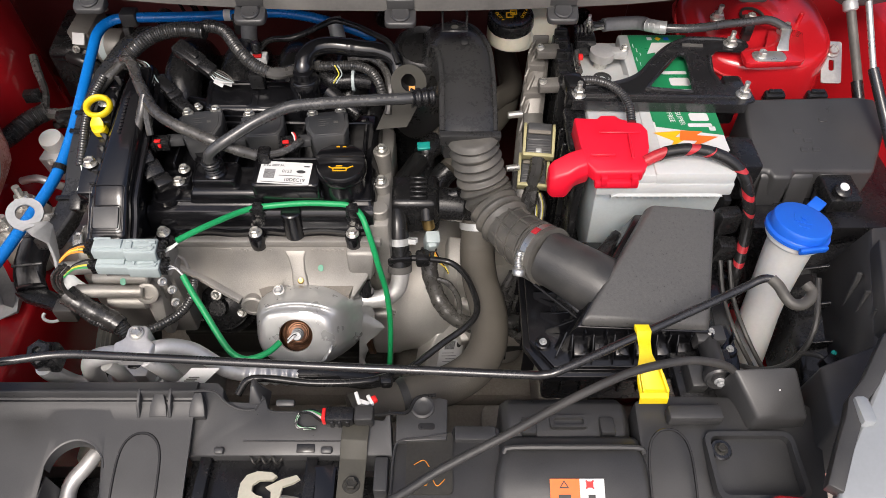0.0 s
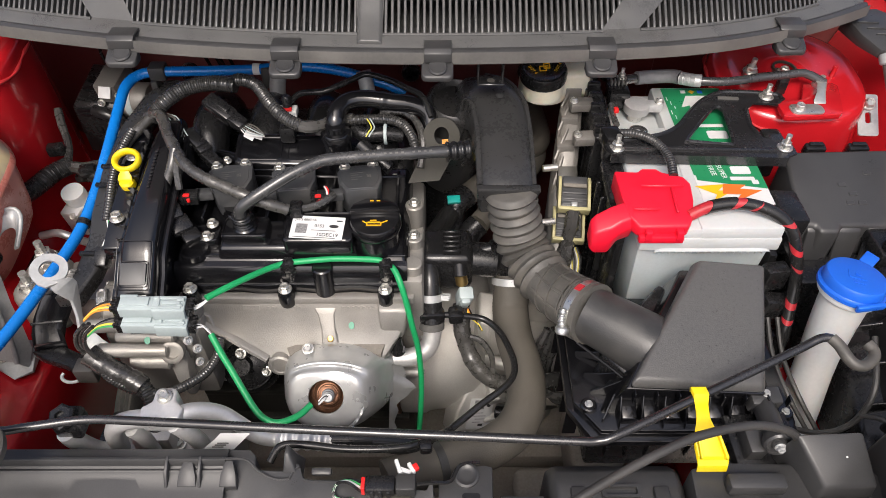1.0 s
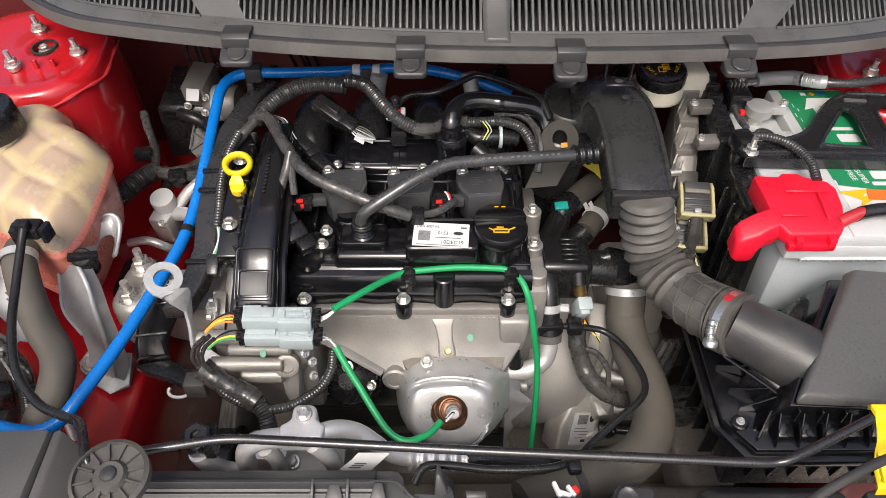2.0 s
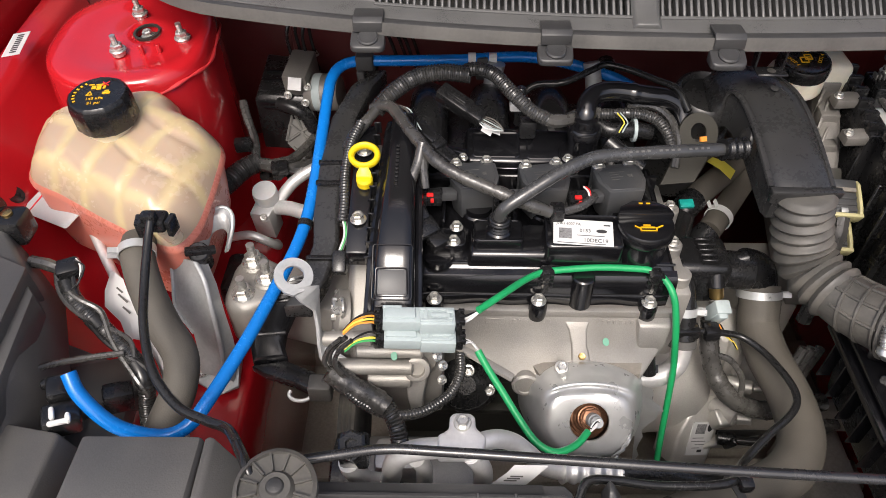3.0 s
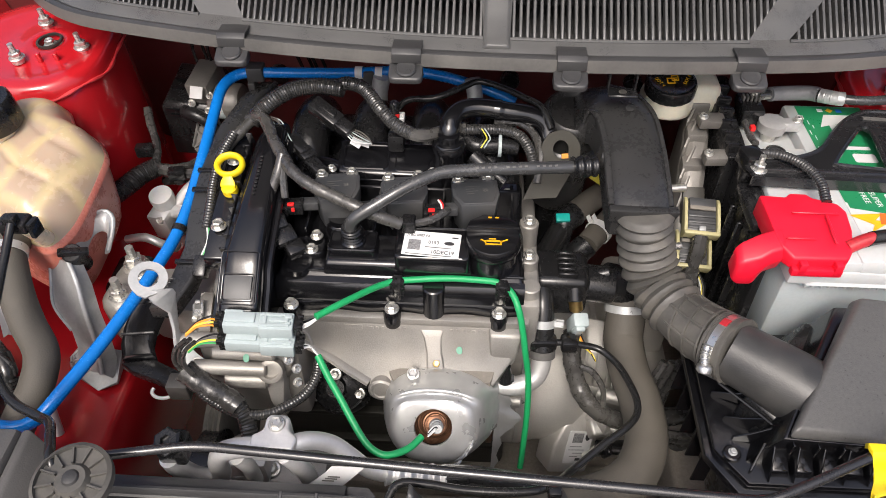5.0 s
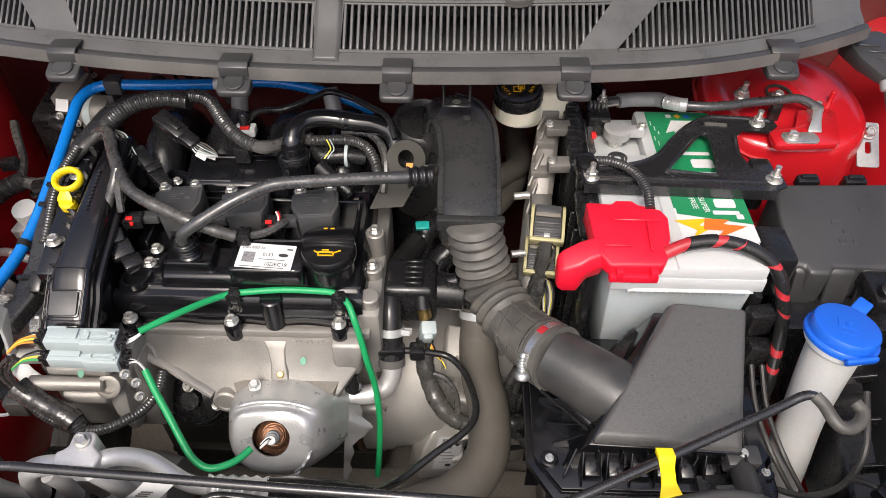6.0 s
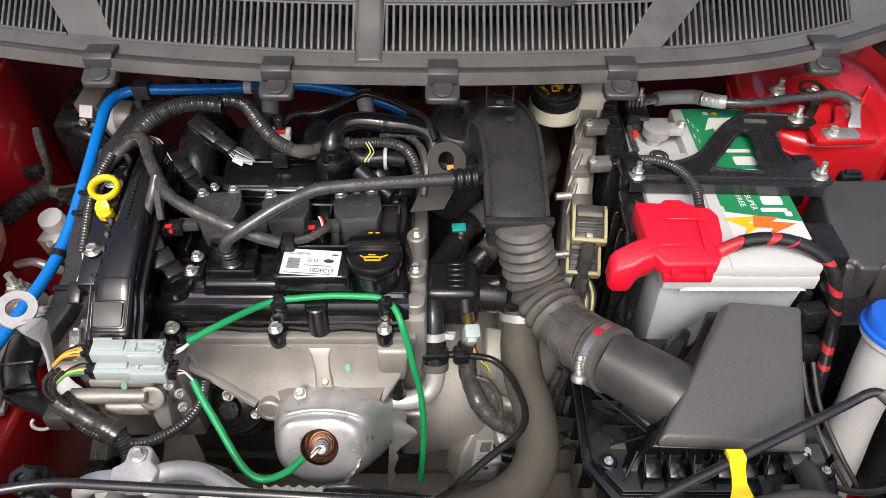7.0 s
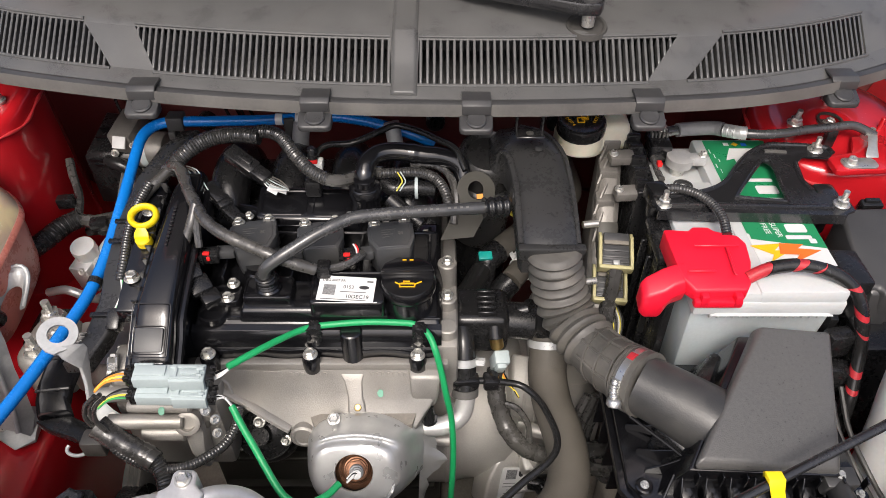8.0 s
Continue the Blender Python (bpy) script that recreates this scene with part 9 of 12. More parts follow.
def washer_bottle():
    t = thing("washer_bottle", (0.41, 0.49, 0.60), "milky washer bottle neck with a blue cap", "washer bottle")
    ax = V(0.10, 0.12, 1).normalized()
    top = V(0.409, 0.536, 0.840)
    bm = B()
    tube(bm, [(0.388, 0.452, 0.54), (0.390, 0.466, 0.60), (0.393, 0.486, 0.68), (0.396, 0.504, 0.74), (0.402, 0.522, 0.795), top], 0.0245, 30, 0.006, lambda u, s: 1.12 - 0.22 * min(1, u * 1.6) + 0.20 * max(0, u - 0.72) / 0.28)
    part("neck", bm, M_BOTTLE, t)
    bm = B()
    span(bm, (0.355, 0.43, 0.46), (0.50, 0.55, 0.60), 0.03, 4)
    part("bottle", bm, M_BOTTLE, t)
    bm = B()
    lathe(bm, [(0.0318, 0.004), (0.033, 0.006), (0.033, 0.014), (0.030, 0.015)], top - ax * 0.01, ax, 36)
    part("thread_ring", bm, M_WHITE, t)
    bm = B()
    lathe(bm, [(0.034, 0.0), (0.0365, 0.001), (0.0365, 0.005), (0.034, 0.006), (0.0332, 0.007), (0.0332, 0.016), (0.0318, 0.0185), (0.028, 0.0195), (0.010, 0.0195)], top + ax * 0.002, ax, 44)
    cap = part("cap", bm, M_BLUECAP, t, "bright blue snap cap")
    m = axis_matrix(top + ax * 0.0215, ax)
    bm = B()
    t2 = B()
    prism(t2, rounded(-0.010, -0.0075, 0.010, 0.0075, 0.0015, 2), 0.0, 0.0008)
    prism(t2, rounded(-0.006, 0.012, 0.006, 0.0155, 0.001, 2), 0.0, 0.0008)
    lathe(t2, [(0.003, 0), (0.003, 0.0014), (0.001, 0.0016)], (0, 0, 0.0008), (0, 0, 1), 14)
    t2.transform(m @ Matrix.Rotation(radians(20), 4, "Z"))
    join(bm, t2)
    part("moulded_symbol", bm, M_BLUECAP, cap)
    bm = B()
    box(bm, top + ax * 0.014 + V(0.028, 0.030, 0.0), (0.020, 0.016, 0.006), (6, -6, 42), 0.002)
    part("lift_tab", bm, M_BLUECAP, cap)
    bm = B()
    box(bm, top + ax * 0.012 + V(0.004, -0.036, -0.002), (0.034, 0.006, 0.010), (8, 0, 8), 0.003)
    part("hinge", bm, M_BLUECAP, cap)
    # hose and wires beside the bottle
    w = thing("washer_wiring", (0.42, 0.44, 0.70), "black wire with a small plug beside the washer bottle", "wiring")
    bm = B()
    taped(bm, [(0.355, 0.445, 0.70), (0.385, 0.428, 0.715), (0.412, 0.428, 0.74), (0.425, 0.445, 0.78), (0.44, 0.50, 0.80)], 0.0034)
    part("wire", bm, M_MATT, w)
    bm = B()
    taped(bm, [(0.415, 0.43, 0.75), (0.428, 0.415, 0.765), (0.440, 0.400, 0.755), (0.447, 0.39, 0.73)], 0.0030)
    part("wire", bm, M_MATT, w)
    for c, s, mm in (((0.438, 0.405, 0.762), (0.018, 0.024, 0.016), M_BLACK), ((0.452, 0.392, 0.755), (0.018, 0.012, 0.014), M_WHITE), ((0.432, 0.39, 0.745), (0.03, 0.02, 0.02), M_BLACK), ((0.4405, 0.417, 0.771), (0.006, 0.006, 0.004), M_TEAL)):
        bm = B()
        box(bm, c, s, (10, 0, 35), 0.003)
        part("plug", bm, mm, w)


def brake_reservoir():
    t = thing("brake_fluid_tank", (0.115, 0.89, 0.80), "cream brake fluid tank with a black yellow-marked cap", "brake fluid tank")
    bm = B()
    loft(bm, [[(0.105 + 0.040 * math.cos(a), 0.895 + 0.038 * math.sin(a), z) for a in [2 * math.pi * i / 24 for i in range(24)]] for z in (0.848, 0.878)], bev=0.008)
    span(bm, (0.10, 0.872, 0.852), (0.172, 0.94, 0.894), 0.010, 3)
    lathe(bm, [(0.0335, -0.012), (0.0335, 0.008), (0.0315, 0.010)], (0.0995, 0.878, 0.876), (-0.03, -0.12, 1), 36)
    part("tank", bm, M_BRAKE, t)
    bm = B()
    lathe(bm, [(0.0330, 0.009), (0.0345, 0.010), (0.035, 0.012), (0.035, 0.022), (0.033, 0.026), (0.030, 0.0268), (0.028, 0.0255), (0.01, 0.0255)], (0.0995, 0.878, 0.876), (-0.03, -0.12, 1), 44, lambda u, z: 1 + 0.012 * (1 if math.cos(u * 2 * math.pi * 20) > 0.2 else 0))
    cap = part("cap", bm, M_BLACK, t, "black screw cap with yellow print")
    m = axis_matrix((0.0965, 0.8755, 0.9025), (-0.03, -0.12, 1))
    m = Matrix.Translation((0.0987, 0.8748, 0.9020)) @ Euler((radians(7), radians(-2), 0)).to_matrix().to_4x4()
    bm = B()
    t2 = B()
    plate(t2, rounded(-0.0075, -0.008, 0.0035, 0.004, 0.001, 2), rounded(-0.0058, -0.0063, 0.0018, 0.0023, 0.0005, 2), 0.0008, 0.0006)
    plate(t2, rounded(-0.001, -0.003, 0.009, 0.009, 0.001, 2), rounded(0.0006, -0.0014, 0.0074, 0.0074, 0.0005, 2), 0.0012, 0.0006)
    box(t2, (0.004, 0.003, 0.001), (0.005, 0.0014, 0.0005))
    box(t2, (0.004, 0.0002, 0.001), (0.005, 0.0014, 0.0005))
    t2.transform(m)
    join(bm, t2)
    part("manual_mark", bm, M_AMBER, cap)
    words("DOT 4", 0.0070, m @ Matrix.Translation((-0.024, 0.004, 0.0004)) @ Euler((0, 0, radians(-62))).to_matrix().to_4x4(), M_AMBER, cap)
    words("DOT 4", 0.0070, m @ Matrix.Translation((0.0175, -0.010, 0.0004)) @ Euler((0, 0, radians(62))).to_matrix().to_4x4(), M_AMBER, cap)
    bm = B()
    ring(bm, m @ V(0.006, 0.020, 0.0006), (0, -0.1, 1), 0.0045, 0.0015, 0.0006)
    part("ring_mark", bm, M_AMBER, cap)
    t.location += Vector((-0.006, -0.006, 0.016))
    t.scale = (0.92, 0.92, 1.0)


def ecu_bracket():
    t = thing("control_module", (0.13, 0.80, 0.66), "cast aluminium control module standing on edge by the battery", "control module")
    # narrow casting, its top falling towards the front
    bm = B()
    rings = []
    for (y, x0, x1, z) in ((0.690, 0.098, 0.132, 0.735), (0.745, 0.102, 0.136, 0.785), (0.772, 0.105, 0.140, 0.808), (0.790, 0.108, 0.143, 0.828), (0.812, 0.112, 0.146, 0.846), (0.842, 0.118, 0.150, 0.864), (0.878, 0.125, 0.155, 0.880), (0.900, 0.129, 0.156, 0.872)):
        rings.append([(x0, y, 0.66), (x0, y, z - 0.018), (x0 + 0.006, y, z - 0.004), (x0 + 0.013, y, z), (x1 - 0.006, y, z), (x1, y, z - 0.006), (x1, y, 0.66)])
    loft(bm, rings, bev=0.0018)
    case = part("case", bm, M_MODULE, t)
    # stepped pads and slanting webs on its top
    for (pts, z0) in (([(0.112, 0.795), (0.137, 0.795), (0.137, 0.812), (0.124, 0.822), (0.113, 0.812)], 0.846), ([(0.119, 0.828), (0.143, 0.826), (0.145, 0.846), (0.130, 0.858), (0.120, 0.846)], 0.866), ([(0.126, 0.866), (0.150, 0.864), (0.151, 0.884), (0.128, 0.888)], 0.884)):
        bm = B()
        prism(bm, pts, z0 - 0.03, lambda x, y, z0=z0: z0 + 0.35 * (y - 0.84) * 0.3, 0.002)
        part("pad", bm, M_MODULE, case)
    for (p0, p1) in (((0.110, 0.786, 0.824), (0.128, 0.818, 0.854)), ((0.116, 0.818, 0.850), (0.134, 0.852, 0.874)), ((0.122, 0.850, 0.868), (0.140, 0.880, 0.886)), ((0.108, 0.760, 0.800), (0.120, 0.786, 0.830))):
        bm = B()
        a, b = V(*p0), V(*p1)
        loft(bm, [[p + V(-0.0018, 0, -0.02), p + V(0.0018, 0, -0.02), p + V(0.0018, 0, 0.002), p + V(-0.0018, 0, 0.002)] for p in (a, (a + b) / 2 + V(0, 0, 0.002), b)], bev=0.0008)
        part("web", bm, M_MODULE, case)
    for (x, y, z) in ((0.146, 0.838, 0.884), (0.147, 0.788, 0.864), (0.150, 0.880, 0.892)):
        bm = B()
        box(bm, (x, y, z - 0.004), (0.032, 0.019, 0.013), (6, 0, 4), 0.002)
        part("tab", bm, M_MODULE, case)
        bolt((x - 0.011, y - 0.001, z + 0.0025), (-0.1, -0.15, 1), 0.0056, t)
    for (p0, p1) in (((0.108, 0.754, 0.838), (0.088, 0.751, 0.838)), ((0.104, 0.700, 0.790), (0.086, 0.697, 0.790))):
        bm = B()
        cyl(bm, p0, p1, 0.0048, 12)
        part("stud", bm, M_ZINC, t)
    bm = B()
    loft(bm, [[(0.112, 0.748, 0.800), (0.140, 0.748, 0.800), (0.140, 0.774, 0.824), (0.112, 0.774, 0.824)], [(0.112, 0.742, 0.76), (0.140, 0.742, 0.76), (0.140, 0.774, 0.76), (0.112, 0.774, 0.76)]], bev=0.002)
    part("lower_step", bm, M_DARKSTEEL, t)
    # black upright strip between module and battery
    s = thing("relay_strip", (0.164, 0.83, 0.70), "black notched plastic strip between control module and battery", "plastic strip")
    bm = B()
    loft(bm, [[(0.156, 0.775, 0.70), (0.174, 0.775, 0.70), (0.174, 0.905, 0.70), (0.156, 0.905, 0.70)], [(0.158, 0.778, 0.868), (0.174, 0.778, 0.868), (0.172, 0.905, 0.894), (0.154, 0.905, 0.894)]], bev=0.002)
    part("strip", bm, M_BLACK, s)
    for k in range(6):
        bm = B()
        y = 0.785 + 0.020 * k
        span(bm, (0.157, y, 0.864 + 0.0042 * k), (0.175, y + 0.009, 0.879 + 0.0042 * k), 0.0015)
        part("tooth", bm, M_BLACK, s)
    # plugs with beige lever frames
    for k, (x, y, z) in enumerate(((0.131, 0.738, 0.800), (0.125, 0.716, 0.764))):
        p = thing("module_plug", (x, y, z - 0.03), "black multi-pin plug in a beige lever frame", "electrical plug", "module plugs")
        m = pose(x + 0.002, y, z, 26, 0, -6) @ Matrix.Diagonal((0.92, 0.92, 0.92, 1))
        for sx in (-0.0215, 0.0215):
            bm = B()
            loft(bm, [[(sx - 0.0022, yy, zz - h), (sx + 0.0022, yy, zz - h), (sx + 0.0022, yy, zz), (sx - 0.0022, yy, zz)] for yy, zz, h in ((0.030, 0.004, 0.008), (0.022, 0.010, 0.016), (-0.012, 0.012, 0.020), (-0.024, 0.010, 0.022))], bev=0.0008)
            bm.transform(m)
            part("lever_frame", bm, M_BEIGE, p, "beige lever frame")
        for (c, s_) in (((0, -0.0235, 0.004), (0.047, 0.0055, 0.018)), ((0.0, -0.0285, -0.002), (0.020, 0.006, 0.010))):
            bm = B()
            box(bm, c, s_, bev=0.0014)
            bm.transform(m)
            part("lever_frame", bm, M_BEIGE, p)
        bm = B()
        box(bm, (0, 0.001, -0.004), (0.038, 0.040, 0.022), bev=0.002)
        for yy in (-0.014, -0.006, 0.003):
            box(bm, (0, yy, 0.0075), (0.036, 0.0045, 0.003), bev=0.0008)
        box(bm, (0, 0.020, 0.006), (0.036, 0.016, 0.010), bev=0.002)
        bm.transform(m)
        part("plug_body", bm, M_COIL, p)
        bm = B()
        box(bm, (0, 0.013, 0.010), (0.034, 0.006, 0.004), bev=0.001)
        bm.transform(m)
        part("plug_band", bm, M_TRAY, p, "brown plug band")
        bm = B()
        box(bm, (0, -0.017, 0.010), (0.009, 0.007, 0.005), bev=0.001)
        bm.transform(m)
        part("catch", bm, M_GALV, p)
        bm = B()
        taped(bm, [(x, y - 0.020, z - 0.008), (x - 0.003, y - 0.034, z - 0.024), (x - 0.010, y - 0.048, z - 0.055), (x - 0.014, y - 0.055, z - 0.10)], 0.0095)
        part("plug_loom", bm, M_TAPE, p)
    w = thing("bare_wires", (0.125, 0.655, 0.70), "bundle of thin pale wires leaving a taped loom", "wiring")
    for k in range(9):
        bm = B()
        mm = (M_WHITEWIRE, M_YELWIRE, M_STRIP, M_WIRE, M_STRIP, M_WHITEWIRE, M_YELWIRE, M_STRIP, M_WIRE)[k]
        tube(bm, [(0.128 + 0.0016 * k, 0.700, 0.740), (0.131 + 0.0018 * k, 0.684, 0.728 + 0.001 * (k % 3)), (0.131 + 0.0012 * k, 0.666, 0.708), (0.124 + 0.001 * k, 0.655, 0.68)], 0.0009, 6, 0.004)
        part("wire", bm, mm, w)


def right_wing():
    # folded tab and strut on the red wing
    t = thing("wing_bracket", (0.525, 0.865, 0.83), "galvanised slotted bracket bolted to the red wing", "bracket")
    bm = B()
    m = pose(0.554, 0.846, 0.856, 38, 0, -3)
    plate(bm, rounded(-0.014, -0.030, 0.014, 0.030, 0.003, 2), rounded(-0.004, -0.012, 0.004, 0.004, 0.003, 3), 0.0015, 0.003, m)
    part("plate", bm, M_GALV, t)
    bolt(m @ V(0, 0.016, 0.0015), (m.to_3x3() @ V(0, 0, 1)), 0.0095, t)
    t = thing("gas_strut", (0.54, 0.72, 0.80), "grey and black bonnet gas strut beside the wing", "gas strut")
    bm = B()
    cyl(bm, (0.566, 0.610, 0.835), (0.538, 0.735, 0.925), 0.0065, 16)
    part("cylinder", bm, M_ROD, t)
    bm = B()
    cyl(bm, (0.538, 0.735, 0.925), (0.526, 0.79, 0.985), 0.004, 14)
    part("piston_rod", bm, M_ZINC, t)
    # earth bracket: red folded tab under the lug
    bm = B()
    prism(bm, [(0.410, 0.800), (0.416, 0.797), (0.486, 0.803), (0.492, 0.808), (0.510, 0.872), (0.503, 0.880), (0.462, 0.876), (0.452, 0.850), (0.446, 0.838), (0.418, 0.832), (0.410, 0.826)], 0.880, 0.8885, 0.0015)
    tab = solo("earth_tab", bm, M_RED, "red painted folded steel tab on the tower", "bracket")
    # lower shelf of the tower, seen behind the fuse box
    bm = B()
    loft(bm, [[(0.370, 0.865, 0.80), (0.56, 0.865, 0.79), (0.56, 0.79, 0.74), (0.37, 0.79, 0.74)], [(0.370, 0.865, 0.70), (0.56, 0.865, 0.69), (0.56, 0.79, 0.69), (0.37, 0.79, 0.69)]], bev=0.008)
    solo("tower_foot", bm, M_RED, "red painted shelf at the foot of the tower", "shelf", kind="structure")
    # smooth sleeve along the wing
    w = thing("wing_hose", (0.56, 0.80, 0.85), "dusty black rubber tube hanging along the red wing", "hose")
    bm = B()
    tube(bm, [(0.551, 0.868, 0.942), (0.558, 0.845, 0.915), (0.566, 0.805, 0.876), (0.571, 0.777, 0.850), (0.578, 0.735, 0.81), (0.585, 0.70, 0.76)], 0.0062, 14, 0.006)
    part("tube", bm, M_RUBBER, w)
    bm = B()
    tube(bm, [(0.5665, 0.792, 0.864), (0.570, 0.774, 0.847)], 0.0075, 14, 0.002)
    part("tie", bm, M_BLACK, w)
    # ribbed end shield of the scuttle where the tube enters
    e = thing("scuttle_end_shield", (0.56, 0.91, 0.93), "grey-black ribbed plastic end shield of the scuttle", "end shield")
    bm = B()
    prism(bm, [(0.522, 0.950), (0.530, 0.958), (0.572, 0.962), (0.640, 0.905), (0.640, 0.888), (0.588, 0.872), (0.566, 0.868), (0.545, 0.872), (0.530, 0.905)], 0.930, lambda x, y: 0.944 + 0.15 * (y - 0.87), 0.003)
    part("shield", bm, M_SLAM, e)
    for k in range(4):
        bm = B()
        x, y = 0.548 + 0.008 * k, 0.928 - 0.013 * k
        box(bm, (x, y, 0.9450 + 0.15 * (y - 0.87)), (0.028, 0.0016, 0.0024), (8, 0, -4), 0.0005, 1)
        part("rib", bm, M_SLAM, e)
    bm = B()
    lathe(bm, [(0.0075, 0.0), (0.0095, 0.002), (0.0095, 0.012), (0.0075, 0.015)], (0.554, 0.858, 0.930), (-0.2, 0.62, 0.74), 18)
    part("collar", bm, M_GALV, e, "steel collar")


intake()
air_box()
battery()
hold_down()
red_cover()
negative_cable()
fuse_box()
washer_bottle()
brake_reservoir()
ecu_bracket()
right_wing()


# ---- hoses and wiring over the engine ----
def engine_hoses():
    t = thing("breather_hose", (-0.15, 0.70, 0.84), "glossy black breather hose from the valve cover to the intake", "hose")
    bm = B()
    tube(bm, [(-0.291, 0.645, 0.842), (-0.290, 0.643, 0.858), (-0.284, 0.643, 0.870), (-0.262, 0.652, 0.882), (-0.230, 0.668, 0.895), (-0.200, 0.684, 0.901), (-0.181, 0.691, 0.902), (-0.150, 0.698, 0.900), (-0.104, 0.708, 0.896), (-0.050, 0.719, 0.891), (-0.012, 0.727, 0.888)], 0.0074, 16, 0.005, lambda u, s: 1 + 0.06 * math.sin(s * 95) ** 8)
    part("hose", bm, M_PCV, t)
    bm = B()
    tube(bm, [(-0.290, 0.646, 0.838), (-0.290, 0.644, 0.856)], 0.0112, 18, 0.0012, ribbed(0.005, 0.18))
    part("end_fitting", bm, M_BLACK, t)
    bm = B()
    tube(bm, [(-0.040, 0.721, 0.890), (-0.012, 0.727, 0.888)], 0.0118, 18, 0.0012, ribbed(0.009, 0.2))
    part("end_fitting", bm, M_BLACK, t)
    for k in range(14):
        bm = B()
        u = k / 13
        p = V(-0.150, 0.698, 0.900).lerp(V(-0.060, 0.717, 0.892), u)
        if k in (4, 9):
            continue
        box(bm, p + V(0, -0.0048, 0.0066), (0.0034, 0.0022, 0.0006), (36, 0, 12))
        part("print_mark", bm, M_STRIP, t)
    # thermostat housing and hoses at the gearbox end
    t = thing("thermostat_housing", (-0.02, 0.68, 0.66), "black plastic thermostat housing with hose stubs", "thermostat housing")
    bm = B()
    span(bm, (-0.075, 0.655, 0.70), (-0.005, 0.715, 0.765), 0.010, 3)
    cyl(bm, (-0.03, 0.685, 0.735), (0.030, 0.685, 0.730), 0.024, 24)
    part("body", bm, M_BLACK, t)
    for k in range(5):
        bm = B()
        span(bm, (-0.045, 0.662 + 0.009 * k, 0.764), (-0.022, 0.666 + 0.009 * k, 0.772), 0.001, 1)
        part("rib", bm, M_BLACK, t)
    bm = B()
    cyl(bm, (0.0, 0.685, 0.745), (0.022, 0.687, 0.752), 0.009, 12)
    part("vent_plug", bm, M_BLACK, t)
    bm = B()
    tube(bm, [(0.020, 0.690, 0.735), (0.040, 0.692, 0.726), (0.050, 0.690, 0.705), (0.052, 0.684, 0.688)], 0.0225, 20, 0.006)
    part("outlet", bm, M_BLACK, t)
    bolt((-0.066, 0.650, 0.735), (0, -1, 0.3), 0.006, t)
    # temperature sensor
    s = thing("coolant_sensor", (-0.02, 0.64, 0.68), "brass coolant sensor with a grey plug", "sensor")
    bm = B()
    cyl(bm, (-0.024, 0.668, 0.755), (-0.022, 0.652, 0.735), 0.0105, 16)
    part("stub", bm, M_BLACK, s)
    bm = B()
    cyl(bm, (-0.022, 0.654, 0.737), (-0.019, 0.648, 0.722), 0.0085, 16)
    part("brass_body", bm, M_BRASS, s)
    bm = B()
    box(bm, (-0.016, 0.640, 0.706), (0.020, 0.018, 0.034), (22, 6, 8), 0.003)
    box(bm, (-0.016, 0.630, 0.706), (0.012, 0.010, 0.022), (22, 6, 8), 0.002)
    part("plug", bm, M_GREYCONN, s, "grey plug")
    for k, mm in enumerate((M_YELWIRE, M_COPPERWIRE, M_WIRE)):
        bm = B()
        tube(bm, [(-0.014 + 0.002 * k, 0.632, 0.690), (-0.008 + 0.002 * k, 0.622, 0.684), (0.002, 0.612, 0.682), (0.008, 0.605, 0.675)], 0.0013, 6, 0.003)
        part("wire", bm, mm, s)
    # big radiator hose
    t = thing("radiator_hose", (0.05, 0.56, 0.60), "dusty grey-brown radiator hose curving down to the front", "hose", "coolant hoses")
    bm = B()
    tube(bm, [(0.052, 0.688, 0.700), (0.052, 0.672, 0.685), (0.050, 0.650, 0.664), (0.053, 0.610, 0.655), (0.061, 0.570, 0.652), (0.064, 0.535, 0.650), (0.059, 0.500, 0.650), (0.043, 0.470, 0.650), (0.016, 0.447, 0.652), (-0.015, 0.432, 0.656), (-0.045, 0.420, 0.662), (-0.075, 0.408, 0.668), (-0.11, 0.392, 0.67)], 0.0255, 24, 0.0022, ribbed(0.0044, 0.012))
    part("hose", bm, M_HOSE, t)
    clamp_band("clamp", (0.0515, 0.681, 0.693), (0, 0.6, 0.75), 0.0262, t, ear_dir=(1, -0.2, 0.1))
    clamp_band("clamp", (-0.052, 0.417, 0.663), (-0.9, -0.4, 0.15), 0.026, t, M_MATT, ear=False)
    # heater hoses towards the firewall
    for (pts, r, nm) in (([(-0.024, 0.803, 0.728), (0.006, 0.835, 0.732), (0.042, 0.868, 0.736), (0.087, 0.919, 0.734), (0.116, 0.965, 0.728), (0.11, 1.09, 0.72)], 0.0172, "a"), ([(0.008, 0.78, 0.708), (0.026, 0.803, 0.712), (0.058, 0.846, 0.716), (0.089, 0.894, 0.714), (0.112, 0.959, 0.706), (0.11, 1.09, 0.70)], 0.0165, "b")):
        t = thing("heater_hose", (0.0, 0.80, 0.74), "dusty grey-brown heater hose running to the firewall", "hose", "coolant hoses")
        bm = B()
        tube(bm, pts, r, 18, 0.006)
        part("hose", bm, M_HOSE, t)
        if nm == "a":
            bm = B()
            tube(bm, [(-0.038, 0.769, 0.7), (-0.03, 0.786, 0.715), (-0.024, 0.803, 0.728), (-0.009, 0.819, 0.73)], 0.0170, 18, 0.003, lambda u, s: 0.92 + 0.16 * (u > 0.55))
            part("quick_fitting", bm, M_BLACK, t, "black quick-release fitting")
            bm = B()
            box(bm, (-0.029, 0.792, 0.746), (0.019, 0.012, 0.006), (20, 0, 5), 0.001)
            part("lock_clip", bm, M_TEAL, t, "teal locking clip")
        else:
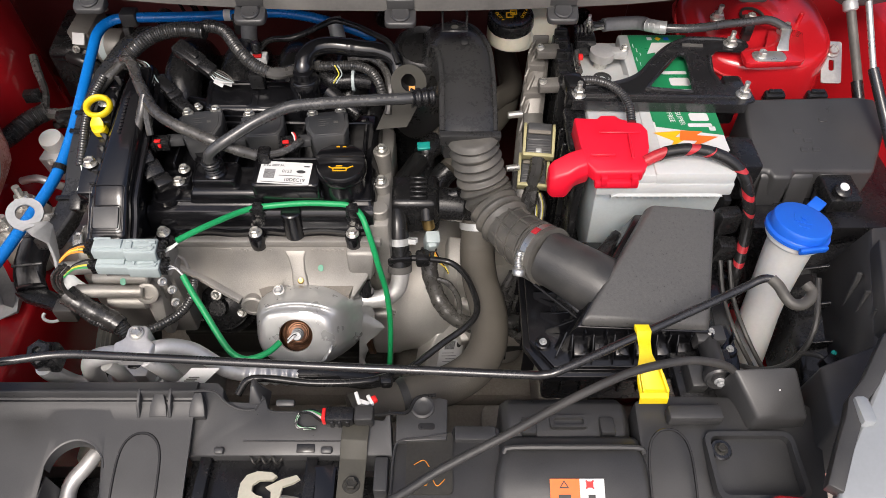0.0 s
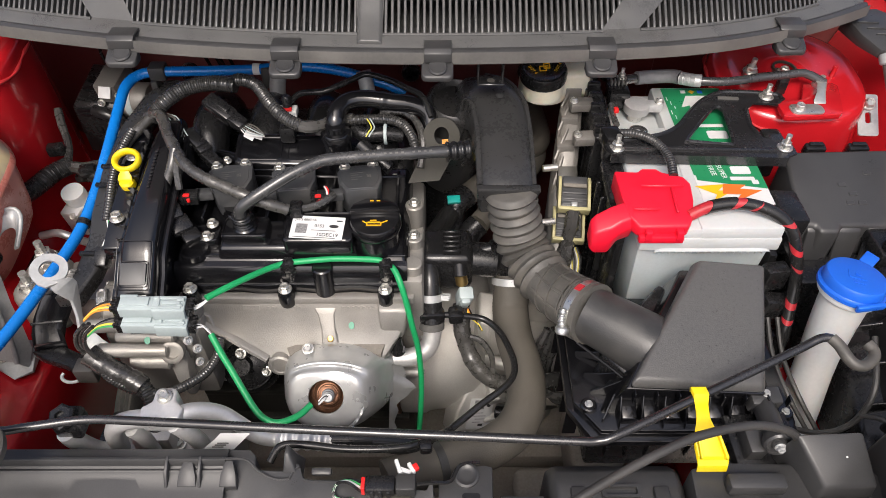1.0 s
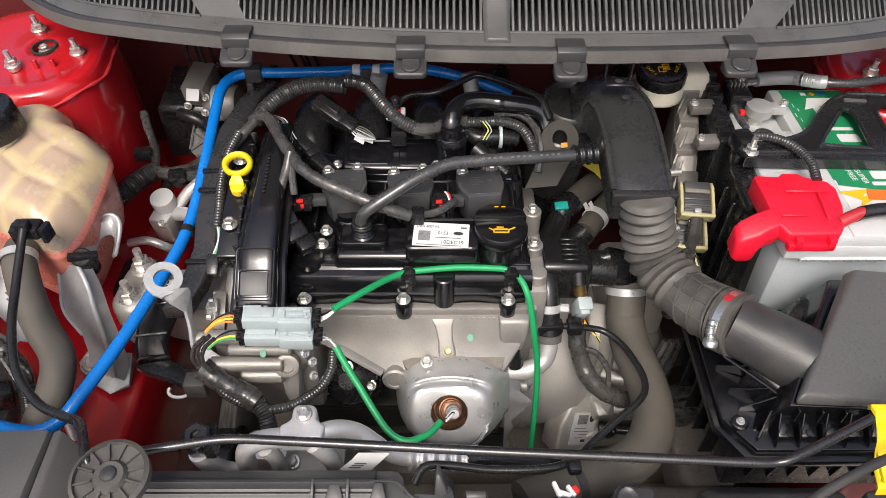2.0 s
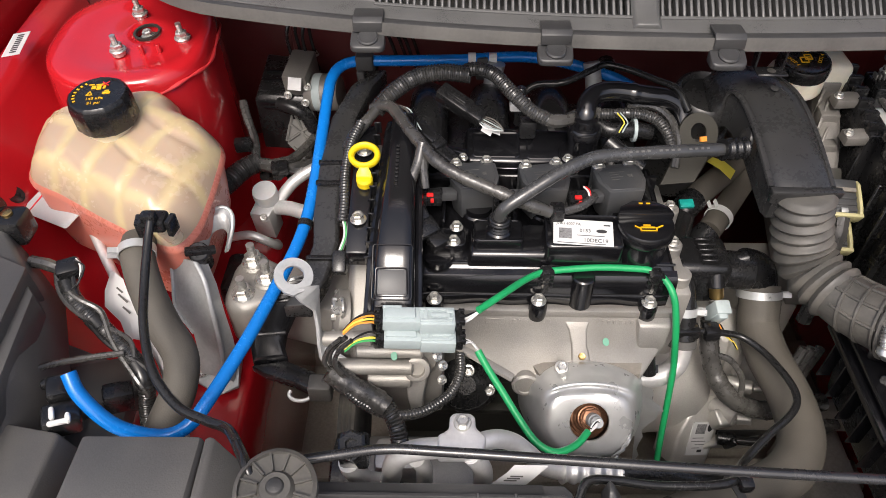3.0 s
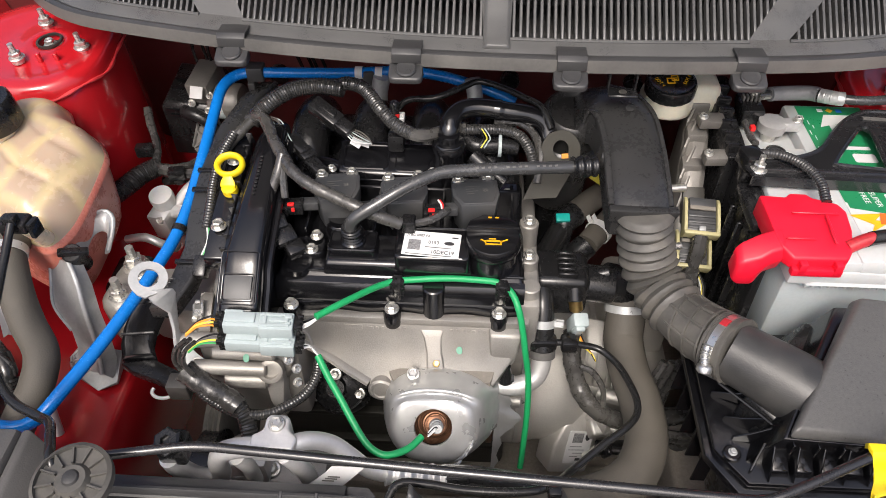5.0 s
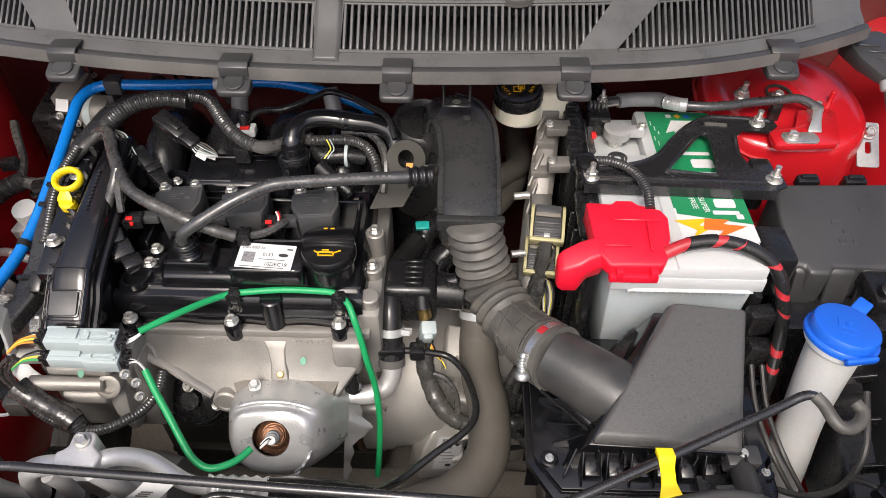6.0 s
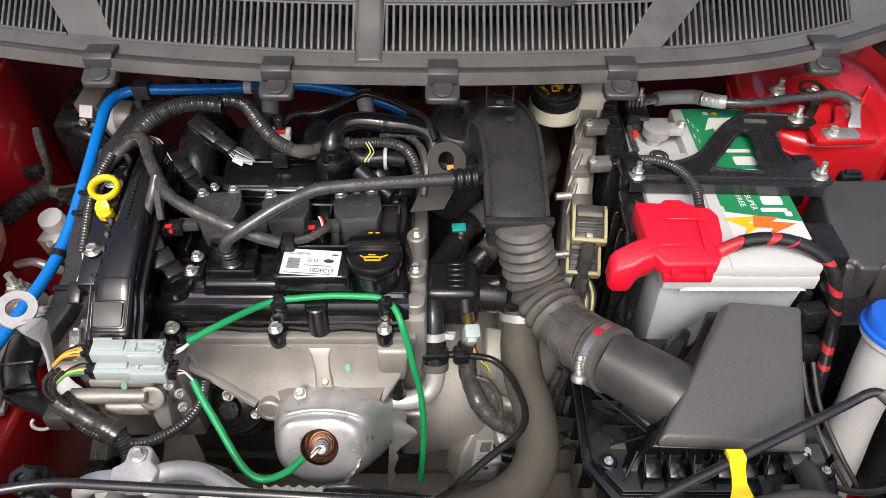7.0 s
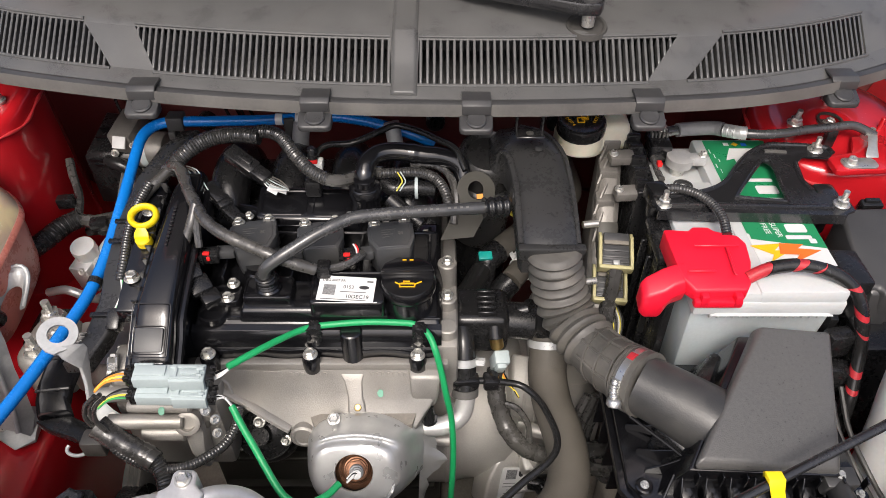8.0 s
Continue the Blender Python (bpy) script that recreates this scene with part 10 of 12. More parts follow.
            clamp_band("clamp", (0.026, 0.803, 0.712), (0.6, 0.8, 0.06), 0.0174, t, M_WHITE, ear_dir=(-0.5, 0.3, 0.8))
            bm = B()
            tube(bm, [(-0.013, 0.752, 0.69), (-0.004, 0.77, 0.7), (0.008, 0.78, 0.708)], 0.0175, 18, 0.004)
            part("stub", bm, M_BLACK, t)
    bm = B()
    rows_ = []
    for (x, y, z, w) in ((0.010, 0.859, 0.770, 0.007), (0.028, 0.850, 0.766, 0.011), (0.041, 0.836, 0.760, 0.012)):
        rows_.append([(x - w * 0.5, y - w * 0.8, z), (x + w * 0.5, y + w * 0.8, z), (x + w * 0.5, y + w * 0.8, z + 0.0006), (x - w * 0.5, y - w * 0.8, z + 0.0006)])
    loft(bm, rows_)
    solo("yellow_tag", bm, M_YELWIRE, "pale yellow paper tag on a heater hose", "tag")
    # thin vent line down the gearbox
    t = thing("vent_line", (0.0, 0.58, 0.60), "thin black vent line looping beside the radiator hose", "hose")
    bm = B()
    tube(bm, [(-0.070, 0.612, 0.700), (-0.040, 0.613, 0.700), (-0.010, 0.615, 0.694), (0.012, 0.612, 0.690), (0.030, 0.592, 0.690), (0.040, 0.562, 0.695), (0.045, 0.535, 0.698), (0.041, 0.514, 0.700), (0.026, 0.496, 0.700), (0.0, 0.476, 0.698), (-0.04, 0.44, 0.70), (-0.07, 0.40, 0.745), (-0.10, 0.390, 0.752), (-0.15, 0.388, 0.755), (-0.19, 0.389, 0.762), (-0.215, 0.386, 0.765), (-0.225, 0.37, 0.76)], 0.0043, 12, 0.006)
    part("hose", bm, M_WIRE, t)
    for p, s in (((-0.060, 0.612, 0.700), (0.034, 0.017, 0.017)), ((-0.028, 0.614, 0.698), (0.020, 0.020, 0.018)), ((-0.064, 0.394, 0.748), (0.014, 0.014, 0.014))):
        bm = B()
        box(bm, p, s, (0, 0, 4), 0.004)
        part("connector", bm, M_BLACK, t)
    # taped loom along the gearbox
    t = thing("gearbox_loom", (0.03, 0.63, 0.55), "taped wiring loom along the gearbox", "wiring loom", "wiring looms")
    bm = B()
    taped(bm, [(-0.020, 0.640, 0.690), (-0.019, 0.619, 0.662), (-0.013, 0.607, 0.640), (-0.001, 0.590, 0.620), (0.021, 0.577, 0.602), (0.059, 0.573, 0.590), (0.096, 0.581, 0.590), (0.14, 0.59, 0.585)], 0.0118, 14)
    part("loom", bm, M_TAPE, t)
    bm = B()
    taped(bm, [(-0.012, 0.612, 0.655), (0.008, 0.606, 0.650), (0.022, 0.592, 0.634), (0.024, 0.580, 0.612)], 0.0040)
    part("branch", bm, M_TAPE, t)
    for k in range(3):
        bm = B()
        taped(bm, [(0.10 + 0.01 * k, 0.62, 0.66), (0.085 + 0.01 * k, 0.60, 0.62 - 0.02 * k), (0.10 + 0.015 * k, 0.57, 0.58 - 0.02 * k), (0.15, 0.56, 0.58)], 0.006)
        part("branch", bm, M_TAPE, t)
    # purge line at the back of the engine
    t = thing("purge_line", (-0.15, 0.84, 0.86), "black plastic purge lines with valves behind the engine", "hose")
    bm = B()
    tube(bm, [(-0.1855, 0.778, 0.880), (-0.1855, 0.783, 0.894), (-0.183, 0.794, 0.902), (-0.172, 0.808, 0.905), (-0.150, 0.815, 0.905), (-0.112, 0.815, 0.900), (-0.085, 0.816, 0.895), (-0.066, 0.812, 0.884), (-0.060, 0.80, 0.866)], 0.0118, 18, 0.003, lambda u, s: 1 + 0.10 * (0.50 < u < 0.545) + 0.08 * (u < 0.10))
    part("elbow_hose", bm, M_COVER, t)
    bm = B()
    tube(bm, [(-0.165, 0.800, 0.868), (-0.150, 0.790, 0.865), (-0.125, 0.792, 0.865), (-0.10, 0.795, 0.86)], 0.010, 14, 0.004)
    part("valve", bm, M_BLACK, t)
    bm = B()
    ring(bm, (-0.122, 0.792, 0.865), (1, 0, 0), 0.0105, 0.004, 0.004)
    part("valve_ring", bm, M_GREYCONN, t)
    bm = B()
    tube(bm, [(-0.258, 0.842, 0.880), (-0.240, 0.846, 0.893), (-0.205, 0.842, 0.900), (-0.170, 0.862, 0.905), (-0.150, 0.872, 0.907), (-0.120, 0.860, 0.906), (-0.095, 0.842, 0.905), (-0.072, 0.820, 0.905), (-0.060, 0.795, 0.890)], 0.0042, 10, 0.005)
    part("thin_line", bm, M_WIRE, t)
    bm = B()
    lathe(bm, [(0.0065, 0), (0.0065, 0.050), (0.005, 0.052)], (-0.2585, 0.832, 0.845), (0, 0.05, 1), 14)
    part("sensor_stem", bm, M_BLACK, t)
    bm = B()
    box(bm, (-0.2585, 0.834, 0.872), (0.026, 0.016, 0.012), bev=0.002)
    part("white_clip", bm, M_WHITE, t, "white retaining clip")
    bm = B()
    box(bm, (-0.2575, 0.8275, 0.880), (0.012, 0.006, 0.004), bev=0.001)
    part("red_lock", bm, M_REDPRINT, t, "red lock")
    bm = B()
    tube(bm, [(-0.150, 0.900, 0.83), (-0.155, 0.905, 0.86), (-0.16, 0.915, 0.885)], 0.011, 12, 0.005)
    part("rear_pipe", bm, M_GALV, t)
    bm = B()
    tube(bm, [(-0.29, 0.90, 0.80), (-0.29, 0.915, 0.85), (-0.285, 0.92, 0.88)], 0.012, 12, 0.005)
    part("rear_pipe", bm, M_GALV, t)
    # rear lifting eye
    t = thing("lifting_eye", (-0.055, 0.78, 0.78), "dark steel rear lifting eye with a round hole", "lifting eye", "lifting eyes")
    bm = B()
    m = Matrix.Translation((-0.047, 0.782, 0.868)) @ Euler((radians(52), 0, radians(8))).to_matrix().to_4x4()
    o = arc(0, 0, 0.0245, -30, 210, 24) + [(-0.034, -0.030), (-0.050, -0.058), (-0.008, -0.058), (0.012, -0.028)]
    plate(bm, o, arc(0, 0.001, 0.0100, 0, 340, 18, 0.0115), 0.002, 0.004, m)
    part("eye", bm, M_DARKEYE, t)
    bm = B()
    box(bm, (-0.042, 0.774, 0.8655), (0.008, 0.006, 0.003), (52, 0, 8))
    part("rust_chip", bm, M_COPPERWIRE, t)


def engine_wiring():
    t = thing("main_loom", (-0.38, 0.82, 0.84), "thick black corrugated engine wiring loom", "wiring loom", "wiring looms")
    bm = B()
    loom(bm, [(-0.436, 0.802, 0.882), (-0.427, 0.808, 0.892), (-0.410, 0.816, 0.905), (-0.386, 0.832, 0.912), (-0.355, 0.839, 0.914), (-0.322, 0.834, 0.914)], 0.0102, 14)
    part("conduit", bm, M_LOOM, t)
    bm = B()
    loom(bm, [(-0.335, 0.842, 0.910), (-0.318, 0.841, 0.918), (-0.294, 0.829, 0.918), (-0.271, 0.798, 0.910), (-0.251, 0.780, 0.900), (-0.231, 0.773, 0.892)], 0.0084, 12)
    part("conduit", bm, M_LOOM, t)
    bm = B()
    taped(bm, [(-0.238, 0.775, 0.895), (-0.224, 0.774, 0.890), (-0.205, 0.780, 0.888), (-0.185, 0.800, 0.884), (-0.165, 0.798, 0.884)], 0.0078)
    part("taped_run", bm, M_TAPE, t)
    bm = B()
    loom(bm, [(-0.170, 0.797, 0.884), (-0.148, 0.798, 0.884), (-0.120, 0.800, 0.883), (-0.098, 0.792, 0.880), (-0.086, 0.776, 0.872), (-0.080, 0.760, 0.860)], 0.0066, 12)
    part("conduit", bm, M_LOOM, t)
    bm = B()
    taped(bm, [(-0.13, 0.816, 0.884), (-0.10, 0.816, 0.884), (-0.08, 0.80, 0.878), (-0.072, 0.775, 0.862), (-0.075, 0.75, 0.84)], 0.0052)
    part("branch", bm, M_TAPE, t)
    bm = B()
    taped(bm, [(-0.440, 0.803, 0.884), (-0.428, 0.800, 0.892), (-0.416, 0.790, 0.896), (-0.405, 0.770, 0.897), (-0.393, 0.745, 0.897), (-0.380, 0.723, 0.896), (-0.362, 0.696, 0.892), (-0.340, 0.680, 0.886), (-0.312, 0.668, 0.880), (-0.283, 0.657, 0.874), (-0.255, 0.654, 0.862), (-0.235, 0.656, 0.852)], 0.0074, 12)
    part("taped_run", bm, M_TAPE, t)
    bm = B()
    taped(bm, [(-0.436, 0.800, 0.885), (-0.446, 0.785, 0.880), (-0.460, 0.765, 0.872), (-0.466, 0.745, 0.866)], 0.0072, 12)
    part("taped_run", bm, M_TAPE, t)
    bm = B()
    taped(bm, [(-0.376, 0.715, 0.900), (-0.380, 0.700, 0.885), (-0.388, 0.688, 0.868), (-0.392, 0.672, 0.850)], 0.006, 10)
    part("branch", bm, M_TAPE, t)
    bm = B()
    taped(bm, [(-0.376, 0.712, 0.898), (-0.374, 0.695, 0.880), (-0.372, 0.682, 0.862)], 0.0045, 8)
    part("branch", bm, M_TAPE, t)
    for k, mm in enumerate((M_WHITEWIRE, M_COPPERWIRE, M_WIRE)):
        bm = B()
        tube(bm, [(-0.391 + 0.002 * k, 0.676, 0.855), (-0.393 + 0.003 * k, 0.664, 0.842), (-0.386 + 0.003 * k, 0.655, 0.838)], 0.0014, 6, 0.003)
        part("wire", bm, mm, t)
    # loose pale wires leaving the loom
    rnd = random.Random(12)
    for pts, mats in (([(-0.410, 0.796, 0.893), (-0.398, 0.786, 0.893), (-0.388, 0.773, 0.882), (-0.376, 0.761, 0.868)], (M_GREYCONN, M_RUBBER, M_STRIP, M_GREYCONN)),
                      ([(-0.384, 0.738, 0.893), (-0.381, 0.722, 0.880), (-0.388, 0.705, 0.868), (-0.391, 0.690, 0.856), (-0.383, 0.676, 0.846)], (M_WIRE, M_GREYCONN, M_WIRE))):
        for k, mm in enumerate(mats):
            bm = B()
            tube(bm, [(x + 0.0022 * (k - 1.5) + rnd.uniform(-0.0015, 0.0015), y + 0.001 * k + rnd.uniform(-0.001, 0.001), z + rnd.uniform(-0.001, 0.002)) for x, y, z in pts], 0.0008, 6, 0.003)
            part("wire", bm, mm, t)
    # cam sensor plug at the front
    p = thing("cam_sensor_plug", (-0.375, 0.66, 0.82), "black sensor plug clipped on the valve cover", "electrical plug")
    bm = B()
    box(bm, (-0.382, 0.663, 0.838), (0.024, 0.020, 0.018), (25, 0, 30), 0.003)
    box(bm, (-0.372, 0.652, 0.828), (0.026, 0.022, 0.018), (25, 0, 38), 0.003)
    box(bm, (-0.358, 0.642, 0.818), (0.022, 0.018, 0.016), (15, 0, 38), 0.003)
    part("plug", bm, M_BLACK, p)
    # injector plugs behind the coils
    for (x, y, z, a) in ((-0.374, 0.774, 0.868, 45), (-0.350, 0.752, 0.852, 40)):
        p = thing("injector_plug", (x, y, z - 0.02), "black injector plug on a thin lead", "electrical plug", "injector plugs")
        bm = B()
        box(bm, (x, y, z), (0.034, 0.017, 0.016), (0, 15, -a), 0.003)
        box(bm, (x + 0.012, y - 0.010, z - 0.006), (0.018, 0.02, 0.014), (0, 15, -a), 0.003)
        part("plug", bm, M_BLACK, p)
        for k, mm in enumerate((M_WHITEWIRE, M_TEAL)):
            bm = B()
            tube(bm, [(x - 0.014, y + 0.006 + 0.003 * k, z + 0.006), (x - 0.024, y + 0.014, z + 0.016), (x - 0.034, y + 0.016, z + 0.022)], 0.0012, 6, 0.003)
            part("wire", bm, mm, p)
    # long twin plug
    p = thing("loom_connector", (-0.35, 0.82, 0.86), "long black loom connector with pale wires", "electrical plug")
    m = pose(-0.332, 0.799, 0.893, 12, 18, -32) @ Matrix.Diagonal((0.90, 0.80, 0.90, 1))
    bm = B()
    box(bm, (-0.012, 0, 0), (0.050, 0.026, 0.020), bev=0.003)
    box(bm, (0.022, 0, 0), (0.026, 0.022, 0.017), bev=0.003)
    box(bm, (-0.010, 0, 0.011), (0.030, 0.008, 0.005), bev=0.001)
    bm.transform(m)
    part("shell", bm, M_BLACK, p)
    for k in range(6):
        bm = B()
        y0 = -0.008 + 0.0032 * k
        tube(bm, [m @ V(0.034, y0, 0), m @ V(0.046, y0 * 1.3, 0.002), m @ V(0.058, y0 * 0.7 + 0.006, -0.002), m @ V(0.064, 0.010, -0.006)], 0.0008, 6, 0.003)
        part("wire", bm, (M_WHITEWIRE, M_GREYCONN, M_RUBBER, M_GREYCONN, M_STRIP, M_RUBBER)[k], p)
    bm = B()
    box(bm, (0.046, -0.003, -0.008), (0.015, 0.014, 0.0008), (8, 10, 14))
    box(bm, (0.056, 0.004, -0.010), (0.013, 0.009, 0.0008), (-12, 14, 30))
    bm.transform(m)
    part("paper_wrap", bm, M_PAPER, p, "white paper wrap")
    # small upright clip on the deck
    bm = B()
    box(bm, (-0.252, 0.788, 0.870), (0.020, 0.016, 0.024), bev=0.003)
    solo("loom_clip", bm, M_BLACK, "black loom clip on the manifold deck", "clip")
    # loose strips and wires near the vent valve
    p = thing("rear_leads", (-0.15, 0.78, 0.84), "loose thin leads beside the vent valve", "wiring")
    for k, (mm, dx) in enumerate(((M_WIRE, 0), (M_YELWIRE, 0.004), (M_GREYCONN, 0.008))):
        bm = B()
        tube(bm, [(-0.150 + dx, 0.795, 0.888), (-0.143 + dx, 0.780, 0.885), (-0.146 + dx, 0.774, 0.882), (-0.150 + dx, 0.768, 0.878)], 0.0009, 6, 0.003)
        part("lead", bm, mm, p)
    # dark pipe slanting between the coils and valve
    bm = B()
    tube(bm, [(-0.155, 0.775, 0.86), (-0.135, 0.760, 0.850), (-0.115, 0.748, 0.84)], 0.0105, 14, 0.004)
    solo("short_hose", bm, M_BLACK, "short black hose behind the ignition coils", "hose")
    # branch across to the coils, with clip by the label
    p = thing("coil_loom", (-0.25, 0.66, 0.84), "taped coil wiring clipped behind the label", "wiring loom", "wiring looms")
    bm = B()
    taped(bm, [(-0.262, 0.662, 0.856), (-0.235, 0.660, 0.850), (-0.215, 0.663, 0.848), (-0.198, 0.668, 0.850), (-0.188, 0.676, 0.852), (-0.182, 0.684, 0.852)], 0.0050)
    part("loom", bm, M_TAPE, p)
    bm = B()
    box(bm, (-0.226, 0.661, 0.846), (0.016, 0.018, 0.020), bev=0.003)
    part("clip", bm, M_BLACK, p)
    for k, mm in enumerate((M_WHITEWIRE, M_REDPRINT, M_WIRE)):
        bm = B()
        tube(bm, [(-0.188, 0.675, 0.853), (-0.190 + 0.002 * k, 0.684, 0.858), (-0.194 + 0.002 * k, 0.692, 0.858)], 0.0012, 6, 0.003)
        part("wire", bm, mm, p)


def sensor_wires():
    """Grey twin connectors and the green-sleeved sensor wires."""
    for (c, r, lower) in (((-0.3725, 0.5315, 0.8165), (2, 5, 4), 0), ((-0.3715, 0.5210, 0.7985), (2, 5, 3), 1)):
        t = thing("grey_connector", (c[0], c[1], c[2] - 0.012), "pale grey in-line wire connector with black seals", "electrical plug", "grey connectors")
        m = pose(*c, *r) @ Matrix.Diagonal((0.97, 0.92 if not lower else 0.84, 0.94, 1))
        bm = B()
        box(bm, (-0.0195, 0.001, -0.001), (0.041, 0.0215, 0.016), bev=0.0016)
        box(bm, (-0.022, 0.002, 0.0078), (0.032, 0.0135, 0.0036), bev=0.001)
        box(bm, (-0.030, 0.0105, 0.003), (0.020, 0.004, 0.012), bev=0.001)
        bm.transform(m)
        part("plug_half", bm, M_GREYCONN, t)
        bm = B()
        box(bm, (0.017, -0.001, -0.001), (0.037, 0.0245, 0.0185), bev=0.0018)
        box(bm, (0.015, 0.0065, 0.0090), (0.033, 0.0035, 0.0026), bev=0.0008)
        box(bm, (0.015, -0.0080, 0.0090), (0.033, 0.0035, 0.0026), bev=0.0008)
        box(bm, (0.020, -0.0005, 0.0088), (0.020, 0.0060, 0.0030), bev=0.0010)
        box(bm, (0.005, -0.0005, 0.0088), (0.0035, 0.0160, 0.0030), bev=0.0008)
        bm.transform(m)
        part("socket_half", bm, M_GREYCONN, t)
        bm = B()
        box(bm, (0.030, 0.0035, 0.0100), (0.008, 0.0050, 0.0030), bev=0.0008)
        box(bm, (0.030, -0.0055, 0.0100), (0.006, 0.0030, 0.0022), bev=0.0006)
        bm.transform(m)
        part("latch", bm, M_GREYCONN, t)
        for x, w in ((-0.0425, 0.0075), (0.0395, 0.0080)):
            bm = B()
            box(bm, (x, 0, -0.001), (w, 0.0185, 0.0150), bev=0.0012)
            for y0 in (-0.0075, 0.0, 0.0075):
                box(bm, (x + (0.003 if x > 0 else -0.003), y0, 0.005), (w * 0.8, 0.004, 0.007), bev=0.0008)
            bm.transform(m)
            part("seal", bm, M_BLACK, t, "black end seal")
        for k in range(4):
            bm = B()
            y0 = -0.006 + 0.004 * k
            tube(bm, [m @ V(-0.045, y0, 0), m @ V(-0.054, y0 * 1.1, 0.002), m @ V(-0.068, y0 * 0.7 - 0.003, -0.002), m @ V(-0.080, y0 * 0.4 - 0.010, -0.012)], 0.0012, 6, 0.003)
            part("lead", bm, (M_COPPERWIRE, M_YELWIRE, M_COPPERWIRE, M_WIRE)[k] if not lower else (M_GREENWIRE, M_YELWIRE, M_STRIP, M_WIRE)[k], t)
    t = thing("green_wire", (-0.2, 0.58, 0.60), "green sleeved sensor wire looped over the valve cover", "wire", "green wires")
    bm = B()
    tube(bm, [(-0.3145, 0.538, 0.824), (-0.290, 0.562, 0.820), (-0.262, 0.595, 0.808), (-0.243, 0.611, 0.802), (-0.225, 0.616, 0.801), (-0.180, 0.620, 0.802), (-0.140, 0.620, 0.801), (-0.121, 0.618, 0.800), (-0.106, 0.608, 0.796), (-0.097, 0.592, 0.785), (-0.090, 0.583, 0.755), (-0.085, 0.577, 0.725), (-0.078, 0.572, 0.68), (-0.075, 0.562, 0.63), (-0.076, 0.545, 0.585), (-0.079, 0.523, 0.548)], 0.0039, 12, 0.005)
    part("sleeve", bm, M_GREEN, t)
    for k in range(3):
        bm = B()
        tube(bm, [(-0.330, 0.531 + 0.004 * k, 0.812), (-0.322, 0.534 + 0.003 * k, 0.815), (-0.313, 0.540, 0.820)], 0.0014, 6, 0.003)
        part("lead", bm, (M_WHITEWIRE, M_PAPER, M_WIRE)[k], t)
    for (x, y, z) in ((-0.237, 0.613, 0.798), (-0.1155, 0.613, 0.796)):
        bm = B()
        box(bm, (x, y, z), (0.012, 0.014, 0.016), (0, 0, 0), 0.002)
        box(bm, (x, y - 0.002, z - 0.012), (0.008, 0.008, 0.022), bev=0.001)
        for s in (-1, 1):
            for q in range(4):
                box(bm, (x + s * 0.006, y - 0.003, z + 0.006 - 0.006 * q), (0.004, 0.010, 0.002), (0, 20 * s, 0))
        part("fir_tree_clip", bm, M_BLACK, t, "black barbed wire clip")
    t = thing("green_wire", (-0.25, 0.46, 0.65), "green sleeved wire looping to the oxygen sensor", "wire", "green wires")
    bm = B()
    tube(bm, [(-0.314, 0.518, 0.783), (-0.301, 0.500, 0.770), (-0.288, 0.484, 0.758), (-0.274, 0.466, 0.745), (-0.260, 0.449, 0.734), (-0.249, 0.440, 0.729), (-0.236, 0.436, 0.726), (-0.223, 0.440, 0.724), (-0.210, 0.449, 0.722), (-0.199, 0.462, 0.722)], 0.0039, 12, 0.004)
    part("sleeve", bm, M_GREEN, t)
    for k in range(3):
        bm = B()
        tube(bm, [(-0.330, 0.5225 - 0.003 * k, 0.796), (-0.321, 0.522, 0.792), (-0.313, 0.5175, 0.7825)], 0.0014, 6, 0.003)
        part("lead", bm, (M_WHITEWIRE, M_WIRE, M_PAPER)[k], t)
    # loom below the connectors
    t = thing("lower_loom", (-0.42, 0.51, 0.66), "black corrugated loom looping below the grey connectors", "wiring loom", "wiring looms")
    for dx, dy in ((0, 0), (0.006, -0.004), (-0.005, -0.002)):
        bm = B()
        taped(bm, [(-0.448 + dx, 0.518 + dy, 0.803), (-0.462 + dx, 0.516 + dy, 0.788), (-0.469 + dx, 0.516 + dy, 0.765), (-0.462 + dx, 0.515 + dy, 0.744), (-0.448 + dx, 0.510, 0.728)], 0.0026, 8)
        part("lead", bm, M_TAPE, t)
    bm = B()
    loom(bm, [(-0.460, 0.510, 0.735), (-0.445, 0.500, 0.720), (-0.422, 0.494, 0.705), (-0.400, 0.492, 0.699), (-0.377, 0.495, 0.699), (-0.357, 0.506, 0.700), (-0.340, 0.522, 0.701), (-0.331, 0.545, 0.704), (-0.331, 0.566, 0.710)], 0.0060, 12)
    part("conduit", bm, M_LOOM, t)
    bm = B()
    loom(bm, [(-0.425, 0.505, 0.711), (-0.410, 0.497, 0.703), (-0.401, 0.486, 0.693), (-0.397, 0.474, 0.680), (-0.395, 0.46, 0.655), (-0.396, 0.45, 0.62)], 0.0098, 12)
    part("conduit", bm, M_LOOM, t)
    bm = B()
    taped(bm, [(-0.472, 0.520, 0.742), (-0.456, 0.513, 0.731), (-0.440, 0.508, 0.721), (-0.424, 0.504, 0.710), (-0.411, 0.498, 0.704)], 0.0128, 14)
    part("taped_run", bm, M_TAPE, t)


engine_hoses()
engine_wiring()
sensor_wires()


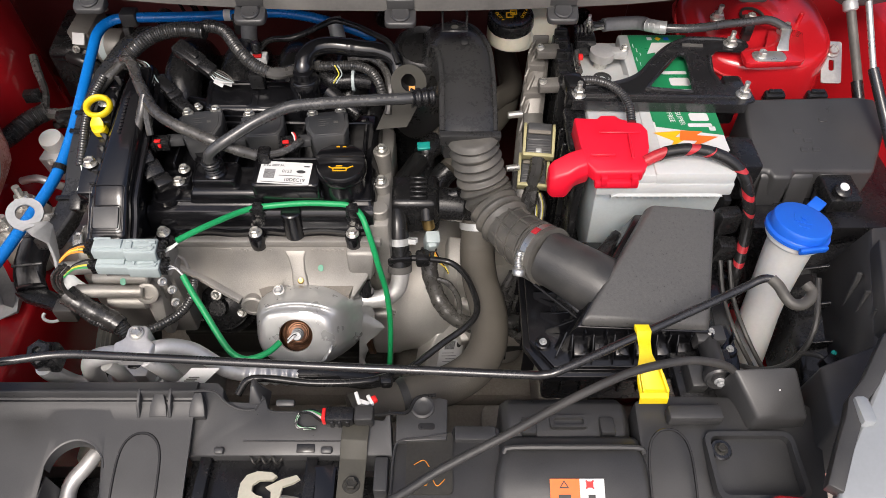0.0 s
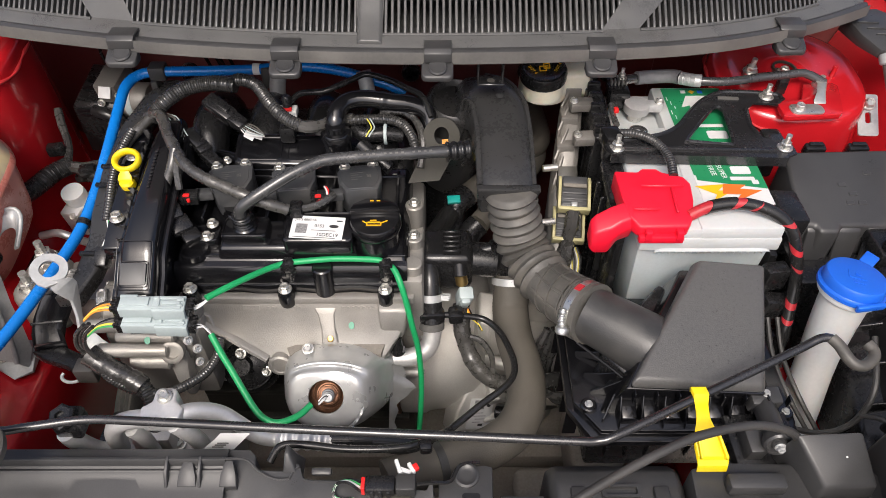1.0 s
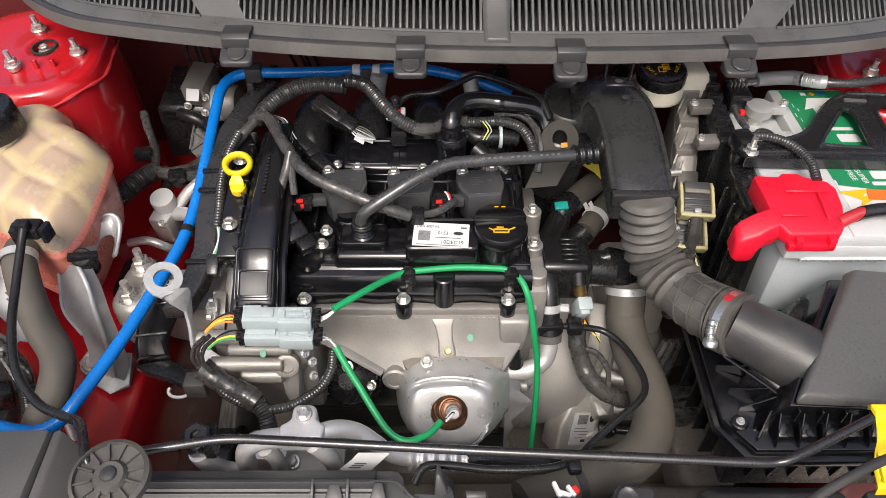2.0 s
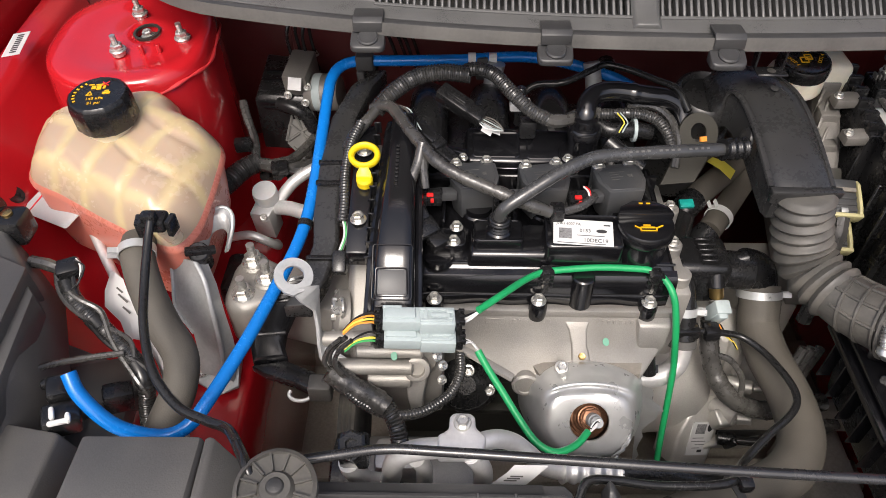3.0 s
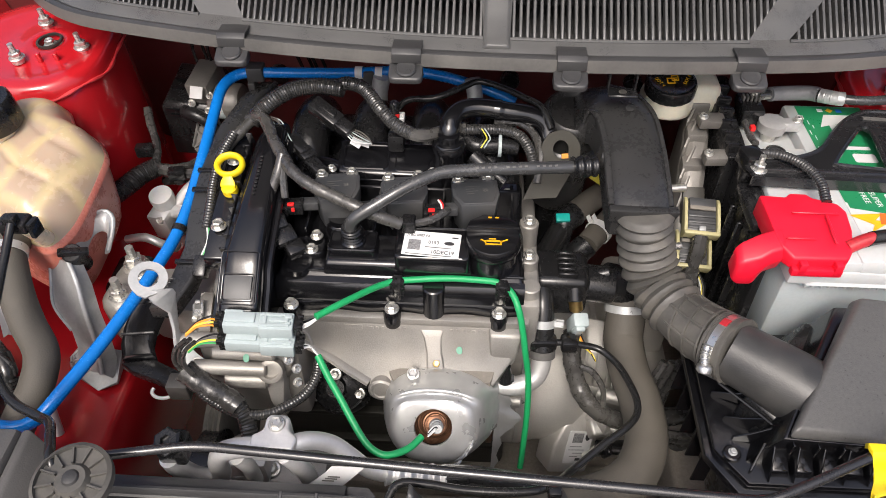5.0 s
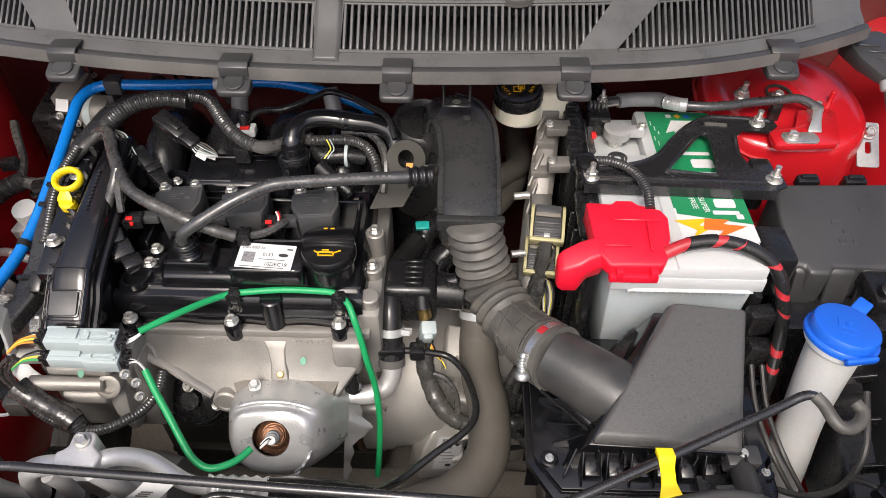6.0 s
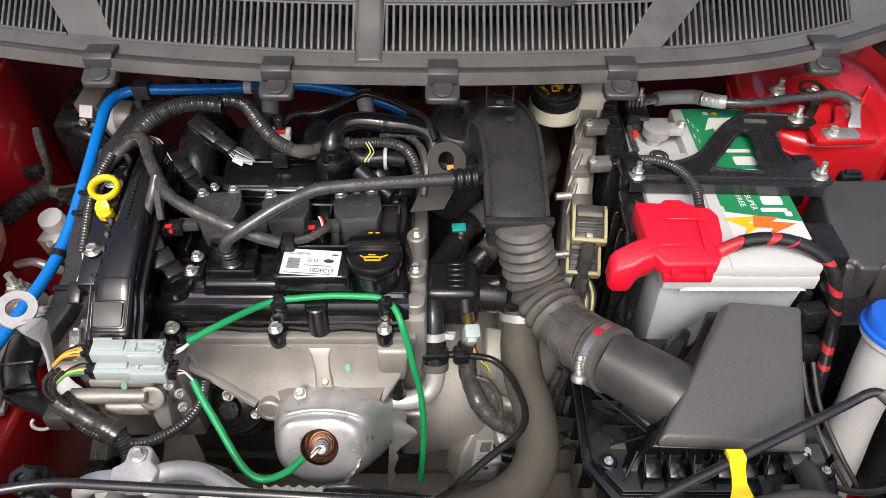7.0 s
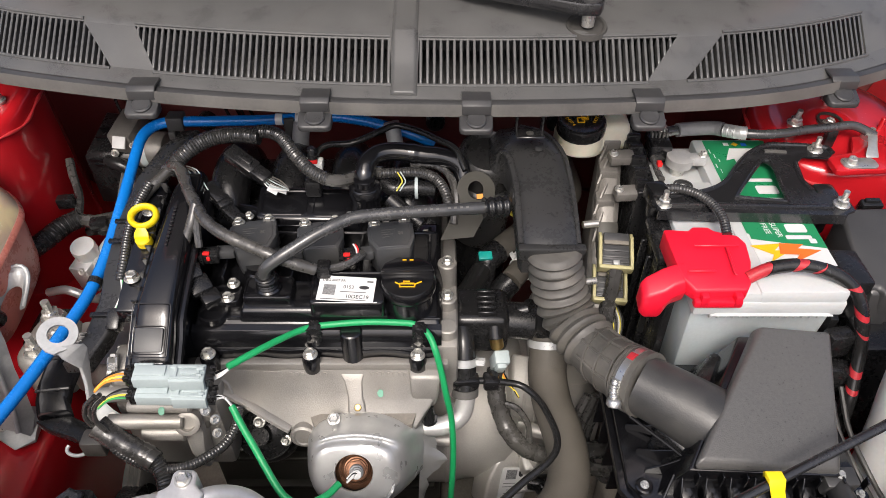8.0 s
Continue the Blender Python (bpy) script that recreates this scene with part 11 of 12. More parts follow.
# ---- front panel, latch and prop rod ----
def front_panel():
    t = thing("front_panel", (-0.10, 0.32, 0.66), "grey-black moulded front panel over the radiator", "front panel")
    # left length with the round hand hole
    xs = [-0.62 + i * 0.008 for i in range(46)]
    hx, hy, hr = -0.375, 0.281, 0.031
    prof = [(0.372, 0.66), (0.3715, 0.784), (0.3700, 0.7885), (0.3670, 0.7900), (0.3600, 0.7905), (0.3585, 0.7915), (0.3575, 0.7955), (0.3550, 0.7958), (0.3540, 0.7945), (0.3525, 0.7870), (0.3505, 0.7855), (0.3480, 0.7865), (0.3465, 0.7855), (0.3440, 0.7825)]
    bm = B()
    cols = []
    for x in xs:
        y0 = 0.344
        dx = abs(x - hx)
        stop = 0.20
        if dx < hr:
            stop = hy + math.sqrt(hr * hr - dx * dx)
        col = [Vector((x, y, z)) for y, z in prof]
        for k in range(1, 11):
            y = y0 + (stop - y0) * k / 10
            col.append(Vector((x, y, 0.7825 - 0.30 * (0.344 - y) - 2.0 * max(0, 0.27 - y) ** 2)))
        cols.append(col)
    g = [[bm.verts.new(p) for p in c] for c in cols]
    for a, b in zip(g, g[1:]):
        for i in range(len(a) - 1):
            bm.faces.new((a[i], a[i + 1], b[i + 1], b[i]))
    bmesh.ops.recalc_face_normals(bm, faces=bm.faces)
    bmesh.ops.solidify(bm, geom=list(bm.faces), thickness=0.003)
    left = part("left_cover", bm, M_SLAM, t)
    # below the hand hole: front strip closing the panel
    bm = B()
    tube(bm, [(-0.396, 0.255, 0.705), (-0.399, 0.279, 0.712), (-0.396, 0.292, 0.716), (-0.386, 0.305, 0.720), (-0.375, 0.325, 0.720), (-0.36, 0.345, 0.70)], 0.0085, 16)
    part("bent_pipe", bm, M_ALU, t, "bare aluminium pipe seen in the hand hole")
    bm = B()
    loft(bm, [[(hx + r_ * math.cos(a), hy + r_ * math.sin(a), 0.7825 - 0.30 * (0.344 - hy - r_ * math.sin(a)) + dz) for a in [radians(8 + 164 * i / 20) for i in range(21)]] for r_, dz in ((hr + 0.0005, 0.0005), (hr - 0.001, 0.0), (hr - 0.002, -0.012))], cap=False, closed=False)
    bmesh.ops.solidify(bm, geom=list(bm.faces), thickness=0.001)
    part("hole_rim", bm, M_SLAM, t)
    for sx in (-1, 1):
        bm = B()
        span(bm, (hx + sx * (hr - 0.0015), 0.205, 0.715), (hx + sx * (hr + 0.0005), hy, 0.755), 0.0005, 1)
        part("hole_cheek", bm, M_SLAM, t)
    # arched bulges
    for cx, w in ((-0.310, 0.0225), (0.2295, 0.0225)):
        zc = 0.783
        bm = B()

        def on(x_, y_):
            return (x_, y_, (0.7825 - 0.30 * (0.344 - y_) - 2.0 * max(0, 0.27 - y_) ** 2) if cx < 0 else (0.7885 - 0.35 * (0.332 - y_) - 2.0 * max(0, 0.27 - y_) ** 2))
        tube(bm, [on(cx - w, 0.225), on(cx - w, 0.25), on(cx - w, 0.275), on(cx - w * 0.94, 0.296), on(cx - w * 0.75, 0.309), on(cx - w * 0.4, 0.3165), on(cx, 0.3185), on(cx + w * 0.4, 0.3165), on(cx + w * 0.75, 0.309), on(cx + w * 0.94, 0.296), on(cx + w, 0.275), on(cx + w, 0.25), on(cx + w, 0.225)], 0.0015, 6, 0.004)
        part("arched_groove", bm, M_WIRE, t, "dark arched groove")
    # gussets and tapered blocks of the rear ledge
    for x in (-0.317, -0.2845):
        bm = B()
        loft(bm, [[(x - 0.0016, y, z - 0.020), (x + 0.0016, y, z - 0.020), (x + 0.0016, y, z), (x - 0.0016, y, z)] for y, z in ((0.3585, 0.7965), (0.352, 0.7955), (0.342, 0.790), (0.333, 0.7795))], bev=0.0006, seg=1)
        part("ledge_rib", bm, M_SLAM, t)
    for x, w in ((-0.297, 0.0095), (-0.2565, 0.0085)):
        bm = B()
        loft(bm, [[(x - w * 0.45, 0.3555, 0.782), (x + w * 0.45, 0.3555, 0.782), (x + w * 0.45, 0.3555, 0.7935), (x - w * 0.45, 0.3555, 0.7935)], [(x - w, 0.3420, 0.775), (x + w, 0.3420, 0.775), (x + w * 0.9, 0.3430, 0.7870), (x - w * 0.9, 0.3430, 0.7870)], [(x - w, 0.3340, 0.770), (x + w, 0.3340, 0.770), (x + w, 0.3340, 0.7800), (x - w, 0.3340, 0.7800)]], bev=0.0010)
        part("ledge_block", bm, M_SLAM, t)
    # finger beside the notch
    bm = B()
    loft(bm, [[(-0.207, 0.345, 0.765), (-0.186, 0.345, 0.765), (-0.186, 0.372, 0.765), (-0.205, 0.376, 0.765)], [(-0.205, 0.350, 0.780), (-0.192, 0.350, 0.780), (-0.192, 0.368, 0.782), (-0.203, 0.375, 0.784)], [(-0.2035, 0.362, 0.793), (-0.1985, 0.362, 0.793), (-0.1985, 0.370, 0.794), (-0.2025, 0.373, 0.795)]], bev=0.0018)
    part("notch_finger", bm, M_SLAM, t)
    # dark radiator and fan cowl under the panel
    rad = thing("radiator", (-0.10, 0.29, 0.30), "dark radiator core below the front panel", "radiator")
    bm = B()
    span(bm, (-0.56, 0.24, 0.30), (0.34, 0.30, 0.672), 0.004)
    part("core", bm, M_GASKET, rad)
    bm = B()
    span(bm, (-0.58, 0.232, 0.655), (0.36, 0.308, 0.690), 0.006)
    part("top_tank", bm, M_BLACK, rad)
    bm = B()
    span(bm, (-0.50, 0.302, 0.32), (0.30, 0.335, 0.66), 0.01)
    part("fan_cowl", bm, M_TRAY, rad)
    # middle length: sloping deck with a notch, stepped down behind
    bm = B()
    deck = [(-0.2640, 0.371), (-0.2405, 0.371), (-0.2335, 0.365), (-0.2325, 0.3525), (-0.2055, 0.3515), (-0.2035, 0.362), (-0.1960, 0.3605), (-0.1885, 0.357), (-0.1845, 0.3455), (-0.1760, 0.3435), (-0.0930, 0.3425), (-0.0870, 0.3360), (-0.0620, 0.3340), (-0.0560, 0.3460), (-0.0520, 0.300), (-0.2640, 0.300)]
    prism(bm, deck, 0.72, lambda x, y: 0.7760 + 0.36 * (y - 0.343), 0.0016)
    part("middle_cover", bm, M_SLAM, t)

    def mid(x, y, dz=0.0):
        return (x, y, 0.7760 + 0.36 * (y - 0.343) + dz)
    for pts, r in (([(-0.2635, 0.3560, 0.7950), (-0.2400, 0.3560, 0.7940), (-0.2280, 0.3490, 0.7830), (-0.2130, 0.3440, 0.7775), (-0.1980, 0.3440, 0.7770)], 0.0014), ([mid(-0.1980, 0.3440), mid(-0.1930, 0.3530), mid(-0.1890, 0.3550)], 0.0012), ([mid(-0.1845, 0.3440), mid(-0.1760, 0.3420), mid(-0.1300, 0.3410), mid(-0.0940, 0.3410)], 0.0011), ([mid(-0.2070, 0.3140), mid(-0.15, 0.3140), mid(-0.1050, 0.3140)], 0.0009)):
        bm = B()
        tube(bm, pts, r, 6, 0.005)
        part("moulded_edge", bm, M_SLAM, t)
    bm = B()
    box(bm, mid(-0.1420, 0.3070, 0.0002), (0.019, 0.009, 0.002), (19, 0, 0), 0.0009)
    part("slot", bm, M_WIRE, t)
    for x, y, w in ((-0.120, 0.3050, 0.012), (-0.231, 0.3045, 0.010), (-0.166, 0.3500, 0.020)):
        bm = B()
        box(bm, mid(x, y, 0.001), (w, 0.007, 0.008), (19, 0, 0), 0.002)
        part("moulded_block", bm, M_SLAM, t)
    # bracket deck beside it with a slot and a screw boss
    bm = B()
    prism(bm, [(-0.0560, 0.22), (0.0600, 0.22), (0.0600, 0.335), (0.0120, 0.338), (0.0060, 0.320), (-0.0560, 0.316)], 0.69, 0.7535, 0.002)
    part("bracket_deck", bm, M_SLAM, t)
    bm = B()
    prism(bm, [(-0.0500, 0.3160), (0.0040, 0.3180), (0.0050, 0.3620), (-0.0040, 0.3640), (-0.0340, 0.3600), (-0.0400, 0.3480), (-0.0500, 0.3460)], 0.72, lambda x, y: 0.7630 + 0.12 * (y - 0.34), 0.0018)
    part("bracket_pad", bm, M_SLAM, t)
    bm = B()
    prism(bm, rounded(-0.0265, 0.3285, -0.0085, 0.3350, 0.0030, 4), 0.755, 0.7638)
    part("slot", bm, M_WIRE, t)
    bm = B()
    lathe(bm, [(0.0135, -0.006), (0.0130, 0.0022), (0.0105, 0.003), (0.0075, 0.001), (0.004, 0.001)], (-0.0220, 0.3530, 0.7645), (0, -0.1, 1), 22)
    part("screw_boss", bm, M_SLAM, t)
    bm = B()
    tube(bm, [(0.004, 0.3230, 0.7630), (-0.02, 0.3200, 0.7615), (-0.046, 0.3165, 0.7600), (-0.0515, 0.300, 0.7580), (-0.0530, 0.262, 0.7550)], 0.0014, 6, 0.005)
    part("moulded_edge", bm, M_SLAM, t)
    for (x0, x1, y0, y1, z1) in ((-0.0700, -0.0560, 0.2620, 0.2980, 0.7640), (0.012, 0.056, 0.318, 0.334, 0.7600)):
        bm = B()
        span(bm, (x0, y0, 0.735), (x1, y1, z1), 0.002)
        part("moulded_step", bm, M_SLAM, t)
    # right-hand length
    bm = B()
    prism(bm, [(0.205, 0.22), (0.30, 0.22), (0.385, 0.24), (0.40, 0.345), (0.38, 0.362), (0.235, 0.365), (0.205, 0.358)], 0.70, lambda x, y: 0.770 - 0.18 * (0.36 - y) * (y < 0.33), 0.004)
    part("right_cover", bm, M_SLAM, t)
    bm = B()
    o = rounded(0.270, 0.250, 0.362, 0.322, 0.010, 4)
    plate(bm, o, rounded(0.275, 0.255, 0.357, 0.317, 0.008, 4), 0.772, 0.012)
    part("recess_rim", bm, M_SLAM, t)
    bm = B()
    lathe(bm, [(0.010, 0), (0.0115, 0.002), (0.010, 0.004)], (0.2845, 0.303, 0.767), (0, 0, 1), 20)
    part("washer", bm, M_ROD, t)
    bolt((0.2845, 0.303, 0.770), size=0.0068, parent=t, material=M_DARKSTEEL)
    bm = B()
    span(bm, (0.235, 0.330, 0.766), (0.292, 0.347, 0.784), 0.004)
    part("moulded_step", bm, M_SLAM, t)
    # screw post behind the box
    bm = B()
    lathe(bm, [(0.0100, 0.0), (0.0118, 0.003), (0.0118, 0.046), (0.0150, 0.048), (0.0155, 0.052), (0.0155, 0.057), (0.0135, 0.059), (0.0125, 0.0565), (0.0085, 0.0565), (0.0075, 0.0595), (0.002, 0.0600)], (0.3010, 0.432, 0.772), (-0.07, -0.97, 0.20), 30)
    part("adjuster_barrel", bm, M_SLAM, t, "grey barrel of the lamp adjuster")
    bolt((0.2967, 0.3735, 0.784), (-0.07, -0.97, 0.20), 0.0056, t, material=M_GALV)
    for c, s in (((0.302, 0.436, 0.774), (0.034, 0.020, 0.022)), ((0.280, 0.392, 0.764), (0.020, 0.034, 0.024)), ((0.316, 0.392, 0.762), (0.014, 0.040, 0.020)), ((0.296, 0.400, 0.745), (0.070, 0.060, 0.020))):
        bm = B()
        box(bm, c, s, (8, 0, 4), 0.003)
        part("adjuster_bracket", bm, M_SLAM if s[2] > 0.021 else M_BLACK, t)
    bolt((0.302, 0.436, 0.785), (0, 0, 1), 0.0046, t, material=M_GALV)


def snorkel():
    t = thing("air_snorkel", (0.135, 0.32, 0.68), "grey-black air intake snorkel with moulded catches", "air snorkel")
    bm = B()
    rings = []
    for (y, z, x0, x1) in ((0.200, 0.735, 0.050, 0.213), (0.262, 0.764, 0.050, 0.212), (0.284, 0.771, 0.054, 0.209), (0.300, 0.770, 0.058, 0.207), (0.318, 0.764, 0.060, 0.207), (0.326, 0.752, 0.060, 0.207)):
        e = 0.012
        rings.append([(x0, y, 0.68), (x0, y, z - e), (x0 + 0.004, y, z - 0.003), (x0 + e, y, z), (x1 - e, y, z), (x1 - 0.004, y, z - 0.003), (x1, y, z - e), (x1, y, 0.68)])
    loft(bm, rings, bev=0.002)
    part("front_shell", bm, M_SLAM, t)
    bm = B()
    rings = []
    for (y, z) in ((0.326, 0.748), (0.350, 0.752), (0.366, 0.748), (0.380, 0.732)):
        rings.append([(0.064, y, 0.66), (0.064, y, z - 0.012), (0.072, y, z), (0.196, y, z), (0.204, y, z - 0.012), (0.204, y, 0.66)])
    loft(bm, rings, bev=0.003)
    part("rear_shell", bm, M_SLAM, t)
    for (x, w) in ((0.092, 0.016), (0.176, 0.016)):
        bm = B()
        box(bm, (x, 0.336, 0.752), (w, 0.020, 0.010), (-8, 0, 0), 0.002)
        part("catch", bm, M_SLAM, t)
    bm = B()
    plate(bm, rounded(0.115, 0.334, 0.155, 0.348, 0.003, 3), rounded(0.119, 0.337, 0.151, 0.345, 0.002, 3), 0.7565, 0.006)
    part("latch_frame", bm, M_SLAM, t)
    bm = B()
    tube(bm, [(0.062, 0.300, 0.768), (0.070, 0.304, 0.772), (0.135, 0.304, 0.7735), (0.198, 0.304, 0.772), (0.206, 0.300, 0.768)], 0.003, 8, 0.006)
    part("shoulder_bead", bm, M_SLAM, t)
    lab = thing("warning_label", (0.133, 0.262, 0.765), "orange and white warning label on the snorkel", "sticker")
    m = pose(0.133, 0.2600, 0.7655, 21, 0, 0)
    for x0, x1, mm, nm in ((-0.027, 0.0025, M_ORANGE, "orange_half"), (0.0025, 0.027, M_PAPER, "white_half")):
        bm = B()
        box(bm, ((x0 + x1) / 2, 0, 0.0004), (x1 - x0, 0.026, 0.0006))
        bm.transform(m)
        part(nm, bm, mm, lab)
    bm = B()
    t2 = B()
    plate(t2, [(-0.018, 0.004), (-0.008, 0.004), (-0.013, 0.0115)], [(-0.0162, 0.0051), (-0.0098, 0.0051), (-0.013, 0.0099)], 0.0012, 0.0004)
    box(t2, (-0.0128, -0.006, 0.0010), (0.012, 0.008, 0.0004))
    t2.transform(m)
    join(bm, t2)
    part("black_print", bm, M_PRINT, lab)
    bm = B()
    for k in (-45, 45):
        box(bm, (0.0125, 0.0075, 0.0010), (0.011, 0.0016, 0.0005), (0, 0, k))
    box(bm, (0.0125, 0.0075, 0.0008), (0.007, 0.006, 0.0003))
    bm.transform(m)
    part("red_cross", bm, M_REDPRINT, lab)
    bm = B()
    box(bm, (0.014, -0.005, 0.0009), (0.007, 0.006, 0.0004))
    bm.transform(m)
    part("black_print", bm, M_PRINT, lab)


def latch():
    t = thing("bonnet_latch", (-0.17, 0.27, 0.66), "bonnet latch with pale hooks in a black bracket", "bonnet latch")
    bm = B()
    span(bm, (-0.262, 0.20, 0.700), (-0.113, 0.308, 0.749), 0.004)
    part("bracket", bm, M_BLACK, t)
    bm = B()
    plate(bm, rounded(-0.262, 0.306, -0.110, 0.313, 0.003, 2), None, 0.757, 0.03)
    part("bracket_lip", bm, M_BLACK, t)
    # plated catch: an open hook and a jaw swung across it
    bm = B()
    plate(bm, [(-0.2030, 0.244), (-0.2045, 0.262), (-0.2040, 0.272), (-0.1990, 0.2805), (-0.1890, 0.2845), (-0.1740, 0.2835), (-0.1680, 0.2795), (-0.1720, 0.2755), (-0.1850, 0.2755), (-0.1915, 0.2705), (-0.1915, 0.2640), (-0.1860, 0.2600), (-0.1800, 0.2585), (-0.1790, 0.244)], None, 0.7590, 0.0045)
    part("catch_plate", bm, M_PASSIV, t, "cream plated catch hook")
    bm = B()
    plate(bm, [(-0.1770, 0.2660), (-0.1620, 0.2740), (-0.1475, 0.2785), (-0.1435, 0.2745), (-0.1500, 0.2700), (-0.1600, 0.2665), (-0.1625, 0.2480), (-0.1690, 0.2480), (-0.1710, 0.2620)], None, 0.7640, 0.0040)
    part("jaw", bm, M_PASSIV, t, "cream plated latch jaw")
    bm = B()
    prism(bm, rounded(-0.1365, 0.238, -0.1095, 0.292, 0.004, 3), 0.735, lambda x, y: 0.7560 + 0.10 * (y - 0.27), 0.0025)
    part("side_plate", bm, M_COVER, t, "glossy black side plate")
    bm = B()
    span(bm, (-0.240, 0.226, 0.748), (-0.125, 0.234, 0.760), 0.002)
    part("bracket_rail", bm, M_BLACK, t)
    for x0 in (-0.245, -0.135):
        bm = B()
        span(bm, (x0 - 0.006, 0.240, 0.748), (x0 + 0.006, 0.304, 0.758), 0.002)
        part("bracket_cheek", bm, M_BLACK, t)
    bm = B()
    tube(bm, [(-0.200 + 0.004 * a, 0.2975 + 0.0035 * math.cos(a * 2.2), 0.757 + 0.0035 * math.sin(a * 2.2)) for a in [0.4 * i for i in range(22)]], 0.0013, 6, 0.002)
    part("spring", bm, M_DARKSTEEL, t)
    for x in (-0.225, -0.20, -0.14):
        bolt((x, 0.298, 0.742), size=0.006, parent=t, material=M_DARKSTEEL)
    bm = B()
    tube(bm, [(-0.165, 0.262, 0.745), (-0.145, 0.256, 0.752), (-0.13, 0.25, 0.748)], 0.004, 8, 0.004)
    part("lever", bm, M_ZINC, t)
    for (x, y) in ((-0.140, 0.306), (-0.115, 0.292), (-0.232, 0.312)):
        bm = B()
        box(bm, (x, y, 0.742), (0.020, 0.014, 0.012), (0, 0, 15), 0.003)
        part("latch_block", bm, M_BLACK, t)
    # flat black stay
    s = thing("latch_stay", (-0.09, 0.29, 0.74), "flat black steel stay screwed to the panel", "bracket")
    bm = B()
    loft(bm, [[(-0.104, 0.330, 0.7735), (-0.076, 0.327, 0.7735), (-0.076, 0.327, 0.7765), (-0.104, 0.330, 0.7765)], [(-0.105, 0.312, 0.7715), (-0.077, 0.310, 0.7715), (-0.077, 0.310, 0.7745), (-0.105, 0.312, 0.7745)], [(-0.106, 0.296, 0.760), (-0.078, 0.295, 0.760), (-0.078, 0.295, 0.763), (-0.106, 0.296, 0.763)], [(-0.107, 0.25, 0.755), (-0.080, 0.25, 0.755), (-0.080, 0.25, 0.758), (-0.107, 0.25, 0.758)]], bev=0.001)
    part("strap", bm, M_EYE, s)
    bolt((-0.092, 0.270, 0.7590), size=0.0088, parent=s, material=M_DARKSTEEL)
    # connector on the stay
    c = thing("latch_connector", (-0.09, 0.335, 0.75), "black wire connector with a red lock by the bonnet latch", "electrical plug")
    bm = B()
    span(bm, (-0.122, 0.326, 0.770), (-0.092, 0.343, 0.788), 0.003)
    for k in range(3):
        span(bm, (-0.117 + 0.008 * k, 0.3245, 0.774), (-0.1125 + 0.008 * k, 0.3275, 0.786), 0.0008, 1)
    part("plug", bm, M_BLACK, c)
    bm = B()
    span(bm, (-0.092, 0.326, 0.771), (-0.072, 0.344, 0.789), 0.003)
    part("socket", bm, M_MATT, c)
    bm = B()
    span(bm, (-0.1255, 0.328, 0.774), (-0.1215, 0.341, 0.7875), 0.001)
    part("lock", bm, M_REDPRINT, c, "red plug lock")
    for k, mm in enumerate((M_WIRE, M_GREENWIRE, M_WHITEWIRE, M_WIRE)):
        bm = B()
        tube(bm, [(-0.126, 0.338 - 0.003 * k, 0.781), (-0.138, 0.340 - 0.002 * k, 0.783 + 0.002 * k), (-0.150, 0.336, 0.781), (-0.152, 0.328 - 0.001 * k, 0.776), (-0.143, 0.324, 0.774), (-0.132, 0.325, 0.774)], 0.0016, 6, 0.003)
        part("wire", bm, mm, c)
    bm = B()
    tube(bm, [(-0.072, 0.336, 0.781), (-0.055, 0.340, 0.776), (-0.038, 0.345, 0.769), (-0.028, 0.362, 0.769), (-0.008, 0.368, 0.764)], 0.002, 6, 0.004)
    part("lead", bm, M_WIRE, c)
    bm = B()
    box(bm, (-0.090, 0.354, 0.781), (0.004, 0.016, 0.006), (0, 0, 20), 0.001)
    box(bm, (-0.084, 0.350, 0.780), (0.014, 0.005, 0.006), (0, 0, -20), 0.001)
    box(bm, (-0.077, 0.353, 0.780), (0.004, 0.012, 0.006), (0, 0, 30), 0.001)
    part("white_clip", bm, M_WHITE, c, "white plastic clip")
    bm = B()
    box(bm, (-0.073, 0.354, 0.780), (0.006, 0.007, 0.006), (0, 0, 30), 0.001)
    part("red_catch", bm, M_REDPRINT, c, "red catch")
    # sensor bracket plate
    bm = B()
    plate(bm, rounded(-0.038, 0.262, 0.010, 0.328, 0.004, 3), None, 0.757, 0.005)
    solo("sensor_plate", bm, M_DARKSTEEL, "dusty dark metal plate with chalk marks on the panel", "plate")
    p = thing("chalk_mark", (-0.015, 0.285, 0.757), "orange chalk scribble on the dark plate", "marking")
    for pts in ([(-0.030, 0.268), (-0.024, 0.276), (-0.018, 0.270), (-0.012, 0.278), (-0.006, 0.270), (0.002, 0.277)], [(-0.030, 0.292), (-0.020, 0.297), (-0.014, 0.290)]):
        bm = B()
        tube(bm, [(x, y, 0.7570) for x, y in pts], 0.0005, 5, 0.002)
        part("stroke", bm, M_COPPERWIRE, p)
    bolt((0.028, 0.295, 0.744), size=0.0075, parent=p, material=M_DARKSTEEL)


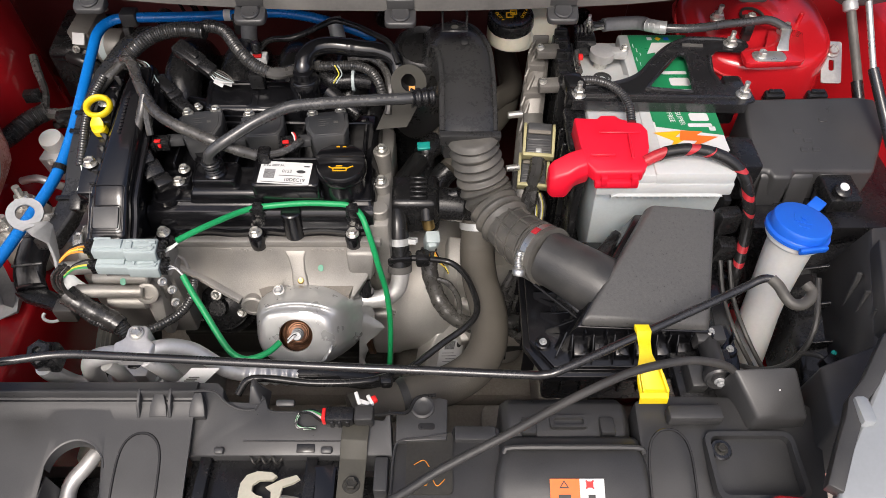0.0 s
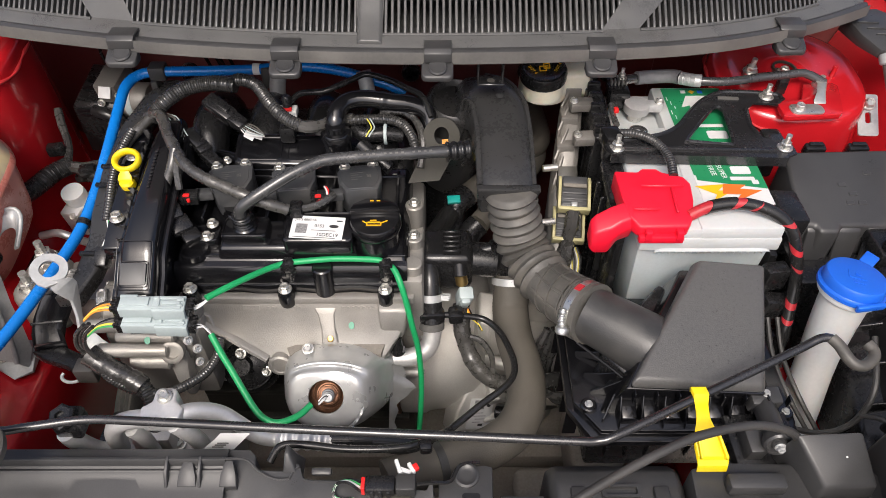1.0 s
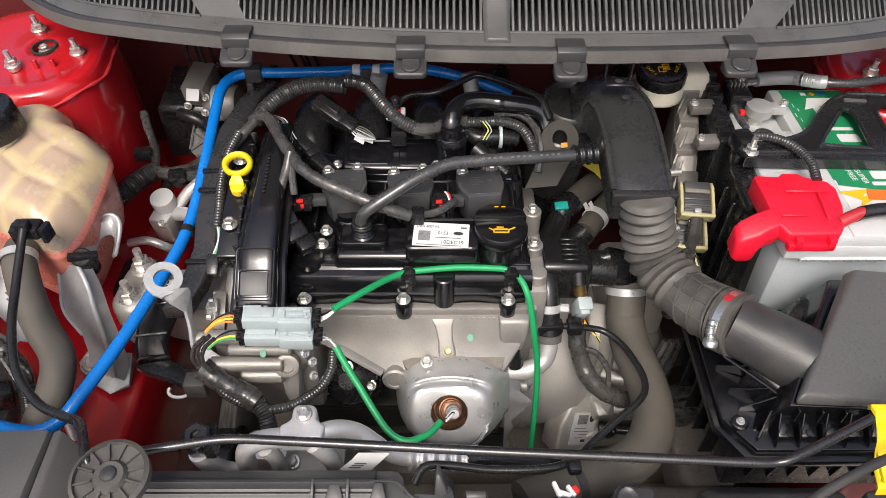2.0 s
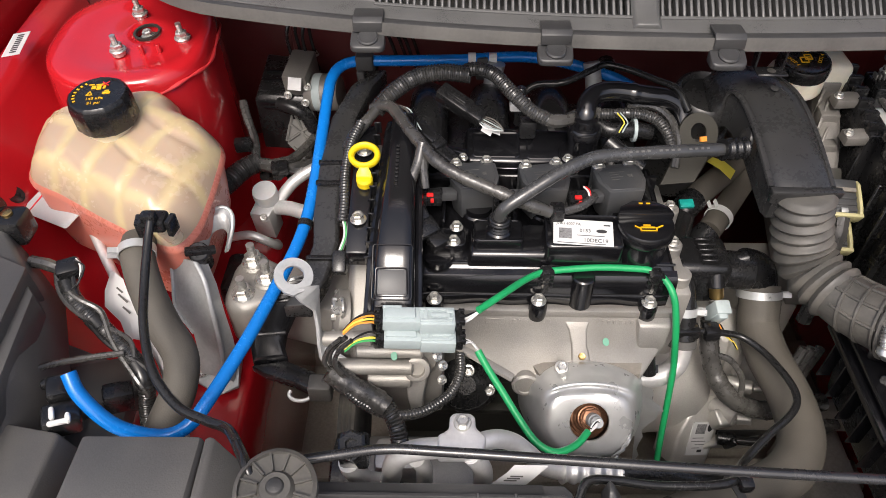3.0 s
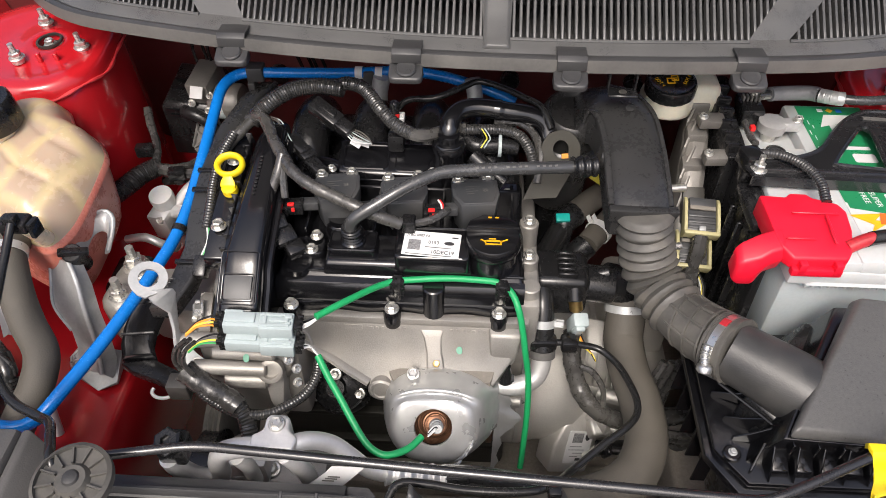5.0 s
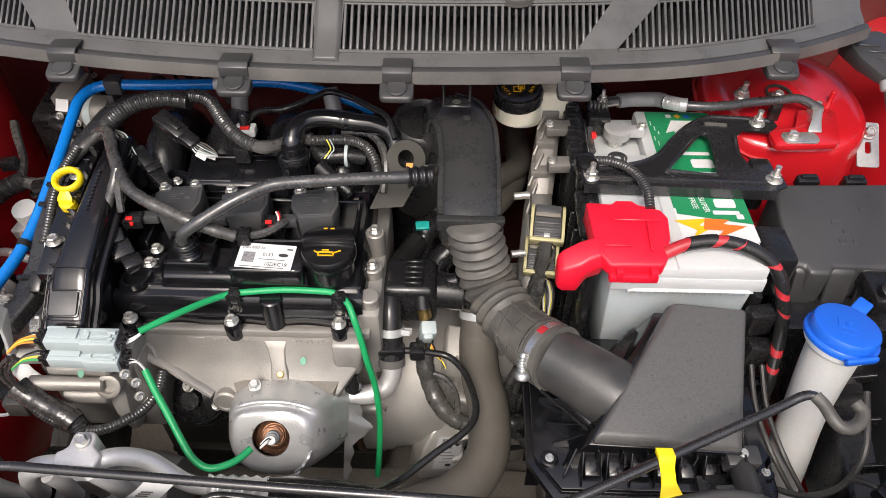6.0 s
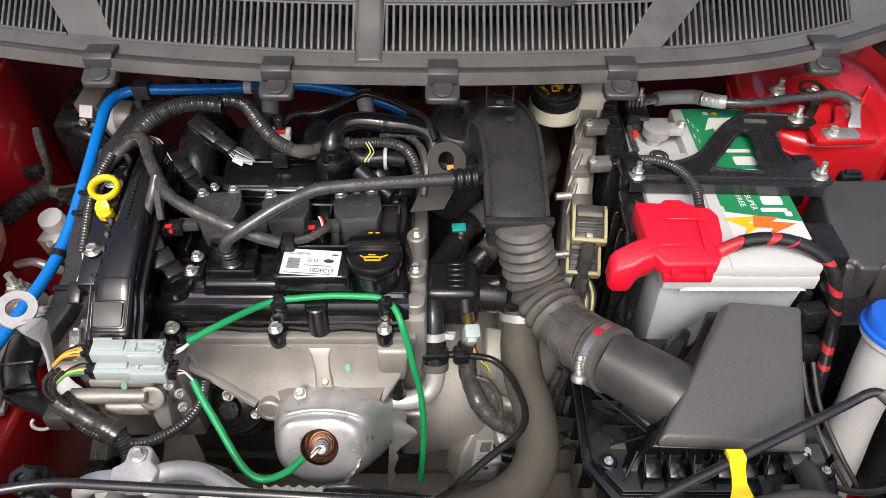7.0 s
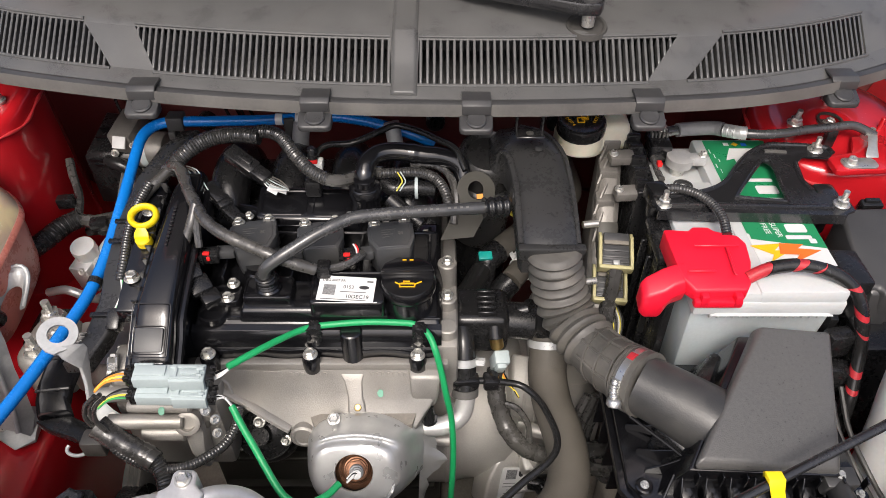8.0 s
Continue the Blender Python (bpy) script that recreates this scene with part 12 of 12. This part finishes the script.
def prop_rod():
    t = thing("prop_rod", (0.0, 0.38, 0.80), "black painted bonnet prop rod lying across the bay", "prop rod")
    bm = B()
    tube(bm, [(-0.478, 0.335, 0.838), (-0.492, 0.352, 0.834), (-0.488, 0.366, 0.828), (-0.470, 0.370, 0.825), (-0.440, 0.377, 0.823), (-0.397, 0.385, 0.820), (-0.340, 0.383, 0.820), (-0.166, 0.373, 0.820), (-0.02, 0.366, 0.820), (0.080, 0.361, 0.820), (0.103, 0.361, 0.820), (0.124, 0.365, 0.825), (0.20, 0.397, 0.835), (0.31, 0.443, 0.851), (0.338, 0.454, 0.858), (0.350, 0.454, 0.859), (0.356, 0.446, 0.857), (0.360, 0.436, 0.854), (0.366, 0.428, 0.851), (0.376, 0.427, 0.850), (0.387, 0.434, 0.850), (0.392, 0.443, 0.851), (0.388, 0.451, 0.853)], 0.0045, 14, 0.004)
    part("rod", bm, M_ROD, t)
    bm = B()
    tube(bm, [(0.350, 0.4545, 0.859), (0.356, 0.446, 0.857), (0.360, 0.436, 0.854), (0.366, 0.428, 0.851), (0.376, 0.427, 0.850), (0.387, 0.434, 0.850), (0.392, 0.443, 0.851), (0.388, 0.452, 0.853)], 0.0060, 14, 0.003)
    part("rubber_hook", bm, M_RUBBER, t, "rubber coated hook end")
    g = thing("pivot_grommet", (-0.477, 0.333, 0.82), "round black rubber pivot grommet of the prop rod", "grommet")
    bm = B()
    lathe(bm, [(0.014, 0), (0.030, 0.001), (0.0325, 0.004), (0.0325, 0.012), (0.029, 0.014), (0.0285, 0.010), (0.015, 0.009), (0.012, 0.014), (0.006, 0.014)], (-0.477, 0.333, 0.842), (0.03, -0.10, 1), 40)
    part("disc", bm, M_RUBBER, g)
    for k in range(12):
        a = 2 * math.pi * k / 12
        q = B()
        box(q, (0.022 * math.cos(a), 0.022 * math.sin(a), 0.0105), (0.014, 0.0016, 0.004), (0, 0, math.degrees(a)))
        q.transform(axis_matrix((-0.477, 0.333, 0.842), (0.03, -0.10, 1)))
        part("rib", q, M_RUBBER, g)
    bm = B()
    lathe(bm, [(0.0075, 0), (0.0080, 0.005), (0.006, 0.008), (0.003, 0.009)], (-0.477, 0.333, 0.850), (0.03, -0.10, 1), 16)
    part("pin", bm, M_MATT, g)
    # yellow clip
    y = thing("rod_clip", (0.22, 0.36, 0.77), "yellow plastic clip holding the prop rod", "clip")
    bm = B()
    rings = []
    for (x, yy, z, w, th) in ((0.2035, 0.407, 0.838, 0.0075, 0.004), (0.2025, 0.402, 0.846, 0.0085, 0.004), (0.2045, 0.393, 0.845, 0.0085, 0.004), (0.206, 0.386, 0.834, 0.007, 0.004), (0.208, 0.376, 0.822, 0.0075, 0.005), (0.212, 0.368, 0.808, 0.012, 0.006), (0.216, 0.360, 0.800, 0.016, 0.007), (0.221, 0.344, 0.788, 0.0175, 0.008), (0.222, 0.342, 0.774, 0.0175, 0.006)):
        rings.append([(x - w, yy - th * 0.4, z - th), (x + w, yy - th * 0.4, z - th), (x + w, yy + th * 0.4, z + th * 0.3), (x - w, yy + th * 0.4, z + th * 0.3)])
    loft(bm, rings, bev=0.002)
    shrink = Matrix.Translation((0.212, 0.380, 0.815)) @ Matrix.Scale(0.86, 4) @ Matrix.Translation((-0.210, -0.374, -0.812))
    bm.transform(shrink)
    part("clip", bm, M_YELLOW, y)
    for dx in (-0.012, 0.012):
        bm = B()
        loft(bm, [[(0.214 + dx - 0.0015, 0.366, 0.806), (0.214 + dx + 0.0015, 0.366, 0.806), (0.214 + dx + 0.0015, 0.366, 0.812), (0.214 + dx - 0.0015, 0.366, 0.812)], [(0.221 + dx * 1.2 - 0.0015, 0.343, 0.788), (0.221 + dx * 1.2 + 0.0015, 0.343, 0.788), (0.221 + dx * 1.2 + 0.0015, 0.343, 0.794), (0.221 + dx * 1.2 - 0.0015, 0.343, 0.794)]], bev=0.001)
        bm.transform(shrink)
        part("rib", bm, M_YELLOW, y)
    # release cable
    c = thing("release_cable", (0.10, 0.32, 0.78), "black bonnet release cable crossing the front panel", "cable")
    bm = B()
    tube(bm, [(-0.10, 0.232, 0.765), (-0.05, 0.243, 0.790), (0.0, 0.264, 0.815), (0.062, 0.291, 0.831), (0.105, 0.313, 0.838), (0.146, 0.333, 0.842), (0.190, 0.352, 0.843), (0.236, 0.365, 0.839), (0.265, 0.370, 0.832), (0.295, 0.371, 0.818), (0.31, 0.37, 0.80)], 0.0044, 12, 0.006)
    part("cable", bm, M_MATT, c)


def corner_boxes():
    # box by the right headlamp
    t = thing("cable_box", (0.335, 0.35, 0.74), "black plastic cover box on the front panel", "cover box", "cover boxes")
    bm = B()
    loft(bm, [[(0.318, 0.326, 0.742), (0.385, 0.330, 0.742), (0.385, 0.385, 0.742), (0.300, 0.385, 0.742)], [(0.323, 0.327, 0.789), (0.375, 0.329, 0.789), (0.366, 0.372, 0.818), (0.299, 0.369, 0.818)]], bev=0.004)
    part("box", bm, M_SLAM, t)
    bm = B()
    lathe(bm, [(0.0018, 0), (0.001, 0.0006)], (0.347, 0.352, 0.8045), (0, -0.5, 0.85), 8)
    part("scratch", bm, M_PAPER, t)
    # left pair
    t = thing("cable_box", (-0.60, 0.35, 0.77), "black plastic cover box on the front panel", "cover box", "cover boxes")
    bm = B()
    loft(bm, [[(-0.668, 0.28, 0.772), (-0.545, 0.28, 0.772), (-0.535, 0.385, 0.772), (-0.662, 0.385, 0.772)], [(-0.652, 0.285, 0.842), (-0.550, 0.285, 0.842), (-0.549, 0.381, 0.846), (-0.649, 0.380, 0.846)]], bev=0.004)
    part("box", bm, M_HEAD, t)
    bm = B()
    loft(bm, [[(-0.548, 0.29, 0.835), (-0.540, 0.29, 0.835), (-0.540, 0.383, 0.842), (-0.548, 0.383, 0.842)], [(-0.505, 0.27, 0.79), (-0.495, 0.27, 0.79), (-0.495, 0.362, 0.79), (-0.505, 0.362, 0.79)]], bev=0.003)
    part("side_web", bm, M_HEAD, t)
    # left headlamp rear housing
    t = thing("headlamp_housing", (-0.80, 0.48, 0.74), "grey-black headlamp rear housing with ribs beside the wing", "headlamp", "headlamps")
    bm = B()
    loft(bm, [[(-0.92, 0.30, 0.72), (-0.745, 0.30, 0.72), (-0.735, 0.47, 0.72), (-0.785, 0.60, 0.75), (-0.845, 0.655, 0.78), (-0.92, 0.655, 0.80)], [(-0.90, 0.30, 0.83), (-0.772, 0.30, 0.815), (-0.758, 0.46, 0.816), (-0.796, 0.585, 0.826), (-0.838, 0.640, 0.842), (-0.90, 0.640, 0.86)]], bev=0.006)
    part("housing", bm, M_HEAD, t)
    bm = B()
    loft(bm, [[(-0.778, 0.30, 0.74), (-0.700, 0.30, 0.74), (-0.695, 0.418, 0.74), (-0.775, 0.428, 0.74)], [(-0.772, 0.30, 0.792), (-0.706, 0.30, 0.79), (-0.704, 0.414, 0.79), (-0.768, 0.424, 0.792)]], bev=0.005)
    part("lower_step", bm, M_HEAD, t)
    for pts, z1 in (([(-0.90, 0.32), (-0.768, 0.32), (-0.7715, 0.445), (-0.784, 0.575), (-0.832, 0.596), (-0.90, 0.62)], 0.8410), ([(-0.80, 0.32), (-0.7585, 0.32), (-0.7560, 0.427), (-0.7720, 0.550), (-0.80, 0.582)], 0.8270)):
        bm = B()
        prism(bm, pts, 0.79, z1, 0.0025)
        part("housing_step", bm, M_HEAD, t)
    bm = B()
    span(bm, (-0.850, 0.628, 0.815), (-0.815, 0.662, 0.850), 0.006)
    part("fixing_lug", bm, M_BLACK, t)
    bm = B()
    lathe(bm, [(0.006, 0), (0.006, 0.003), (0.003, 0.004)], (-0.832, 0.645, 0.850), (0, -0.1, 1), 16)
    part("fixing_pin", bm, M_BRASS, t)
    bm = B()
    cyl(bm, (-0.885, 0.655, 0.84), (-0.850, 0.66, 0.84), 0.018, 18)
    part("adjuster", bm, M_BLACK, t)
    bm = B()
    prism(bm, [(-0.99, 0.25), (-0.815, 0.25), (-0.845, 0.36), (-0.875, 0.43), (-0.99, 0.60)], 0.80, 0.868, 0.004)
    part("lens", bm, M_LENS, t, "clear headlamp lens edge")
    # right headlamp
    t = thing("headlamp_housing", (0.44, 0.42, 0.74), "grey-black headlamp rear housing beside the washer bottle", "headlamp", "headlamps")
    bm = B()
    loft(bm, [[(0.380, 0.30, 0.72), (0.395, 0.385, 0.72), (0.450, 0.400, 0.73), (0.470, 0.55, 0.74), (0.58, 0.55, 0.74), (0.52, 0.28, 0.72)], [(0.392, 0.315, 0.800), (0.398, 0.380, 0.806), (0.462, 0.402, 0.812), (0.486, 0.53, 0.858), (0.58, 0.53, 0.87), (0.52, 0.30, 0.85)]], bev=0.005)
    part("housing", bm, M_SLAM, t)
    bm = B()
    loft(bm, [[(0.462, 0.410, 0.775), (0.470, 0.404, 0.775), (0.486, 0.50, 0.78), (0.478, 0.506, 0.78)], [(0.466, 0.412, 0.838), (0.474, 0.406, 0.838), (0.490, 0.50, 0.866), (0.482, 0.506, 0.866)]], bev=0.002)
    part("side_wall", bm, M_SLAM, t)
    for y in (0.43, 0.455, 0.48):
        bm = B()
        box(bm, (0.470, y, 0.80), (0.006, 0.004, 0.06), (-12, 0, 0), 0.001)
        part("wall_rib", bm, M_SLAM, t)
    bm = B()
    loft(bm, [[(0.372, 0.25, 0.79), (0.345, 0.21, 0.79), (0.56, 0.21, 0.79), (0.56, 0.42, 0.84), (0.46, 0.40, 0.84)], [(0.366, 0.262, 0.838), (0.340, 0.21, 0.832), (0.56, 0.21, 0.84), (0.56, 0.42, 0.872), (0.450, 0.382, 0.872)]], bev=0.004)
    part("lens", bm, M_LENS, t, "clear headlamp lens edge")
    bm = B()
    rings = []
    for (x, y, z) in ((0.352, 0.235, 0.836), (0.372, 0.272, 0.842), (0.385, 0.295, 0.848), (0.392, 0.312, 0.852), (0.410, 0.330, 0.860), (0.440, 0.372, 0.874)):
        rings.append([(x - 0.009, y + 0.005, z - 0.012), (x + 0.003, y - 0.003, z - 0.012), (x + 0.003, y - 0.003, z + 0.003), (x - 0.009, y + 0.005, z + 0.002)])
    loft(bm, rings, bev=0.002)
    part("lens_trim", bm, M_SLAM, t)
    bm = B()
    span(bm, (0.386, 0.290, 0.835), (0.400, 0.318, 0.858), 0.004)
    part("clear_lug", bm, M_LENS, t, "clear plastic lug")
    # black liner below the washer neck
    bm = B()
    loft(bm, [[(0.408, 0.345, 0.66), (0.58, 0.345, 0.66), (0.60, 0.600, 0.66), (0.425, 0.600, 0.66)], [(0.420, 0.36, 0.715), (0.58, 0.36, 0.73), (0.60, 0.59, 0.80), (0.440, 0.59, 0.75)]], bev=0.006)
    li = thing("splash_liner", (0.50, 0.47, 0.66), "black plastic splash liner behind the washer bottle", "liner")
    part("panel", bm, M_BLACK, li)
    for k in range(4):
        bm = B()
        y = 0.40 + 0.045 * k
        loft(bm, [[(0.43, y, 0.722 + 0.012 * k), (0.43, y + 0.004, 0.722 + 0.012 * k), (0.43, y + 0.004, 0.734 + 0.012 * k), (0.43, y, 0.734 + 0.012 * k)], [(0.57, y, 0.74 + 0.016 * k), (0.57, y + 0.004, 0.74 + 0.016 * k), (0.57, y + 0.004, 0.752 + 0.016 * k), (0.57, y, 0.752 + 0.016 * k)]], bev=0.001, seg=1)
        part("rib", bm, M_BLACK, li)
    # red bumper corner
    bm = B()
    loft(bm, [[(0.300, 0.20, 0.77), (0.355, 0.20, 0.77), (0.358, 0.250, 0.775), (0.322, 0.254, 0.775), (0.305, 0.246, 0.772)], [(0.302, 0.20, 0.786), (0.354, 0.20, 0.786), (0.356, 0.248, 0.784), (0.324, 0.251, 0.784), (0.308, 0.244, 0.784)]], bev=0.004)
    solo("bumper_corner", bm, M_RED, "glossy red painted bumper corner by the headlamp", "bumper")
    # raised bonnet standing over the scuttle
    t = thing("bonnet", (-0.14, 1.16, 1.06), "raised red bonnet with a dark lined underside", "bonnet")
    m = pose(-0.14, 1.16, 1.06, -72, 0, 0)
    bm = B()
    prism(bm, rounded(-0.66, -0.86, 0.66, 0.0, 0.08, 6), 0.010, 0.022, 0.004, m=m)
    part("skin", bm, M_RED, t)
    bm = B()
    prism(bm, rounded(-0.62, -0.82, 0.62, -0.03, 0.06, 6), 0.0, 0.009, 0.003, m=m)
    part("lining", bm, M_GASKET, t, "dark felt lining")
    # left outer wing with sticker
    bm = B()
    loft(bm, [[(-1.05, y, 0.70), (-1.05, y, 0.93 + k), (-0.985, y, 0.955 + k), (-0.955, y, 0.945 + k), (-0.965, y, 0.86 + k), (-0.965, y, 0.70)] for y, k in ((0.45, -0.02), (0.65, 0.0), (0.85, 0.02), (1.1, 0.04), (1.3, 0.05))], bev=0.006)
    solo("wing_left", bm, M_RED, "glossy red painted front wing", "wing", group="wings")
    bm = B()
    loft(bm, [[(0.77, y, 0.70), (0.77, y, 0.93 + k), (0.705, y, 0.955 + k), (0.675, y, 0.945 + k), (0.685, y, 0.86 + k), (0.685, y, 0.70)] for y, k in ((0.45, -0.02), (0.65, 0.0), (0.85, 0.02), (1.1, 0.04), (1.3, 0.05))], bev=0.006)
    solo("wing_right", bm, M_RED, "glossy red painted front wing", "wing", group="wings")
    s = thing("rail_sticker", (-0.91, 0.905, 0.91), "white printed bar code sticker on the red rail", "sticker")
    m = pose(-0.912, 0.905, 0.9115, 4, -4, -76)
    bm = B()
    box(bm, (0, 0, 0), (0.07, 0.022, 0.0006))
    bm.transform(m)
    part("paper", bm, M_PAPER, s)
    for k in range(9):
        bm = B()
        box(bm, (-0.026 + 0.0065 * k, 0.001, 0.0005), (0.0036, 0.008, 0.0003))
        bm.transform(m)
        part("print_bar", bm, M_PRINT, s)


front_panel()
snorkel()
latch()
prop_rod()
corner_boxes()
